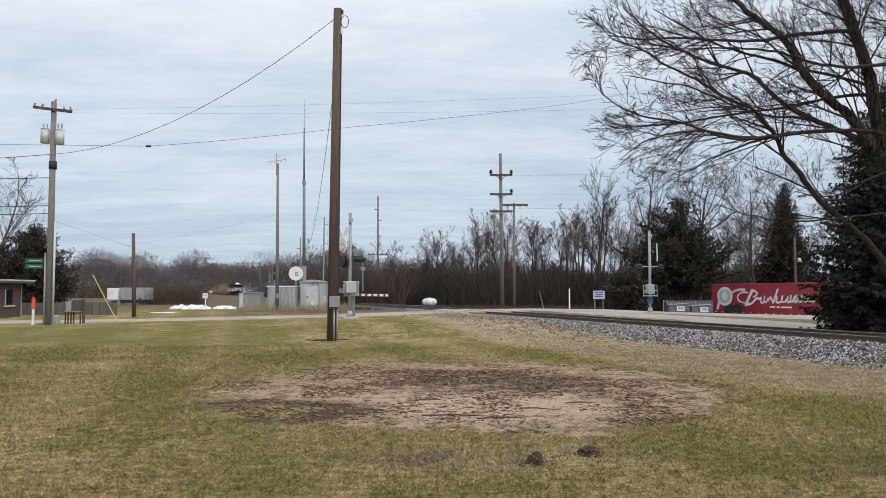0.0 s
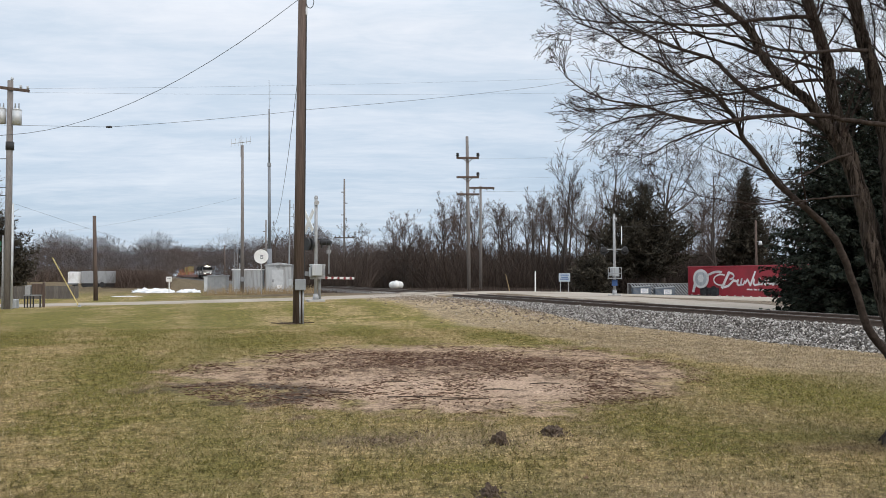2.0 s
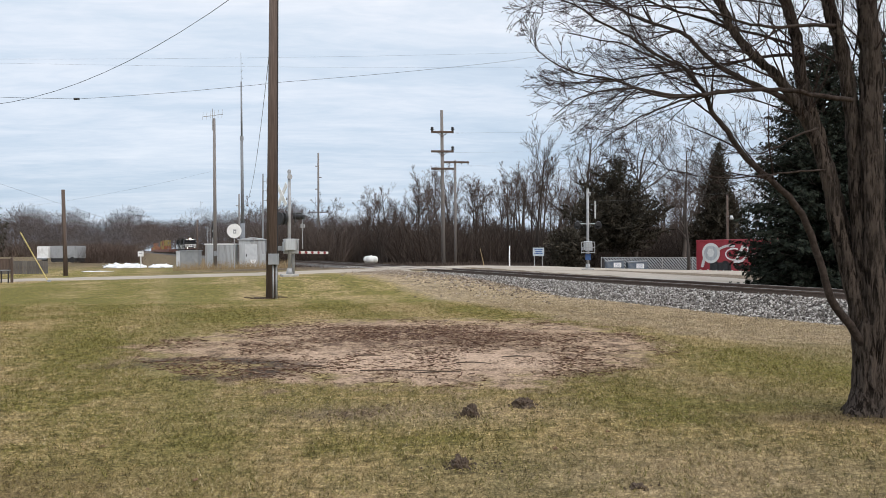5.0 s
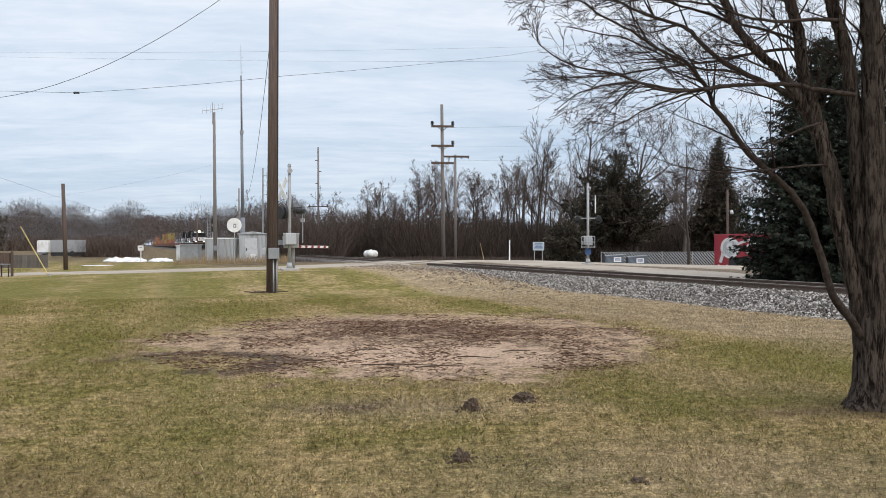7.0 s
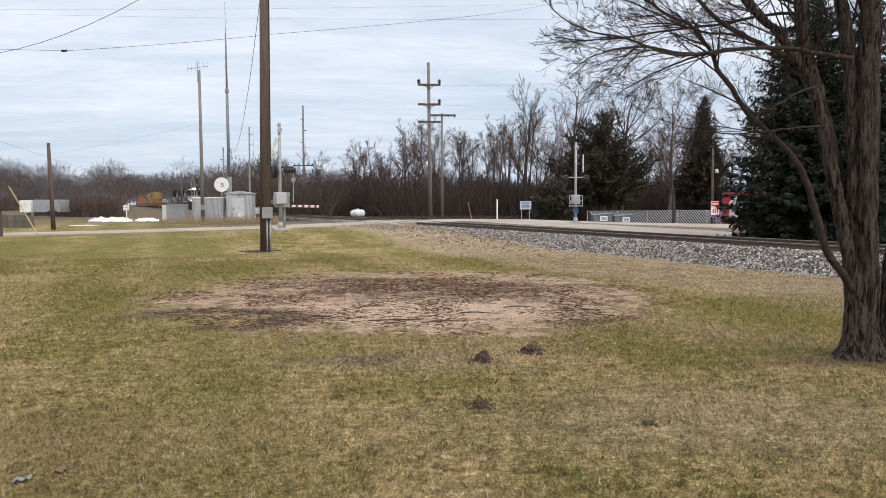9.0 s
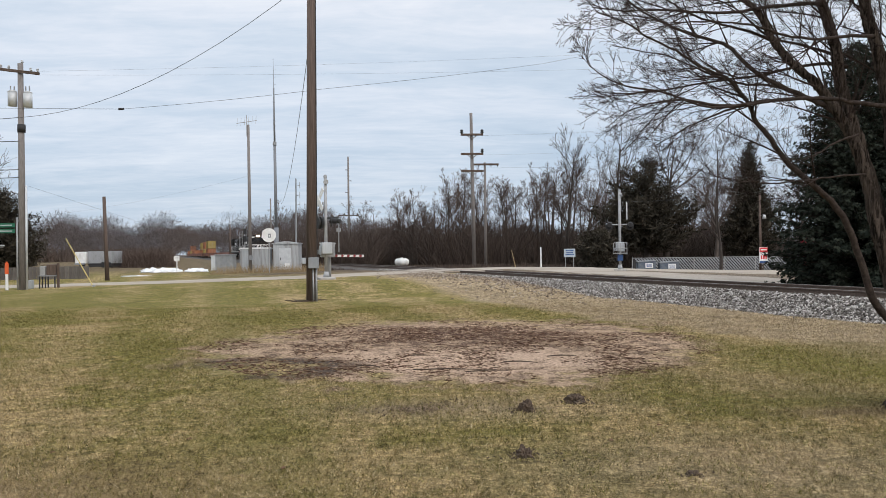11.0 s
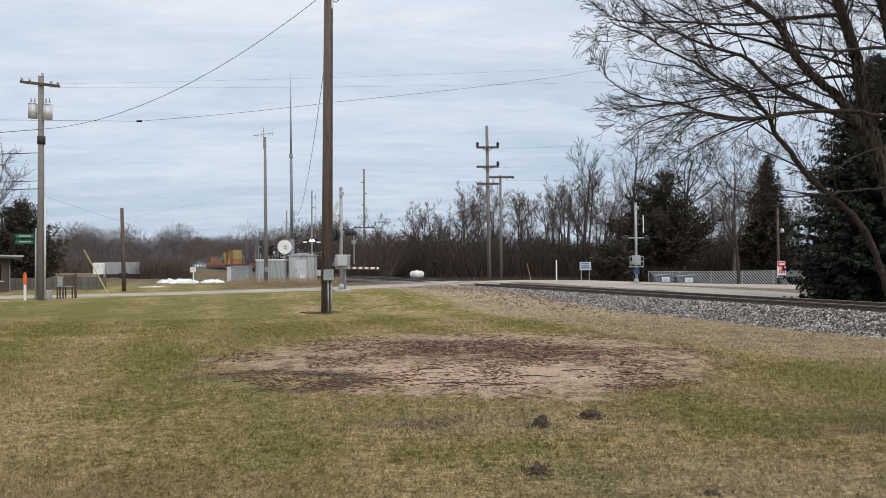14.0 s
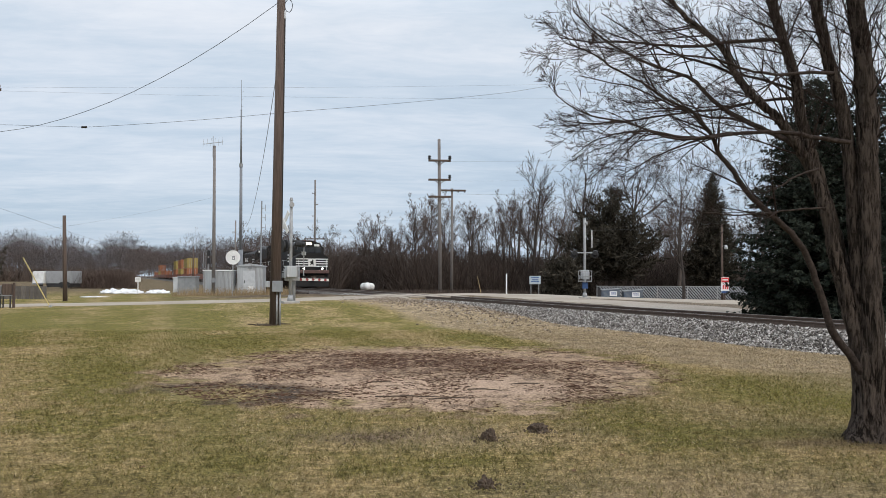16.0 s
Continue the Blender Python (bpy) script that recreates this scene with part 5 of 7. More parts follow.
def antenna_masts():
    p = empty("antenna_pole", pose(-11.98, 58.6, land(-11.98, 58.6)))
    tagged(p, "grey wooden pole carrying a beam antenna", "antenna pole")
    part("shaft", rod((0, 0, -0.2), (-0.06, 0, 10.75), 0.14, 0.09, 12), M["pole_grey"], p, "", True)
    part("mast_tube", rod((-0.17, 0, 9.9), (-0.17, 0, 11.45), 0.025, None, 6), M["galv"], p)
    part("boom", rod((-0.9, 0, 10.85), (0.55, 0, 11.05), 0.022, None, 6), M["galv"], p)
    for i in range(6):
        x = -0.85 + i * 0.27
        part("element", rod((x, -0.1, 10.6 + (x + 1) * 0.14), (x, 0.1, 11.2 + (x + 1) * 0.14), 0.012, None, 5), M["galv"], p)
    part("junction_box", box((0.25, 0.14, 0.35), (0.05, -0.16, 1.1), 0.02), M["hut_dark"], p)
    q = empty("radio_mast", pose(-11.35, 66, land(-11.35, 66)))
    tagged(q, "tall slim grey steel radio mast with a whip aerial", "radio mast")
    part("lower_tube", rod((0, 0, -0.2), (0, 0, 3.6), 0.21, 0.2, 12), M["mast_grey"], q, "", True)
    part("middle_tube", rod((0, 0, 3.6), (-0.05, 0, 10.5), 0.13, 0.11, 12), M["mast_grey"], q, "", True)
    part("upper_tube", rod((-0.05, 0, 10.5), (-0.08, 0, 15.0), 0.08, 0.06, 10), M["mast_grey"], q, "", True)
    part("flange", rod((-0.05, 0, 10.3), (-0.05, 0, 10.6), 0.15, None, 10), M["hut_dark"], q)
    part("whip", rod((-0.08, 0, 15.0), (-0.1, 0, 17.4), 0.02, 0.012, 6), M["mast_grey"], q)
    for z in (15.2, 15.8, 16.4):
        part("dipole", rod((-0.08, 0, z), (0.08, 0, z + 0.1), 0.012, None, 5), M["mast_grey"], q)
    # lattice-like signal masts by the line
    for x, y, h, label in ((-9.4, 63.5, 7.3, "dark slim mast with side brackets behind the cabinets"),):
        s = empty("bracket_mast", pose(x, y, land(x, y)))
        tagged(s, label, "mast")
        part("shaft", rod((0, 0, 0), (0.05, 0, h), 0.07, 0.05, 8), M["hut_dark"], s)
        for i in range(5):
            z = h - 0.6 - i * 0.75
            part("bracket", rod((0, 0, z), (0.34, 0, z + 0.05), 0.02, None, 6), M["hut_dark"], s)
            part("dipole", rod((0.34, 0, z - 0.2), (0.34, 0, z + 0.3), 0.018, None, 6), M["hut_dark"], s)
    s = empty("railway_signal", on_mat(2.9, 116, 0.0))
    tagged(s, "railway signal mast with ladder and black heads", "railway signal")
    part("shaft", rod((0, 0, -1), (0, 0, 5.6), 0.09, None, 8), M["galv"], s)
    for x in (-0.75, -0.35):
        part("ladder_rail", rod((x, 0, -1), (x, 0, 5.2), 0.035, None, 6), M["galv"], s)
    for i in range(11):
        part("ladder_rung", rod((-0.75, 0, 0.2 + i * 0.45), (-0.35, 0, 0.2 + i * 0.45), 0.025, None, 5), M["galv"], s)
    for z in (4.0, 5.2):
        part("signal_head", box((0.45, 0.4, 0.9), (0.15, -0.15, z), 0.04), M["black_matt"], s, "black signal head")


def on_mat(s, a, z):
    p = on_track(s, a, z)
    return pose(p.x, p.y, p.z)


def wires():
    W = M["wire"]
    cable("service_cable", [(-17.45, 35.9, 7.75), (-3.62, 26.75, 10.75)], 0.0095, W, "thick black cable sagging between the poles", 1.0)
    cable("service_cable", [(-17.45, 35.9, 7.75), (-40, 33, 7.3)], 0.014, W, "thick black cable to the next pole", 0.5)
    line = cable("overhead_wire", [(-50, 31.0, 7.9), (-11.0, 30.06, 7.05), (-3.6, 30.5, 7.85), (6.4, 40, 11.0), (30, 62, 20)], 0.0065, W, "thin overhead wire with a splice across the sky", 0.05)
    part("splice", rod((-11.09, 30.06, 7.05), (-10.9, 30.06, 7.055), 0.04, None, 8), M["black_matt"], line, "black splice sleeve")
    cable("overhead_wire", [(-17.5, 35.8, 9.75), (24, 36.0, 11.3)], 0.0026, W, "thin overhead wire from the crossarm", 0.25)
    cable("overhead_wire", [(-17.0, 35.8, 9.6), (24, 36.0, 10.3)], 0.0026, W, "thin overhead wire from the crossarm", 0.25)
    for dz in (0.0, 0.35, 1.6):
        cable("overhead_wire", [(-17.5, 35.9, 5.1 + dz), (-45, 34, 4.9 + dz)], 0.018, W, "black wire leading to the house side", 0.2)
    cable("down_wire", [(-3.6, 26.9, 8.9), (-10.3, 62.0, 5.4)], 0.010, W, "thin wire down to the cabinets", 1.2)
    cable("overhead_wire", [(-11.9, 58.6, 7.3), (-38, 70, 4.6)], 0.0035, W, "thin wire from the antenna pole", 0.6)
    cable("guy_wire", [(-17.4, 36.0, 4.8), (-11.5, 41.5, 2.4)], 0.004, W, "thin steel guy wire from the pole", 0.0)
    cable("overhead_wire", [(11.5, 45.0, 4.3), (27, 62, 6.0)], 0.008, W, "black wire across the far lot", 0.12)
    for x, z in ((4.5, 12.4), (6.4, 12.4), (6.4, 10.6)):
        cable("power_line", [(x, 74.8, z), (x + 45, 71, z + 3)], 0.0035, W, "thin power line past the wood", 0.8)
    for x in (5.7, 8.2):
        cable("power_line", [(x, 78.8, 9.8), (x + 45, 74, 12.0)], 0.0035, W, "thin power line past the wood", 0.8)


near_pole()
left_pole()
transmission_pole()
antenna_masts()
wires()


# ---- level crossing ----
def crossing_signal(x, y, face, arm, label, buck=True, full=True):
    """A mast with crossbuck, flashing-light bar, gate mechanism and, where it is seen, the lowered gate arm. face: degrees."""
    s = empty("crossing_signal", pose(x, y, land(x, y), 0, 0, face))
    tagged(s, label, "crossing signal", "level crossing signals")
    part("foundation", box((0.7, 0.7, 0.12), (0, 0, 0.04), 0.03), M["concrete"], s)
    part("base", rod((0, 0, 0.05), (0, 0, 0.35), 0.16, 0.10, 12), M["galv"], s, "", True)
    part("mast", rod((0, 0, 0.1), (0, 0, 4.55), 0.075, 0.07, 12), M["galv"], s, "", True)
    part("mast_cap", rod((0, 0, 4.5), (0, 0, 4.62), 0.085, 0.06, 12), M["galv"], s)
    for a in (48, -48) if buck else ():
        part("crossbuck_blade", box((1.2, 0.025, 0.22), (0, -0.30 - 0.03 * (a > 0), 3.52), 0.008, (0, a, 16)), M["white"], s, "white crossbuck blade")
    if full:
        part("light_bar", rod((-0.62, 0, 2.62), (0.62, 0, 2.62), 0.035, None, 8), M["galv"], s)
    for yy, turn in ((-0.16, 1), (0.16, -1)) if full else ():
        for xx in (-0.58, 0.58):
            h = part("flasher", rod((xx, yy * 0.9, 2.52), (xx, yy * 1.15, 2.52), 0.2, None, 18), M["black_matt"], s, "round black flasher backboard")
            part("lens", rod((xx, yy * 1.16, 2.52), (xx, yy * 1.5, 2.52), 0.14, 0.12, 14), M["black"], h)
            part("hood", rod((xx, yy * 1.2, 2.62), (xx, yy * 2.6, 2.60), 0.15, 0.13, 12), M["black_matt"], h)
    part("mechanism", box((0.46, 0.45, 0.5), (0.0, 0, 1.38), 0.03), M["hut"], s, "pale grey gate mechanism housing")
    part("hatch", box((0.4, 0.02, 0.4), (0.05, -0.262, 1.3), 0.01), M["hut"], s)
    part("bell", rod((0, 0, 4.3), (0.16, 0, 4.3), 0.09, 0.11, 10), M["galv"], s)
    part("counterweight", box((0.06, 0.5, 0.2), (-0.3, -0.35, 1.22), 0.01), M["hut_dark"], s)
    if arm:
        g = part("gate_arm", box((3.6, 0.03, 0.13), (2.1, 0.3, 1.20), 0.01, (0, 1.2, 0)), M["white"], s, "lowered red and white gate arm")
        for i in range(6):
            part("red_band", box((0.3, 0.036, 0.135), (0.75 + i * 0.56, 0.3, 1.228 - i * 0.0117), 0.0, (0, 1.2, 0)), M["gate_red"], g, "dark red band")
        for i in range(2):
            part("arm_light", box((0.07, 0.1, 0.14), (1.4 + i * 1.7, 0.3, 1.34 - i * 0.035), 0.02), M["red_sign"], g)
    elif full:
        part("platform", box((0.76, 0.6, 0.05), (0, -0.15, 1.0), 0.01), M["galv"], s)
        for xx in (-0.36, 0.0, 0.36):
            part("guard_post", rod((xx, -0.42, 0.95), (xx, -0.42, 1.6), 0.02, None, 6), M["galv"], s)
        for z in (1.28, 1.58):
            part("guard_rail", rod((-0.38, -0.42, z), (0.38, -0.42, z), 0.02, None, 6), M["galv"], s)
        part("number_plate", box((0.3, 0.02, 0.35), (0, -0.2, 0.75), 0.01), M["blue_sign"], s, "small blue notice plate")
        part("raised_arm", box((0.05, 0.05, 1.0), (0.40, -0.1, 3.4), 0.01), M["white"], s, "narrow white upright arm")
    return s


sig = crossing_signal(-4.05, 35.4, -72, False, "grey crossing signal mast with crossbuck and flashers", True, False)
turn_back = Matrix.Rotation(radians(72), 4, "Z")


def on_signal(name, bm, mat, label="", parent=None):
    bmesh.ops.transform(bm, matrix=turn_back, verts=bm.verts)
    return part(name, bm, mat, parent or sig, label)


on_signal("light_bar", rod((-0.42, 0, 2.72), (0.55, 0, 2.72), 0.035, None, 8), M["black_matt"])
for x in (-0.38, -0.22):
    on_signal("flasher", rod((x - 0.03, -0.1, 2.5), (x + 0.03, -0.05, 2.5), 0.27, None, 18), M["black_matt"], "round black flasher backboard seen from its edge")
for x, r in ((0.30, 0.13), (0.46, 0.12)):
    on_signal("flasher_hood", rod((x - 0.08, 0.0, 2.6), (x + 0.2, -0.1, 2.56), r, r * 0.85, 14), M["black_matt"], "black hooded flasher lamp")
on_signal("flasher", rod((0.24, 0, 2.55), (0.28, 0, 2.55), 0.22, None, 16), M["black_matt"])
for x in (0.5, 0.62):
    on_signal("small_lamp", rod((x, 0.02, 2.1), (x, 0.02, 2.26), 0.035, 0.05, 8), M["galv"], "small grey lamp housing")
on_signal("drop_pipe", rod((0.56, 0.05, 1.2), (0.56, 0.05, 2.5), 0.025, None, 6), M["galv"])
on_signal("bell", rod((-0.09, 0, 3.35), (-0.14, 0, 3.35), 0.06, None, 8), M["galv"])
gate = empty("crossing_gate", pose(-3.95, 35.9, land(-3.95, 35.9)))
tagged(gate, "lowered red and white striped crossing gate arm on its stand", "crossing gate")
part("stand", rod((0, 0, 0), (0, 0, 1.5), 0.07, None, 10), M["galv"], gate, "", True)
part("housing", box((0.62, 0.5, 0.6), (-0.05, -0.3, 1.28), 0.04), M["galv"], gate, "grey gate mechanism housing")
part("housing_lid", box((0.66, 0.54, 0.05), (-0.05, -0.3, 1.60), 0.015), M["hut"], gate)
part("hinge", box((0.04, 0.04, 0.3), (0.27, -0.56, 1.3), 0.01), M["hut_dark"], gate)
part("latch", box((0.08, 0.04, 0.1), (-0.2, -0.565, 1.25), 0.01), M["hut_dark"], gate)
arm_ = part("gate_arm", box((1.5, 0.03, 0.10), (0.78, 0.0, 1.03), 0.01, (0, 1.0, 0)), M["white"], gate, "white gate arm")
for i in range(5):
    part("red_band", box((0.11, 0.036, 0.102), (0.3 + i * 0.27, 0.0, 1.04 - i * 0.0054), 0.0, (0, 31, 0)), M["gate_red"], arm_, "slanting dark red band")
crossing_signal(11.5, 45.0, -12, False, "grey crossing signal mast with platform beyond the track", False)


# ---- equipment cabinets and clutter by the line ----
def bungalow(x, y, w, d, h, mat, label, gable=True, turn=0.0):
    b = empty("equipment_cabinet", pose(x, y, land(x, y), 0, 0, turn))
    tagged(b, label, "cabinet", "railway equipment cabinets")
    part("plinth", box((w + 0.1, d + 0.1, 0.12), (0, 0, 0.03), 0.01), M["concrete"], b)
    part("body", box((w, d, h), (0, 0, 0.08 + h / 2), 0.015), mat, b)
    if gable:
        k = 0.16
        part("roof", prism([(-w / 2 - 0.08, 0), (w / 2 + 0.08, 0), (w / 2 + 0.08, 0.05), (0, 0.05 + k), (-w / 2 - 0.08, 0.05)], d + 0.2,
                           Matrix.Translation((0, -d / 2 - 0.1, 0.08 + h))), mat, b)
        dr = part("door", box((w * 0.46, 0.03, h * 0.82), (-0.05, -d / 2 - 0.016, 0.12 + h * 0.42), 0.008), M["alu"], b)
        part("handle", box((0.05, 0.05, 0.2), (-w * 0.2, -d / 2 - 0.05, 1.0), 0.01), M["black_matt"], dr)
        part("vent", box((w * 0.2, 0.02, 0.25), (0.1, -d / 2 - 0.04, 0.55), 0.005), M["white"], dr, "pale notice plate")
        part("vent_cap", box((0.3, 0.04, 0.1), (0, -d / 2 - 0.02, h - 0.02), 0.005), M["hut_dark"], b)
    else:
        part("roof", box((w + 0.12, d + 0.12, 0.09), (0, 0, 0.12 + h), 0.02), M["white"] if mat is M["hut"] else mat, b, "flat overhanging lid")
        n = max(2, round(w / 0.5))
        for i in range(1, n):
            part("seam", box((0.035, 0.025, h * 0.94), (-w / 2 + w * i / n, -d / 2 - 0.012, 0.08 + h / 2), 0.004), mat, b)
    return b


bungalow(-12.0, 60.9, 2.0, 1.8, 1.72, M["hut"], "pale grey panelled metal equipment cabinet with white lid", False)
bungalow(-9.82, 61.9, 1.9, 1.8, 2.05, M["hut"], "pale grey metal bungalow with gabled roof and door", True)
bungalow(-15.6, 66.7, 1.45, 1.2, 1.35, M["hut_dark"], "dark grey metal equipment box", False)
bungalow(-19.3, 79.0, 0.9, 0.9, 1.3, M["alu"], "small pale metal box by the line", False)

disc = empty("round_sign", pose(-10.35, 57.0, land(-10.35, 57)))
tagged(disc, "round white railway sign on a thin post", "sign")
part("post", rod((0, 0, 0), (0, 0, 2.9), 0.035, None, 8), M["galv"], disc)
part("plate", rod((0, -0.04, 2.66), (0, -0.06, 2.66), 0.5, None, 28), M["white"], disc, "white disc")
part("mark", box((0.2, 0.012, 0.28), (0.04, -0.07, 2.62), 0.0), M["hut_dark"], disc, "small grey mark")
part("mark", box((0.09, 0.014, 0.1), (0.04, -0.075, 2.6), 0.0), M["white"], disc)

tank = empty("propane_tank", pose(-1.32, 79, land(-1.32, 79)))
tagged(tank, "white horizontal propane tank on short legs", "propane tank")
bm = rod((-0.36, 0.1, 0.5), (0.36, -0.1, 0.5), 0.36, None, 24)
bm = ball((-0.36, 0.1, 0.5), 0.36, (1, 1, 1), 3, bm)
bm = ball((0.36, -0.1, 0.5), 0.36, (1, 1, 1), 3, bm)
part("vessel", bm, M["propane"], tank, "", True)
part("dome", rod((0, 0, 0.8), (0, 0, 0.95), 0.12, 0.10, 12), M["propane"], tank)
for x in (-0.4, 0.4):
    part("leg", box((0.1, 0.4, 0.24), (x * 0.9, -x * 0.25, 0.08), 0.01), M["galv"], tank)


def snow_heap(x, y, w, d, h, seed):
    bm = bmesh.new()
    bmesh.ops.create_icosphere(bm, subdivisions=4, radius=1.0)
    for v in bm.verts:
        n = noise.fractal(Vector((v.co.x * 4.5 + seed, v.co.y * 4.5, v.co.z * 2)), 0.6, 2.0, 5) * 0.55
        v.co = Vector((v.co.x * w * (1 + n * 0.4), v.co.y * d * (1 + n * 0.4), max(-0.1, v.co.z) * h * (1 + n * 1.6)))
    ob = mesh_object("snow_heap", bm, M["snow"], True)
    ob.matrix_basis = pose(x, y, land(x, y))
    tagged(ob, "dirty white heap of ploughed snow", "snow", "snow heaps")


snow_heap(-23.4, 75, 1.85, 1.0, 0.30, 1.0)
snow_heap(-20.2, 75, 1.05, 0.7, 0.26, 5.0)
snow_heap(-20.3, 59, 1.1, 0.45, 0.04, 6.0)

ws = empty("marker_sign", pose(-21.7, 74, land(-21.7, 74)))
tagged(ws, "small white notice on a white post by the snow", "sign")
part("post", rod((0, 0, 0), (0, 0, 1.1), 0.045, None, 8), M["white"], ws)
part("plate", box((0.5, 0.03, 0.45), (0, -0.06, 1.25), 0.01), M["white"], ws)
part("text_bar", box((0.3, 0.01, 0.05), (0, -0.08, 1.3), 0), M["hut_dark"], ws)

# ---- left yard ----
def house():
    h = empty("house", pose(-30.9, 49.5, 0.0))
    tagged(h, "low brown brick house with a pale flat roof edge", "house")
    part("wall", box((7.6, 5.2, 2.3), (0, 0, 1.05), 0.01), M["brick"], h, "brown brick wall")
    part("roof", box((8.7, 6.3, 0.12), (0, 0, 2.24), 0.02), M["roof"], h, "flat grey roof")
    part("fascia", box((8.8, 6.4, 0.09), (0, 0, 2.34), 0.01), M["alu"], h, "pale roof edge")
    w = part("window", box((0.06, 0.8, 0.95), (3.8, 1.1, 1.3), 0.01), M["glass_dark"], h, "narrow dark window")
    part("sill", box((0.14, 1.15, 0.06), (3.85, 1.1, 0.74), 0.01), M["white"], w)
    part("frame", box((0.07, 0.05, 0.95), (3.81, 0.68, 1.3), 0.0), M["alu"], w)
    part("downpipe", box((0.07, 0.07, 2.1), (3.85, 2.5, 1.05), 0.01), M["hut_dark"], h)


house()


def board_fence(x0, y0, x1, y1, h, mat, label, name="fence"):
    f = empty(name, pose(x0, y0, 0))
    tagged(f, label, "fence")
    d = Vector((x1 - x0, y1 - y0, 0))
    n = int(d.length / 0.3)
    bm = box((0.28, 0.025, h), (0, 0, h / 2), 0.006)
    me = bpy.data.meshes.new("board")
    bm.to_mesh(me)
    bm.free()
    me.materials.append(mat)
    turn = Matrix.Rotation(math.atan2(d.y, d.x), 4, "Z")
    for i in range(n + 1):
        p = d * (i / n)
        piece("board", me, f, Matrix.Translation((p.x, p.y, land(x0 + p.x, y0 + p.y) + random.uniform(-0.02, 0.02))) @ turn)
    for z in (h * 0.25, h * 0.8):
        a, b_ = Vector((0, 0.05, z + 0.12)), Vector((d.x, d.y + 0.05, z + 0.12))
        part("fence_rail", rod(a, b_, 0.035, None, 6), mat, f)
    return f


board_fence(-38, 58, -22.0, 54.5, 0.85, M["fence_wood"], "low weathered grey board fence round the yard")


def slat_fence():
    """Chain-link fence with diagonal privacy slats."""
    f = empty("slatted_fence", pose(18.5, 68.0, -0.34))
    tagged(f, "grey chain-link fence woven with diagonal slats", "fence")
    length, h = 16.0, 1.2
    for i in range(7):
        x = i * length / 6
        part("post", rod((x, 0, -0.1), (x, 0, h + 0.06), 0.035, None, 8), M["galv"], f)
    part("top_rail", rod((0, 0, h), (length, 0, h), 0.025, None, 8), M["galv"], f)
    part("mesh_backing", box((length, 0.012, h - 0.06), (length / 2, 0.03, h / 2), 0), M["black_matt"], f, "dark wire mesh")
    bm = box((0.1, 0.02, 1.55), (0, 0, 0), 0.0, (0, -42, 0))
    me = bpy.data.meshes.new("slat")
    bmesh.ops.bisect_plane(bm, geom=bm.verts[:] + bm.edges[:] + bm.faces[:], plane_co=(0, 0, 0.56), plane_no=(0, 0, 1), clear_outer=True)
    bmesh.ops.bisect_plane(bm, geom=bm.verts[:] + bm.edges[:] + bm.faces[:], plane_co=(0, 0, -0.56), plane_no=(0, 0, -1), clear_outer=True)
    bm.to_mesh(me)
    bm.free()
    me.materials.append(M["fence"])
    n = int(length / 0.25)
    for i in range(3, n - 2):
        piece("slat", me, f, Matrix.Translation((i * length / n, 0.0, h / 2)))


slat_fence()


def dumpster(x, y, w, label):
    d = empty("dumpster", pose(x, y, land(x, y), 0, 0, -8))
    tagged(d, label, "dumpster", "dumpsters")
    part("bin", prism([(-w / 2, 0.08), (w / 2, 0.08), (w / 2, 0.78), (-w / 2, 0.62)], 1.0, Matrix.Translation((0, -0.5, 0))), M["blue_bin"], d, "blue-grey steel bin")
    part("lid", box((w + 0.06, 1.06, 0.06), (0, 0, 0.74), 0.01, (0, -4, 0)), M["hut_dark"], d, "grey lid")
    part("label", box((0.55, 0.02, 0.35), (w * 0.12, -0.512, 0.42), 0.0), M["white"], d, "white notice with unreadable lines")
    for z in (0.5, 0.42, 0.34):
        part("text_bar", box((0.4, 0.01, 0.035), (w * 0.12, -0.527, z), 0.0), M["blue_sign"], d)
    for xx in (-w / 2 + 0.1, w / 2 - 0.1):
        part("foot", box((0.12, 0.9, 0.1), (xx, 0, 0.04), 0.0), M["black_matt"], d)


dumpster(17.2, 59.5, 1.3, "blue-grey steel dumpster at the edge of the lot")
dumpster(18.75, 59.0, 1.4, "blue-grey steel dumpster with a white notice")


def price_sign():
    s = empty("price_sign", pose(26.0, 59.2, land(26.0, 59.2)))
    tagged(s, "red and white price board on a brown post", "sign")
    part("post", rod((0.02, 0.1, -0.1), (0.02, 0.1, 1.9), 0.05, None, 8), M["pole"], s)
    part("board", box((0.62, 0.05, 1.2), (0, 0, 1.25), 0.01), M["white"], s)
    part("header", box((0.6, 0.02, 0.36), (0, -0.034, 1.65), 0.0), M["red_sign"], s, "red header panel")
    part("text_bar", box((0.44, 0.012, 0.09), (0, -0.05, 1.66), 0.0), M["white"], s)
    part("footer", box((0.6, 0.02, 0.16), (0, -0.034, 0.74), 0.0), M["blue_sign"], s, "dark blue footer panel")
    for x, w in ((-0.15, 0.1), (0.02, 0.13), (0.19, 0.1)):
        part("digit_bar", box((w, 0.012, 0.3), (x, -0.032, 1.1), 0.0), M["red_sign"], s, "red figure")


price_sign()

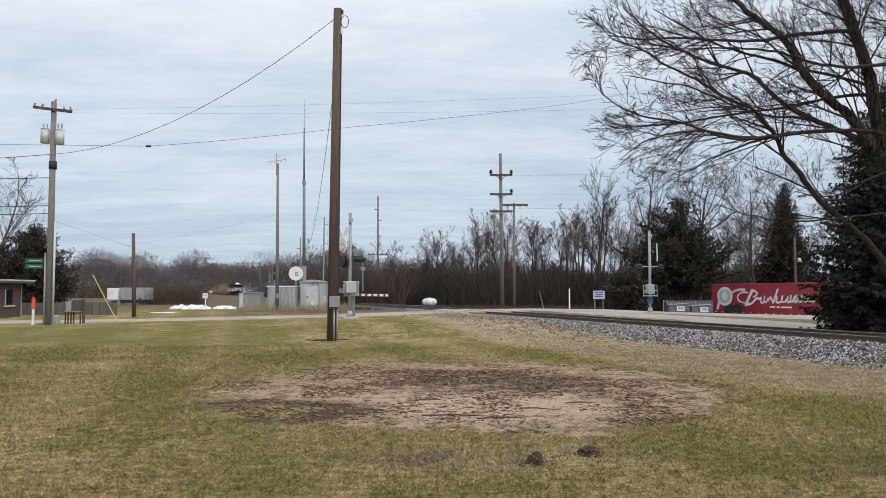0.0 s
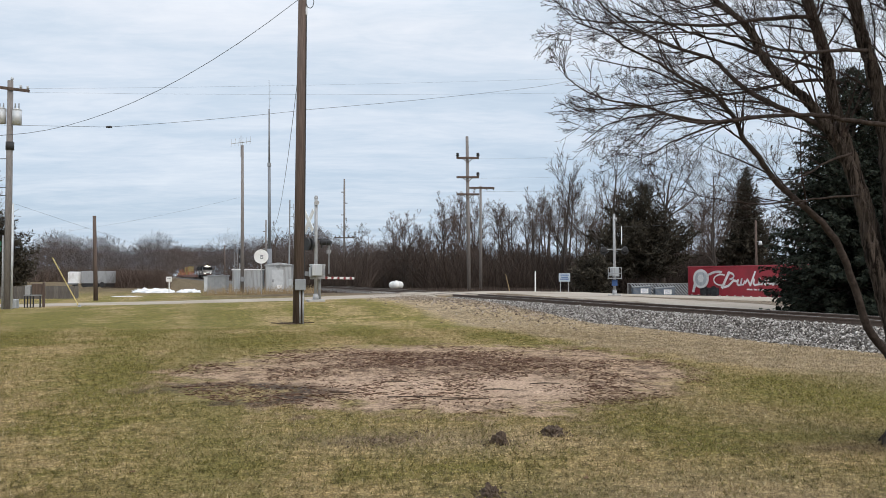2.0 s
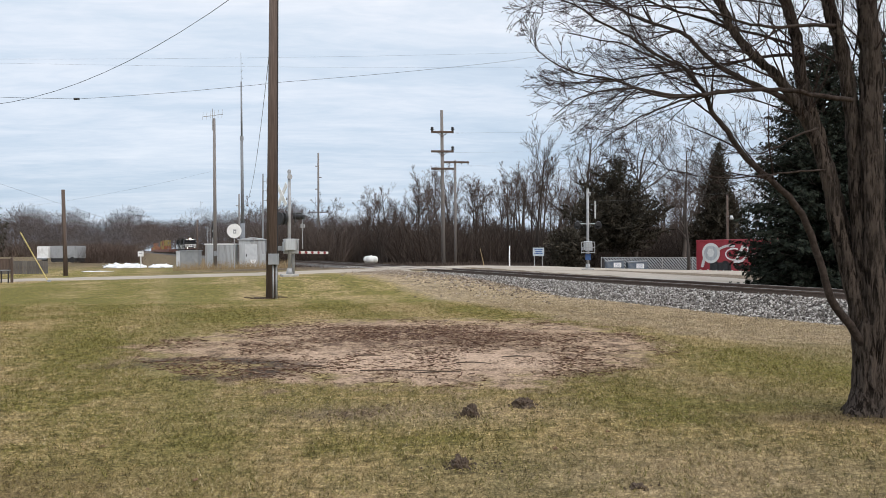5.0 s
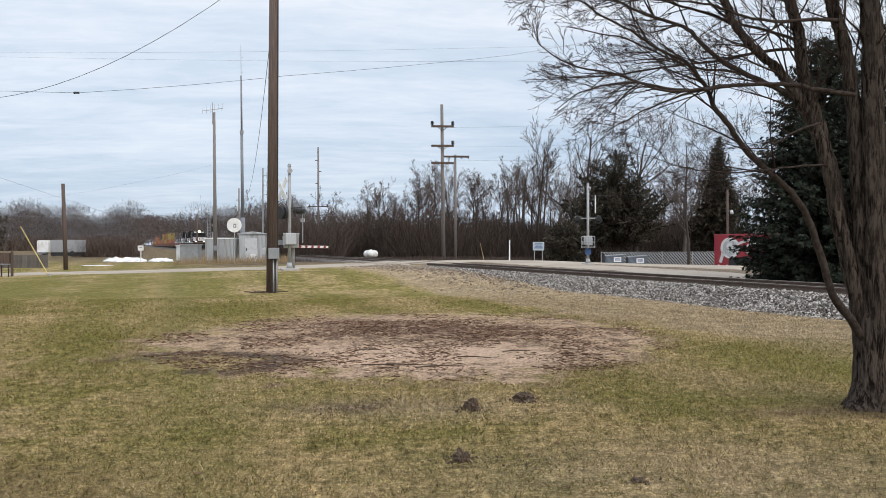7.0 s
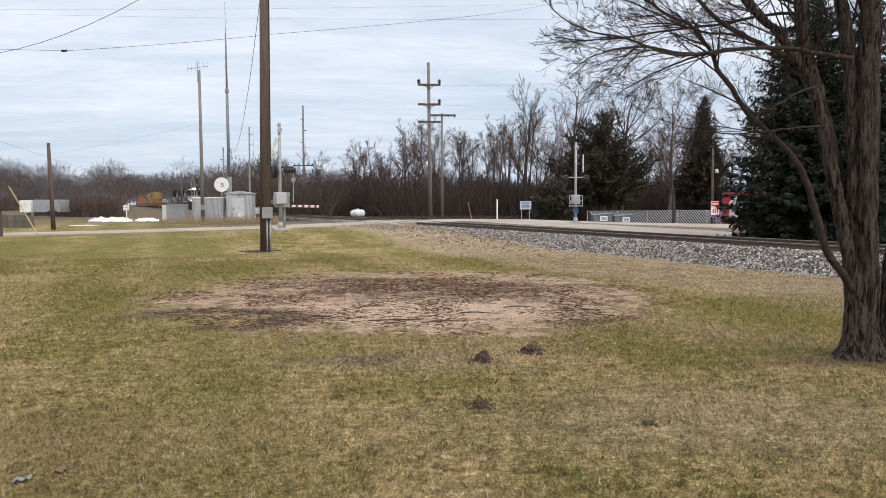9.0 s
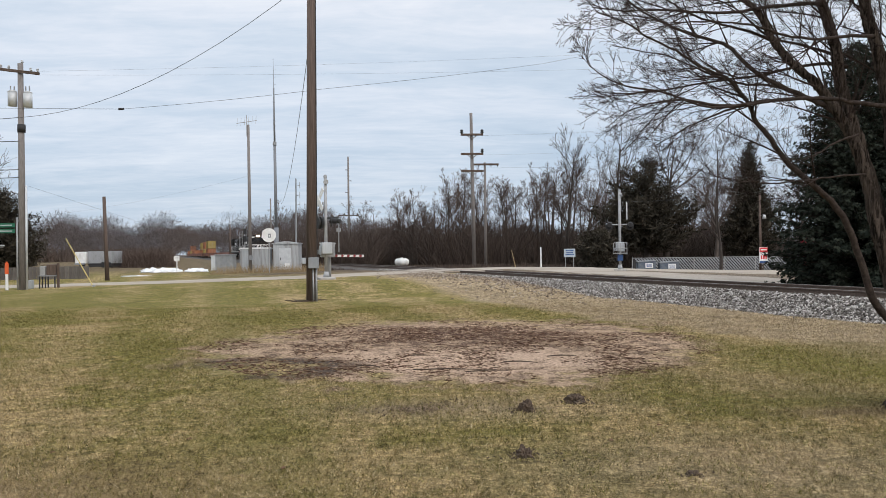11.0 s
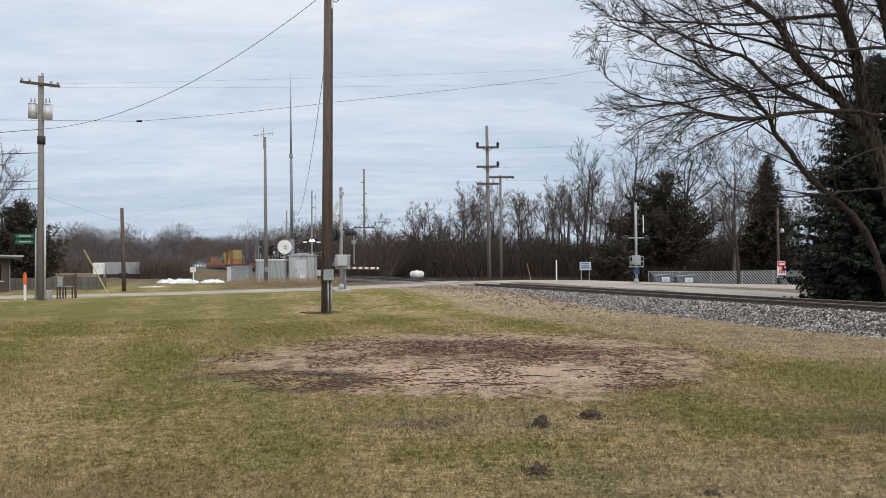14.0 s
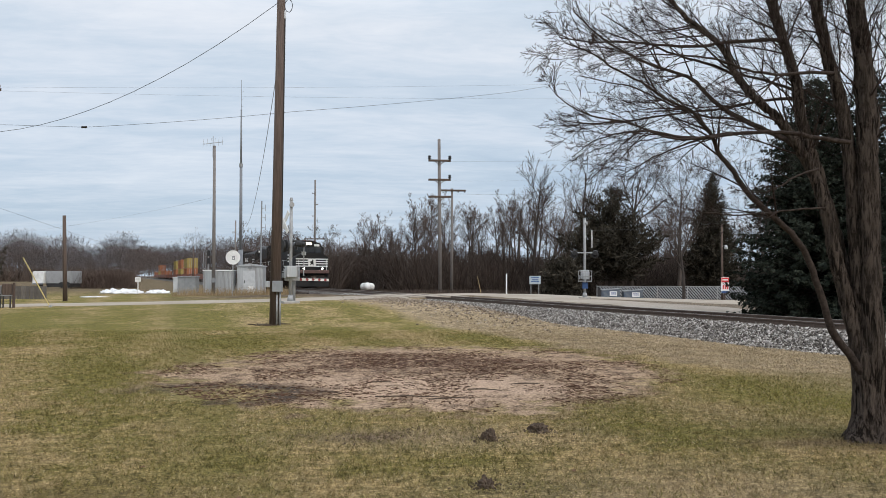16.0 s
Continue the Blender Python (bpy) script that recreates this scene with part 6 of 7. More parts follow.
bs = empty("notice_board", pose(11.55, 60, land(11.55, 60)))
tagged(bs, "white and blue notice board on two posts", "sign")
for x in (-0.3, 0.3):
    part("post", rod((x, 0.05, -0.1), (x, 0.05, 1.3), 0.03, None, 6), M["galv"], bs)
part("board", box((0.86, 0.04, 0.62), (0, 0, 1.1), 0.01), M["board_grey"], bs)
for z, w in ((1.28, 0.6), (1.12, 0.5), (0.98, 0.64)):
    part("text_bar", box((w, 0.012, 0.07), (0, -0.027, z), 0.0), M["blue_sign"], bs, "blue line of writing")

for x, y, h, mat, label, lean in ((8.74, 56, 1.4, "white", "white plastic marker post", 0), (6.9, 55.4, 1.2, "reed", "thin leaning straw-coloured stake", -0.3)):
    p = empty("marker_post", pose(x, y, land(x, y)))
    tagged(p, label, "marker post")
    part("shaft", rod((0, 0, -0.1), (lean, 0, h), 0.05 if h > 1.3 else 0.03, 0.045 if h > 1.3 else 0.02, 10), M[mat], p)
    if h > 1.3:
        part("cap", rod((lean, 0, h), (lean, 0, h + 0.03), 0.05, 0.03, 10), M[mat], p)

mp = empty("utility_marker", pose(-18.25, 36.2, land(-18.25, 36.2)))
tagged(mp, "white marker post with an orange top", "marker post")
part("shaft", rod((0, 0, 0), (0, 0, 0.85), 0.06, None, 10), M["white"], mp)
part("cap", rod((0, 0, 0.72), (0, 0, 1.2), 0.085, 0.075, 10), M["orange_cap"], mp, "orange plastic cap")
part("finial", rod((0, 0, 1.2), (0, 0, 1.27), 0.03, 0.05, 8), M["orange_cap"], mp)

gw = empty("guy_guard", pose(-14.79, 37, land(-14.79, 37)))
tagged(gw, "slanting yellow plastic guy-wire guard", "guy guard")
part("sleeve", rod((0, 0, 0), (-1.2, 0, 2.2), 0.022, None, 8), M["yellow_guard"], gw)
part("anchor", box((0.12, 0.12, 0.12), (0.02, 0, 0.03), 0.02), M["galv"], gw)

st = empty("cable_pedestal", pose(-16.85, 37.0, land(-16.85, 37)))
tagged(st, "grey utility boxes on a low metal frame", "utility box")
part("box", box((0.24, 0.3, 0.42), (-0.15, 0, 0.78), 0.02), M["galv"], st, "pale grey box")
part("box", box((0.42, 0.3, 0.5), (0.22, 0.05, 0.82), 0.02), M["pole"], st, "dark brown box")
for x in (-0.28, -0.02, 0.4):
    for y in (-0.12, 0.15):
        part("leg", box((0.045, 0.045, 0.62), (x, y, 0.3), 0.0), M["black_matt"], st)
part("frame", box((0.75, 0.34, 0.05), (0.06, 0.02, 0.56), 0.0), M["hut_dark"], st)
part("stake", box((0.09, 0.09, 1.15), (0.5, 0, 0.55), 0.01), M["pole"], st, "wooden stake")
part("hand_box", box((0.3, 0.3, 0.4), (-0.75, -0.1, 0.18), 0.03), M["hut"], st, "small green-grey ground box")

ss = empty("street_sign", pose(-19.25, 38.2, land(-19.25, 38.2)))
tagged(ss, "two green street-name blades on a post", "street sign")
part("post", rod((0.5, 0, 0), (0.5, 0, 3.0), 0.035, None, 8), M["galv"], ss)
for z in (2.95, 2.68):
    part("blade", box((0.85, 0.02, 0.2), (0.0, -0.03, z), 0.005), M["green_sign"], ss, "green name blade")
    part("text_bar", box((0.56, 0.01, 0.055), (0.02, -0.045, z), 0.0), M["hut"], ss, "pale line of lettering")


# ---- parked semi-trailer in the far yard ----
def parked_trailer():
    t = empty("parked_truck", pose(-40.6, 105, 0.1, 0, 0, -14))
    tagged(t, "white and grey box truck parked at the far yard", "truck")
    part("box_body", box((3.6, 2.0, 1.55), (0.95, 0, 1.32), 0.03), M["galv"], t, "long grey box body")
    part("cab", box((1.5, 2.0, 1.5), (-1.75, -0.3, 1.28), 0.08), M["white"], t, "white front end")
    part("bumper", box((1.4, 0.15, 0.2), (-1.75, -1.35, 0.5), 0.03), M["hut_dark"], t)
    part("chassis", box((3.4, 1.9, 0.5), (0.95, 0, 0.36), 0.02), M["black_matt"], t)
    for x in (-1.7, 1.3, 2.2):
        for y in (-0.9, 0.9):
            part("wheel", rod((x, y - 0.12, 0.36), (x, y + 0.12, 0.36), 0.36, None, 16), M["rubber"], t)


parked_trailer()


# ---- red beverage trailer on the far road ----
def beverage_trailer():
    """Local x runs forward; the side that faces the lawn is at negative y."""
    t = empty("beverage_trailer")
    tagged(t, "long red drinks delivery trailer with silver script lettering", "trailer")
    L, w, z0, z1 = 13.2, 2.3, 0.16, 2.30
    part("body", box((L, w, z1 - z0), (L / 2, 0, (z0 + z1) / 2), 0.05), M["red"], t, "red panelled body")
    part("roof_rail", box((L + 0.04, w + 0.06, 0.12), (L / 2, 0, z1 - 0.02), 0.03), M["red"], t)
    part("side_skirt", box((L - 0.2, w + 0.03, 0.07), (L / 2, 0, z0 + 0.03), 0.01), M["black_matt"], t)
    for i in range(1, 9):
        part("door_seam", box((0.03, 0.03, z1 - z0 - 0.35), (i * L / 9, w / 2 + 0.006, (z0 + z1) / 2), 0), M["red"], t)
    for i in range(14):
        part("marker_light", box((0.16, 0.03, 0.05), (0.5 + i * 0.85, -w / 2 - 0.02, z0 + 0.1), 0), M["silver_letter"], t)
    y = -w / 2 - 0.012
    # round silver crest with sprays, drawn as plain shapes
    def plate(pts, name="crest", mat="silver_letter", d=0.012):
        return part(name, prism(pts, d, Matrix.Translation((0, y - d, 0))), M[mat], t, "silver-grey printed ornament")
    ring = [(1.35 + 0.86 * math.cos(a), 1.42 + 0.70 * math.sin(a)) for a in [i * 2 * math.pi / 28 for i in range(28)]]
    plate(ring)
    plate([(1.35 + 0.64 * math.cos(a), 1.42 + 0.52 * math.sin(a)) for a in [i * 2 * math.pi / 28 for i in range(28)]], "crest_field", "hut", 0.016)
    plate([(1.35 + 0.36 * math.cos(a), 1.45 + 0.32 * math.sin(a)) for a in [i * 2 * math.pi / 6 for i in range(6)]], "crest_shield", "silver_letter", 0.02)
    for i in range(9):
        a = i / 8
        x, z = 1.95 + a * 1.5, 1.62 + 0.34 * math.sin(a * 1.9) - 0.05 * a
        plate([(x + 0.17 * math.cos(q), z + 0.10 * math.sin(q + 0.3)) for q in [k * math.pi / 4 for k in range(8)]], "leaf_shape")
    for i in range(6):
        x, z = 0.75 - 0.05 * i, 1.15 - 0.13 * i
        plate([(x + 0.16 * math.cos(q), z + 0.09 * math.sin(q)) for q in [k * math.pi / 4 for k in range(8)]], "leaf_shape")
    # brand script as flowing strokes, not letters
    def stroke(pts, r, name="script_stroke"):
        bm = None
        for (x0, a0), (x1, a1) in zip(pts, pts[1:]):
            d = Vector((x1 - x0, 0, a1 - a0))
            n = Vector((-d.z, 0, d.x)).normalized() * r
            q = [(x0 - n.x, a0 - n.z), (x1 - n.x, a1 - n.z), (x1 + n.x, a1 + n.z), (x0 + n.x, a0 + n.z)]
            bm = prism(q, 0.012, Matrix.Translation((0, y - 0.012, 0)), bm)
            bm = rod((x1, y - 0.012, a1), (x1, y, a1), r, None, 10, bm)
        part(name, bm, M["white"], t, "white printed script stroke")
    def arc(cx, cz, rx, rz, a0, a1, n=10):
        return [(cx + rx * math.cos(radians(a0 + (a1 - a0) * i / n)), cz + rz * math.sin(radians(a0 + (a1 - a0) * i / n))) for i in range(n + 1)]
    stroke(arc(3.5, 1.35, 0.75, 0.38, 60, 300, 14), 0.05)
    stroke([(3.55, 0.75), (4.3, 1.85)], 0.11)
    stroke(arc(4.35, 1.62, 0.42, 0.22, 120, -80), 0.07)
    stroke([(3.75, 0.82), (4.25, 0.95), (4.75, 1.32), (5.05, 1.25)], 0.08)
    x = 5.1
    for i, (w_, tall) in enumerate(((0.72, 0), (0.78, 1), (1.0, 0), (0.6, 0), (0.4, 2), (0.5, 0), (0.6, 0), (0.45, 0))):
        zb = 0.98 + 0.02 * i
        if tall == 1:
            stroke([(x, zb + 0.12), (x + 0.25, zb + 0.40), (x + 0.5, zb)], 0.065)
            stroke([(x + 0.5, zb), (x + 0.95, zb + 0.9)], 0.07)
        else:
            stroke([(x + 0.1, zb + 0.42), (x, zb + 0.1), (x + 0.12, zb), (x + w_ * 0.45, zb + 0.05), (x + w_ * 0.6, zb + 0.45)], 0.065)
            stroke([(x + w_ * 0.6, zb + 0.45), (x + w_ * 0.5, zb + 0.05), (x + w_ * 0.8, zb + 0.06), (x + w_, zb + 0.3)], 0.055)
        x += w_
    x = 6.0
    for w_ in (0.5, 0.28, 0.95):
        part("slogan_bar", box((w_, 0.012, 0.1), (x + w_ / 2, y - 0.005, 0.72), 0), M["white"], t, "small pale line of lettering")
        x += w_ + 0.14
    part("wheel_well", box((2.3, 0.08, 0.55), (2.65, -w / 2 + 0.02, 0.52), 0.05), M["black_matt"], t, "dark wheel opening")
    wheels = []
    for x in (2.1, 3.2):
        for yy in (-w / 2 + 0.12, w / 2 - 0.12):
            wh = empty("wheel", pose(x, yy, 0.46))
            wh.parent = t
            part("tyre", rod((0, -0.14, 0), (0, 0.14, 0), 0.46, None, 22), M["rubber"], wh)
            rm = part("rim", rod((0, -0.16, 0), (0, 0.16, 0), 0.26, None, 18), M["black_matt"], wh, "dark steel rim")
            for k in range(5):
                a = k * 2 * math.pi / 5
                bm = rod((0.15 * math.cos(a), -0.175, 0.15 * math.sin(a)), (0.15 * math.cos(a), 0.175, 0.15 * math.sin(a)), 0.035, None, 6)
                join_ob = mesh_object("tmp", bm, None)
                me = join_ob.data
                b2 = bmesh.new()
                b2.from_mesh(rm.data)
                b2.from_mesh(me)
                b2.to_mesh(rm.data)
                b2.free()
                bpy.data.objects.remove(join_ob)
            wheels.append((wh, x, yy))
    part("landing_gear", box((0.12, 1.6, 0.55), (9.4, 0, 0.2), 0.01), M["black_matt"], t)
    part("rear_frame", box((0.05, w - 0.1, z1 - z0 - 0.1), (-0.03, 0, (z0 + z1) / 2), 0.01), M["red"], t)
    for yy in (-0.9, 0.9):
        part("tail_light", box((0.03, 0.2, 0.12), (-0.065, yy, 0.55), 0.01), M["red_sign"], t)
    # the tractor that pulls it
    c = empty("tractor_unit")
    tagged(c, "white truck tractor pulling the red trailer", "truck")
    part("cab", box((2.0, 2.2, 1.9), (0, 0, 1.45), 0.12), M["white"], c)
    part("bonnet", box((1.4, 1.7, 1.0), (1.6, 0, 1.0), 0.1), M["white"], c)
    part("windscreen", box((0.04, 1.8, 0.7), (1.0, 0, 1.95), 0.01), M["glass_dark"], c)
    part("chassis", box((5.0, 0.9, 0.25), (-0.2, 0, 0.6), 0.02), M["black_matt"], c)
    for x in (1.5, -1.9):
        for yy in (-0.95, 0.95):
            part("wheel", rod((x, yy - 0.14, 0.48), (x, yy + 0.14, 0.48), 0.48, None, 18), M["rubber"], c)
    for ob in t.children:       # printed work spreads over the long side
        if ob.name.split(".")[0] in ("crest", "crest_field", "crest_shield", "leaf_shape", "script_stroke", "slogan_bar"):
            for v in ob.data.vertices:
                v.co.x = 0.15 + v.co.x * 1.12
    return t, c, wheels


trailer, tractor, trailer_wheels = beverage_trailer()


# ---- train ----
def locomotive(name, label):
    """Six-axle road locomotive with a wide nose; local x forward, front coupler at the origin, rail level z = 0."""
    t = empty(name)
    tagged(t, label, "locomotive", "locomotives of the train")
    B = M["black"]
    part("frame", box((20.6, 2.9, 0.45), (-11.2, 0, 1.42), 0.03), B, t)
    part("anticlimber", box((0.5, 3.0, 0.3), (-0.75, 0, 1.5), 0.04), M["brown_roof"], t)
    part("plow", prism([(-1.5, 0.15), (1.5, 0.15), (1.5, 1.05), (-1.5, 1.05)], 0.14, Matrix.Translation((-0.55, 0, 0)) @ Matrix.Rotation(math.pi / 2, 4, "Z") @ Matrix.Rotation(radians(-8), 4, "X")), B, t)
    part("coupler", box((0.7, 0.3, 0.3), (-0.35, 0, 0.9), 0.05), M["steel_rail"], t)
    # nose with a chamfered top
    part("nose", prism([(-1.52, 1.6), (1.52, 1.6), (1.52, 2.85), (0.95, 3.2), (-0.95, 3.2), (-1.52, 2.85)], 1.9,
                       Matrix.Translation((-1.05, 0, 0)) @ Matrix.Rotation(math.pi / 2, 4, "Z")), B, t, "black wide nose")
    for z in (2.68, 2.46, 2.24, 2.02):
        for y0, y1 in ((-1.5, -0.36), (0.36, 1.5)):
            part("stripe", box((0.012, y1 - y0, 0.085), (-1.043, (y0 + y1) / 2, z), 0), M["white"], t, "white nose stripe")
    part("emblem_panel", box((0.012, 0.70, 0.74), (-1.043, 0, 2.35), 0), M["white"], t, "white emblem ground")
    emb = [(-0.2, -0.28), (-0.1, -0.05), (-0.24, 0.08), (-0.05, 0.12), (0.02, 0.28), (0.14, 0.2), (0.1, 0.05), (0.22, -0.05), (0.12, -0.1), (0.18, -0.3), (0.02, -0.12)]
    part("emblem", prism([(a, 2.35 + b_) for a, b_ in emb], 0.02, Matrix.Translation((-1.026, 0, 0)) @ Matrix.Rotation(math.pi / 2, 4, "Z")), B, t, "black emblem shape")
    part("cab", prism([(-1.52, 1.6), (1.52, 1.6), (1.52, 3.75), (1.2, 4.2), (0.6, 4.42), (-0.6, 4.42), (-1.2, 4.2), (-1.52, 3.75)], 2.3,
                      Matrix.Translation((-2.9, 0, 0)) @ Matrix.Rotation(math.pi / 2, 4, "Z")), B, t, "black cab")
    part("cab_roof", box((2.3, 1.5, 0.1), (-4.05, 0, 4.44), 0.03), M["brown_roof"], t, "grimy cab roof")
    for y in (-0.98, -0.33, 0.33, 0.98):
        part("windscreen", box((0.03, 0.56, 0.52), (-2.888, y, 3.58), 0.01), M["glass_dark"], t)
    part("headlight_housing", box((0.16, 0.75, 0.3), (-2.83, 0, 4.17), 0.04), B, t)
    for y in (-0.17, 0.17):
        part("headlight", rod((-2.76, y, 4.17), (-2.735, y, 4.17), 0.125, None, 14), M["lamp_on"], t, "lit headlight")
    for y in (-0.85, 0.85):
        part("number_board", box((0.05, 0.5, 0.2), (-2.87, y, 4.02), 0.01), M["white"], t)
        part("ditch_light", rod((-0.52, y, 1.78), (-0.49, y, 1.78), 0.085, None, 14), M["lamp_white"], t, "lit ditch light")
        part("ditch_bracket", box((0.25, 0.3, 0.32), (-0.66, y, 1.76), 0.03), B, t)
    # long hood, radiator wings and exhaust
    part("hood", prism([(-0.95, 1.6), (0.95, 1.6), (0.95, 3.95), (0.7, 4.2), (-0.7, 4.2), (-0.95, 3.95)], 11.5,
                       Matrix.Translation((-5.2, 0, 0)) @ Matrix.Rotation(math.pi / 2, 4, "Z")), B, t, "black long hood")
    part("radiator", prism([(-1.5, 3.0), (1.5, 3.0), (1.55, 4.1), (1.3, 4.45), (-1.3, 4.45), (-1.55, 4.1)], 4.2,
                           Matrix.Translation((-16.8, 0, 0)) @ Matrix.Rotation(math.pi / 2, 4, "Z")), B, t, "flared radiator section")
    part("hood_end", box((4.2, 1.9, 1.6), (-18.9, 0, 2.3), 0.03), B, t)
    part("inverter_cab", box((2.6, 2.8, 2.2), (-6.6, 0, 2.75), 0.06), B, t)
    part("exhaust", box((1.2, 0.8, 0.35), (-11.5, 0, 4.35), 0.05), M["brown_roof"], t)
    for s in (-1, 1):
        for i, z in enumerate((3.35, 3.05, 2.75)):
            part("side_stripe", box((1.7, 0.012, 0.13), (-4.0, s * 1.532, z - 0.25), 0), M["white"], t, "white side stripe")
        part("hood_plate", box((2.6, 0.012, 0.5), (-13.6, s * 0.957, 3.2), 0), M["white"], t, "white lettering block")
        part("sill_stripe", box((20.2, 0.012, 0.1), (-11.2, s * 1.457, 1.55), 0), M["white"], t, "white sill stripe")
        part("cab_window", box((1.1, 0.02, 0.55), (-4.2, s * 1.525, 3.5), 0.0), M["glass_dark"], t)
        part("handrail", rod((-5.5, s * 1.42, 2.65), (-20.5, s * 1.42, 2.65), 0.02, None, 6), M["white"], t)
        for i in range(8):
            part("stanchion", rod((-5.5 - i * 2.14, s * 1.42, 1.65), (-5.5 - i * 2.14, s * 1.42, 2.65), 0.02, None, 6), M["white"], t)
        part("step", box((0.5, 0.12, 1.1), (-0.95, s * 1.38, 0.9), 0.01), B, t)
        part("front_rail", rod((-0.72, s * 1.3, 1.65), (-0.72, s * 1.3, 2.6), 0.02, None, 6), M["white"], t)
    part("fuel_tank", box((4.6, 2.6, 0.8), (-11.2, 0, 0.85), 0.12), B, t)
    for c in (-4.6, -17.6):
        tr = part("truck", box((4.2, 2.2, 0.35), (c, 0, 0.75), 0.05), M["steel_rail"], t, "three-axle bogie")
        for dx in (-1.6, 0, 1.6):
            for y in (-0.75, 0.75):
                part("wheel", rod((c + dx, y - 0.07, 0.52), (c + dx, y + 0.07, 0.52), 0.52, None, 18), M["steel_rail"], tr)
    return t


def well_car(name="well_car"):
    t = empty(name)
    tagged(t, "rust-red low container well wagon", "railway wagon", "wagons of the train")
    L = 20.5
    for y in (-1.4, 1.4):
        part("side_sill", box((L - 4.2, 0.14, 0.95), (-L / 2, y, 0.95), 0.02), M["rust"], t)
        part("top_chord", box((L - 4.0, 0.2, 0.14), (-L / 2, y, 1.45), 0.02), M["rust"], t)
    part("floor", box((L - 4.2, 2.7, 0.1), (-L / 2, 0, 0.5), 0.01), M["rust"], t)
    for x in (-1.3, -L + 1.3):
        part("end_platform", box((2.4, 2.7, 0.35), (x, 0, 1.2), 0.03), M["rust"], t)
        tr = part("truck", box((2.4, 2.1, 0.3), (x, 0, 0.6), 0.04), M["steel_rail"], t, "two-axle bogie")
        for dx in (-0.85, 0.85):
            for y in (-0.75, 0.75):
                part("wheel", rod((x + dx, y - 0.07, 0.46), (x + dx, y + 0.07, 0.46), 0.46, None, 14), M["steel_rail"], tr)
    return t


def container(mat, label, length):
    t = empty("container")
    tagged(t, label, "container", "containers on the train")
    part("body", box((length, 2.4, 2.4), (-length / 2, 0, 1.22), 0.03), mat, t)
    n = int(length / 0.6)
    bm = box((0.22, 0.05, 2.15), (0, 0, 0), 0.012)
    me = bpy.data.meshes.new("corrugation")
    bm.to_mesh(me)
    bm.free()
    me.materials.append(mat)
    for i in range(n):
        for y in (-1.215, 1.215):
            piece("corrugation", me, t, Matrix.Translation((-0.3 - i * 0.6, y, 1.22)))
    for x in (-0.08, -length + 0.08):
        for y in (-1.13, 1.13):
            part("corner_post", box((0.18, 0.18, 2.5), (x, y, 1.22), 0.01), mat, t)
    part("door", box((0.03, 2.1, 2.15), (0.012, 0, 1.22), 0.01), mat, t)
    for y in (-0.7, -0.25, 0.25, 0.7):
        part("lock_bar", rod((0.04, y, 0.2), (0.04, y, 2.25), 0.025, None, 6), M["galv"], t)
    return t


TRAIN = []       # (thing, metres behind the front, height above the rail)
loco = locomotive("locomotive", "black road locomotive with white nose stripes and lit headlights")
TRAIN.append((loco, 0.0, 0.0))
loco_b = copy_thing(loco, Matrix.Identity(4))
tagged(loco_b, "black trailing road locomotive with white stripes")
TRAIN.append((loco_b, 22.3, 0.0))
car0 = well_car()
for i in range(14):
    TRAIN.append((car0 if i == 0 else copy_thing(car0, Matrix.Identity(4)), 45.0 + i * 21.0, 0.0))
box_y = container(M["yellow"], "yellow steel shipping container", 12.2)
box_o = container(M["orange"], "orange steel shipping container", 12.2)
used = set()
for car, src, up in ((4, box_o, 0.55), (4, box_y, 3.02), (5, box_y, 0.55), (5, box_o, 3.02), (6, box_o, 0.55), (6, box_y, 3.02), (9, box_o, 0.55), (10, box_o, 0.55), (11, box_y, 0.55), (11, box_o, 3.02), (13, box_o, 0.55)):
    ob = src if src not in used else copy_thing(src, Matrix.Identity(4))
    used.add(src)
    TRAIN.append((ob, 45.0 + car * 21.0 + 4.1, up))


# ---- lawn detail ----
def clod(x, y, r, h, seed):
    bm = bmesh.new()
    bmesh.ops.create_icosphere(bm, subdivisions=4, radius=1.0)
    for v in bm.verts:
        n = noise.fractal(Vector((v.co.x * 1.6 + seed * 7, v.co.y * 1.6, v.co.z * 1.6)), 0.6, 2.1, 5)
        k = 1 + 0.5 * n
        v.co = Vector((v.co.x * r * k, v.co.y * r * k, max(-0.15, v.co.z) * h * k))
    ob = mesh_object("soil_clod", bm, M["soil"])
    ob.matrix_basis = pose(x, y, land(x, y))
    tagged(ob, "dark crumbly clod of dug-up soil on the grass", "soil", "soil clods on the lawn")


clod(0.89, 7.70, 0.07, 0.10, 1)
clod(1.46, 8.10, 0.10, 0.09, 2)
clod(0.62, 5.95, 0.06, 0.07, 3)
clod(1.75, 5.35, 0.05, 0.03, 7)


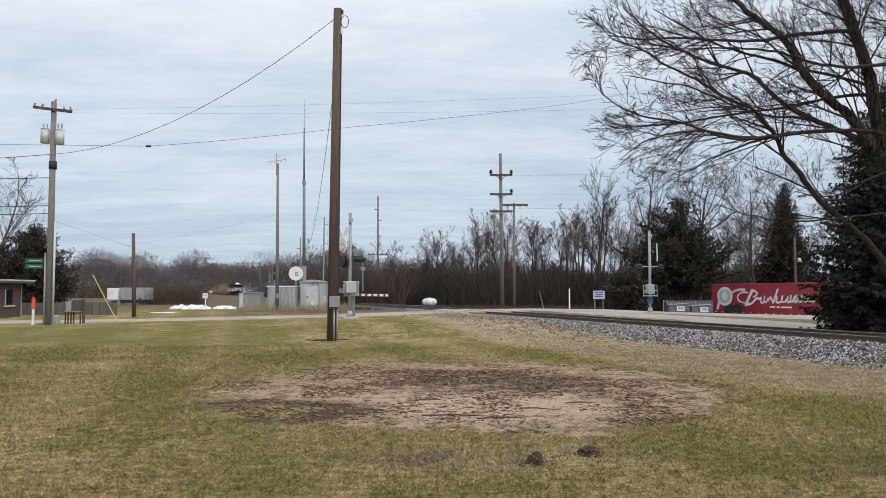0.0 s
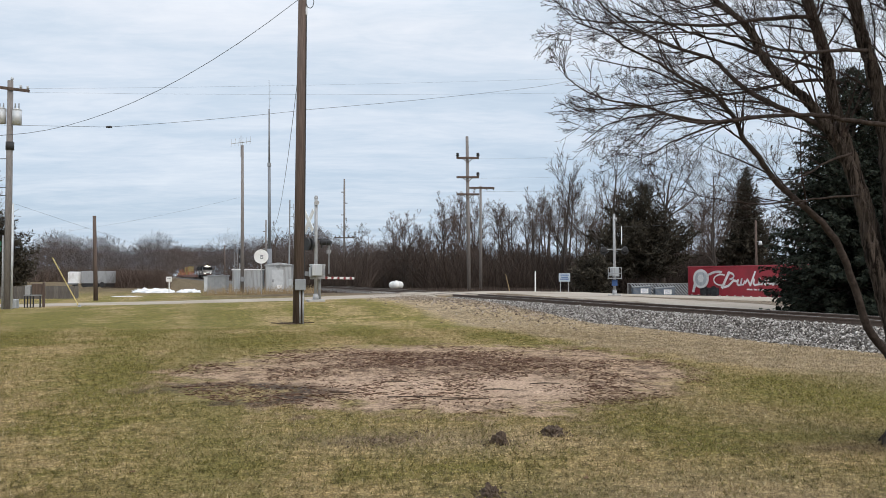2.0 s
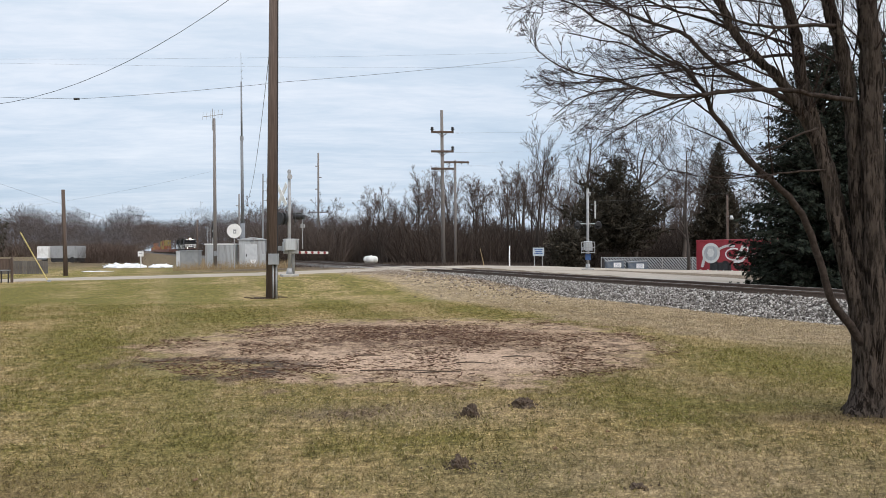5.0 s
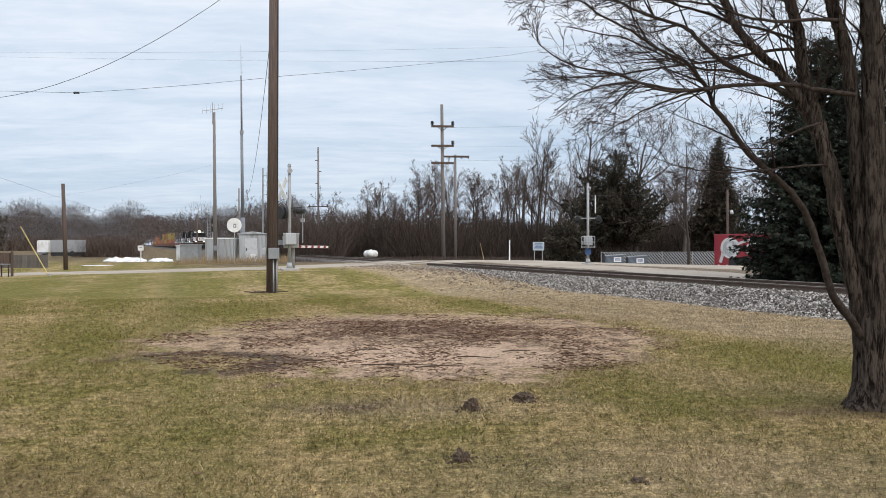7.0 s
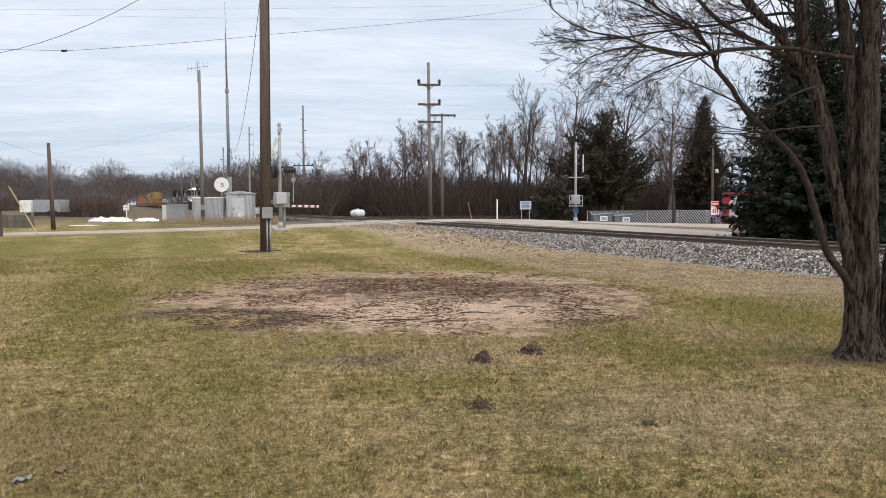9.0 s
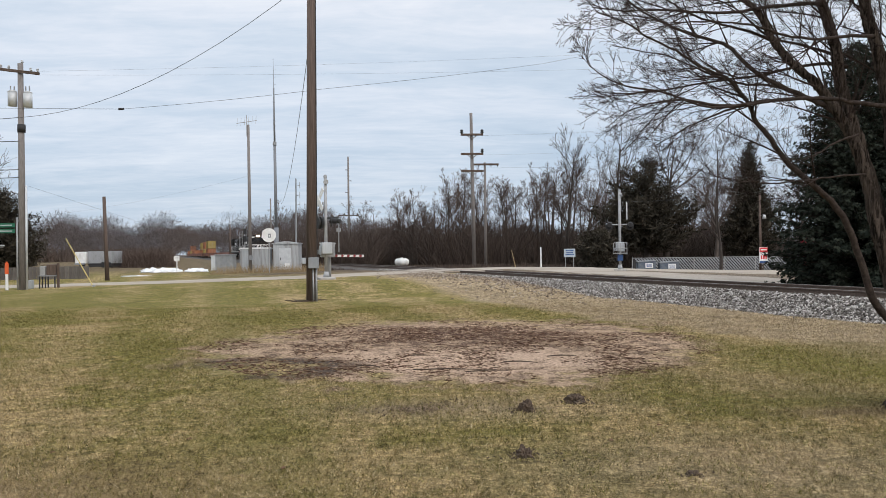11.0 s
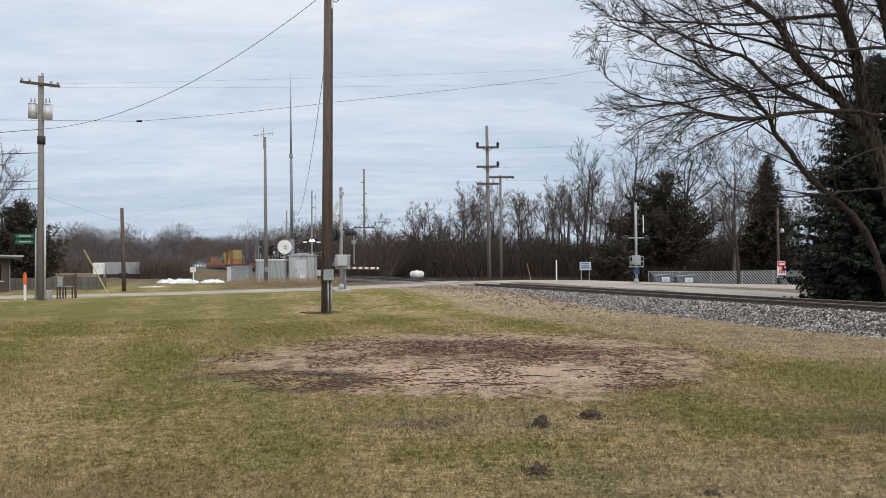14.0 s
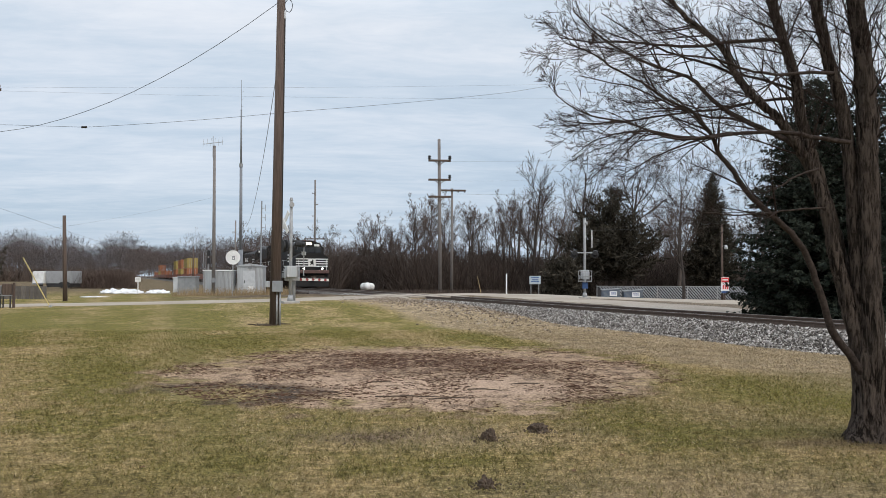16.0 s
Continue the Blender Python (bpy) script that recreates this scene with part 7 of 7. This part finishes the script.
def crumbs():
    rng = np.random.default_rng(31)
    pts = []
    for x, y, r, n in ((0.89, 7.7, 0.16, 70), (1.46, 8.1, 0.22, 90), (0.62, 5.95, 0.18, 80), (-0.35, 7.8, 0.25, 40), (0.1, 8.3, 0.22, 35), (1.75, 5.35, 0.1, 25)):
        for _ in range(n):
            pts.append((x + rng.normal(0, r * 0.6), y + rng.normal(0, r * 0.45), rng.uniform(0.004, 0.013)))
    br = []
    for x, y, s in pts:
        z = land(x, y)
        d = rng.normal(0, 1, 3)
        d = d / np.linalg.norm(d) * s
        p = np.array([x, y, z + s * 0.4])
        br.append((np.array([p - d, p, p + d]), [s * 0.4, s * 0.9, s * 0.3], 5))
    v, f = tubes(br)
    tagged(new("soil_crumbs", tri_mesh("soil_crumbs", v, f, M["soil"])), "small crumbs of dark soil in the grass", "soil", kind="stuff")


crumbs()


def grass(n, seed, y0, y1, mat, hgt, label, keep):
    rng = np.random.default_rng(seed)
    y = y0 + (y1 - y0) * rng.random(n * 2) ** 1.25
    x = y * rng.uniform(-0.62, 0.72, n * 2)
    ok = np.array([keep(a, b_) for a, b_ in zip(x, y)])
    x, y = x[ok][:n], y[ok][:n]
    n = len(x)
    z = np.array([land(a, b_) for a, b_ in zip(x, y)]) - 0.008
    h = rng.uniform(*hgt, n)
    w = rng.uniform(0.004, 0.009, n) * (0.6 + y / 12)
    a = rng.uniform(0, 6.283, n)
    dx, dy = np.cos(a) * w / 2, np.sin(a) * w / 2
    lx, ly = rng.normal(0, 0.8, n) * h, rng.normal(0, 0.8, n) * h
    v = np.stack([np.stack([x - dx, y - dy, z], 1), np.stack([x + dx, y + dy, z], 1), np.stack([x + lx, y + ly, z + h], 1)], 1).reshape(-1, 3)
    tagged(new("grass", tri_mesh("grass", v, np.arange(3 * n).reshape(-1, 3), mat)), label, "grass", kind="stuff")


def bare(x, y):
    s, a = track_sa(x, y)
    wob = noise.noise(Vector((x * 0.5, y * 0.5, 3.0))) * 0.4 + noise.noise(Vector((x * 4, y * 3, 8.0))) * 0.25
    return ((x - 0.5) / 4.2) ** 2 + ((y - 14.2) / 4.8) ** 2 < 1.0 + wob or s < 1.9


M["blade_straw"] = island_mat("straw_grass_blades", (0.17, 0.125, 0.058), (0.34, 0.26, 0.14), 0.9, (0.58, 0.48, 0.30))


def margin(x, y):
    return track_sa(x, y)[0] < 5.5


M["blade_green"] = island_mat("green_grass_blades", (0.036, 0.036, 0.008), (0.130, 0.120, 0.028), 0.9, (0.32, 0.275, 0.09))
M["blade_brown"] = island_mat("brown_dead_blades", (0.040, 0.028, 0.016), (0.115, 0.082, 0.048), 0.95, (0.24, 0.18, 0.11))
grass(240000, 1, 3.4, 27, M["lawn"], (0.015, 0.05), "short winter grass blades, green and straw", lambda x, y: not bare(x, y) and y + 5 * noise.noise(Vector((x * 9, y * 9, 0))) < 24)
grass(60000, 4, 3.4, 24, M["blade_green"], (0.015, 0.05), "tufts of green grass blades among the straw",
      lambda x, y: not bare(x, y) and not margin(x, y) and noise.noise(Vector((x * 0.6, y * 0.45, 4.0))) + 0.9 * noise.noise(Vector((x * 4.5, y * 4.5, 2.0))) > 0.02)
grass(40000, 5, 3.4, 20, M["blade_brown"], (0.006, 0.022), "flattened brown dead grass between the tufts",
      lambda x, y: not bare(x, y) and noise.noise(Vector((x * 5.5, y * 5.5, 6.0))) > 0.12)
grass(120000, 2, 3.4, 30, M["blade_straw"], (0.012, 0.045), "short straw-coloured dead grass blades",
      lambda x, y: (margin(x, y) and track_sa(x, y)[0] > 1.9) or (not bare(x, y) and noise.noise(Vector((x * 0.7, y * 0.5, 0.0))) + 0.6 * noise.noise(Vector((x * 4, y * 4, 1.0))) < 0.06 - max(0.0, y - 12) * 0.06))


def wood_litter():
    rng = np.random.default_rng(12)
    n = 60000
    x = rng.uniform(-4.2, 5.4, n)
    y = rng.uniform(9.2, 19.2, n)
    ok = ((x - 0.5) / 4.6) ** 2 + ((y - 14.0) / 4.9) ** 2 < 0.92
    dens = np.array([noise.fractal(Vector((a * 0.9, b_ * 0.6, 2.0)), 0.7, 2.0, 3) for a, b_ in zip(x, y)])
    heavy = np.exp(-(((x - 0.9) / 2.6) ** 2 + ((y - 14.9) / 2.0) ** 2)) + np.exp(-(((x + 2.3) / 1.3) ** 2 + ((y - 11.2) / 0.9) ** 2))
    ok &= 0.9 * dens + 0.65 * heavy > rng.uniform(-0.2, 1.3, n)
    x, y = x[ok], y[ok]
    br = []
    for a, b_ in zip(x, y):
        ln = rng.uniform(0.012, 0.09) * (3.5 if rng.random() < 0.03 else 1)
        t = rng.uniform(0, 6.283)
        r = rng.uniform(0.003, 0.008)
        d = np.array([math.cos(t), math.sin(t), rng.normal(0, 0.12)]) * ln
        p = np.array([a, b_, land(a, b_) + r * 0.8])
        br.append((np.array([p - d / 2, p + d / 2]), [r, r * 0.7], 3))
    v, f = tubes(br)
    M["chips"] = island_mat("wood_chips", (0.046, 0.023, 0.014), (0.135, 0.075, 0.048), 0.95, (0.34, 0.25, 0.17))
    tagged(new("wood_litter", tri_mesh("wood_litter", v, f, M["chips"])), "scattered bark, chips and twigs on bare soil", "wood litter", kind="stuff")


wood_litter()


def scrap(name, x, y, size, mat, label, seed):
    bm = bmesh.new()
    bmesh.ops.create_grid(bm, x_segments=7, y_segments=5, size=1.0)
    for v in bm.verts:
        n = noise.noise(Vector((v.co.x * 1.6 + seed, v.co.y * 1.6, 0)))
        v.co = Vector((v.co.x * size * (1 - 0.25 * abs(v.co.y)), v.co.y * size * 0.55 * (1 - 0.4 * abs(v.co.x)), 0.012 + size * 0.35 * (n + 0.4)))
    bmesh.ops.solidify(bm, geom=bm.faces[:], thickness=0.002)
    ob = mesh_object(name, bm, mat, True)
    ob.matrix_basis = pose(x, y, land(x, y), 0, 0, seed * 50)
    tagged(ob, label, name)


M["leaf"] = rough_mat("dry_leaf", (0.12, 0.060, 0.030), (0.21, 0.11, 0.06), 20, 0.9)
M["scrap_grey"] = rough_mat("dull_grey_foil", (0.13, 0.14, 0.17), (0.30, 0.31, 0.34), 25, 0.5, 0.3)
scrap("litter_scrap", -2.21, 4.56, 0.06, M["scrap_grey"], "crumpled blue-grey scrap lying in the grass", 1)
scrap("leaf", -2.05, 4.69, 0.065, M["leaf"], "curled brown dead leaf on the grass", 2)
for i in range(26):
    scrap("leaf", random.uniform(-3.5, 5.5), random.uniform(5.2, 13), random.uniform(0.018, 0.035), M["leaf"], "small curled brown dead leaf on the grass", i + 3)
for x, y, ln, turn in ((-0.85, 11.0, 0.35, -25), (0.2, 10.6, 0.9, -4), (0.75, 10.4, 0.6, 8), (1.3, 11.2, 0.5, -15), (-0.2, 12.2, 0.4, 20), (2.0, 11.8, 0.45, 5)):
    bm = rod((-ln / 2, 0, 0.012), (0, 0.03, 0.02), 0.007, 0.009, 6)
    bm = rod((0, 0.03, 0.02), (ln / 2, -0.02, 0.012), 0.009, 0.004, 6, bm)
    ob = mesh_object("stick", bm, M["soil"], True)
    ob.matrix_basis = pose(x, y, land(x, y), 0, 0, turn)
    tagged(ob, "dark dead stick lying on bare soil", "stick", "sticks on the bare patch")


# ---- what moves ----
def motions():
    turn = math.degrees(math.atan2(-TD.y, -TD.x))
    times = [i * 0.5 for i in range(33)]
    for ob, back, up in TRAIN:
        rows = []
        for t in times:
            a = 293.0 - 15.6 * t + 0.066 * t * t - 2.75 + back
            p = on_track(-0.75, a)
            rows.append((t, pose(p.x, p.y, RAIL_Z + up, 0, 0, turn)))
        walk(ob, rows)
    run = [(0, 0.0), (0.5, 0.28), (1, 0.63), (1.5, 1.10), (2, 1.68), (2.5, 2.37), (3, 3.14), (3.5, 3.92), (4, 4.72), (4.5, 5.46), (5, 6.14), (5.5, 6.76), (6, 7.30), (6.5, 7.76),
           (7, 8.14), (7.5, 8.58), (8, 9.17), (8.5, 9.80), (9, 10.5), (9.5, 11.2), (10, 11.9)] + [(10.5 + i * 0.5, 12.6 + i * 0.7) for i in range(12)]
    d = Vector((0.25, -0.968)).normalized()
    head = math.degrees(math.atan2(d.y, d.x))
    side = Vector((-d.y, d.x))
    rows, rows_t = [], []
    for t, s in run:
        p = Vector((20.6, 62.0)) + side * 1.15 + d * s
        q = p + d * 14.6
        rows.append((t, pose(p.x, p.y, land(20.6, 62.0) + 0.035, 0, 0, head)))
        rows_t.append((t, pose(q.x, q.y, land(20.6, 62.0) + 0.035, 0, 0, head)))
    walk(trailer, rows)
    walk(tractor, rows_t)
    for wh, x, yy in trailer_wheels:
        spin = []
        for i in range(65):
            t = i * 0.25
            s = float(np.interp(t, [r[0] for r in run], [r[1] for r in run]))
            spin.append((t, pose(x, yy, 0.46, 0, math.degrees(s / 0.46), 0)))
        walk(wh, spin)


motions()
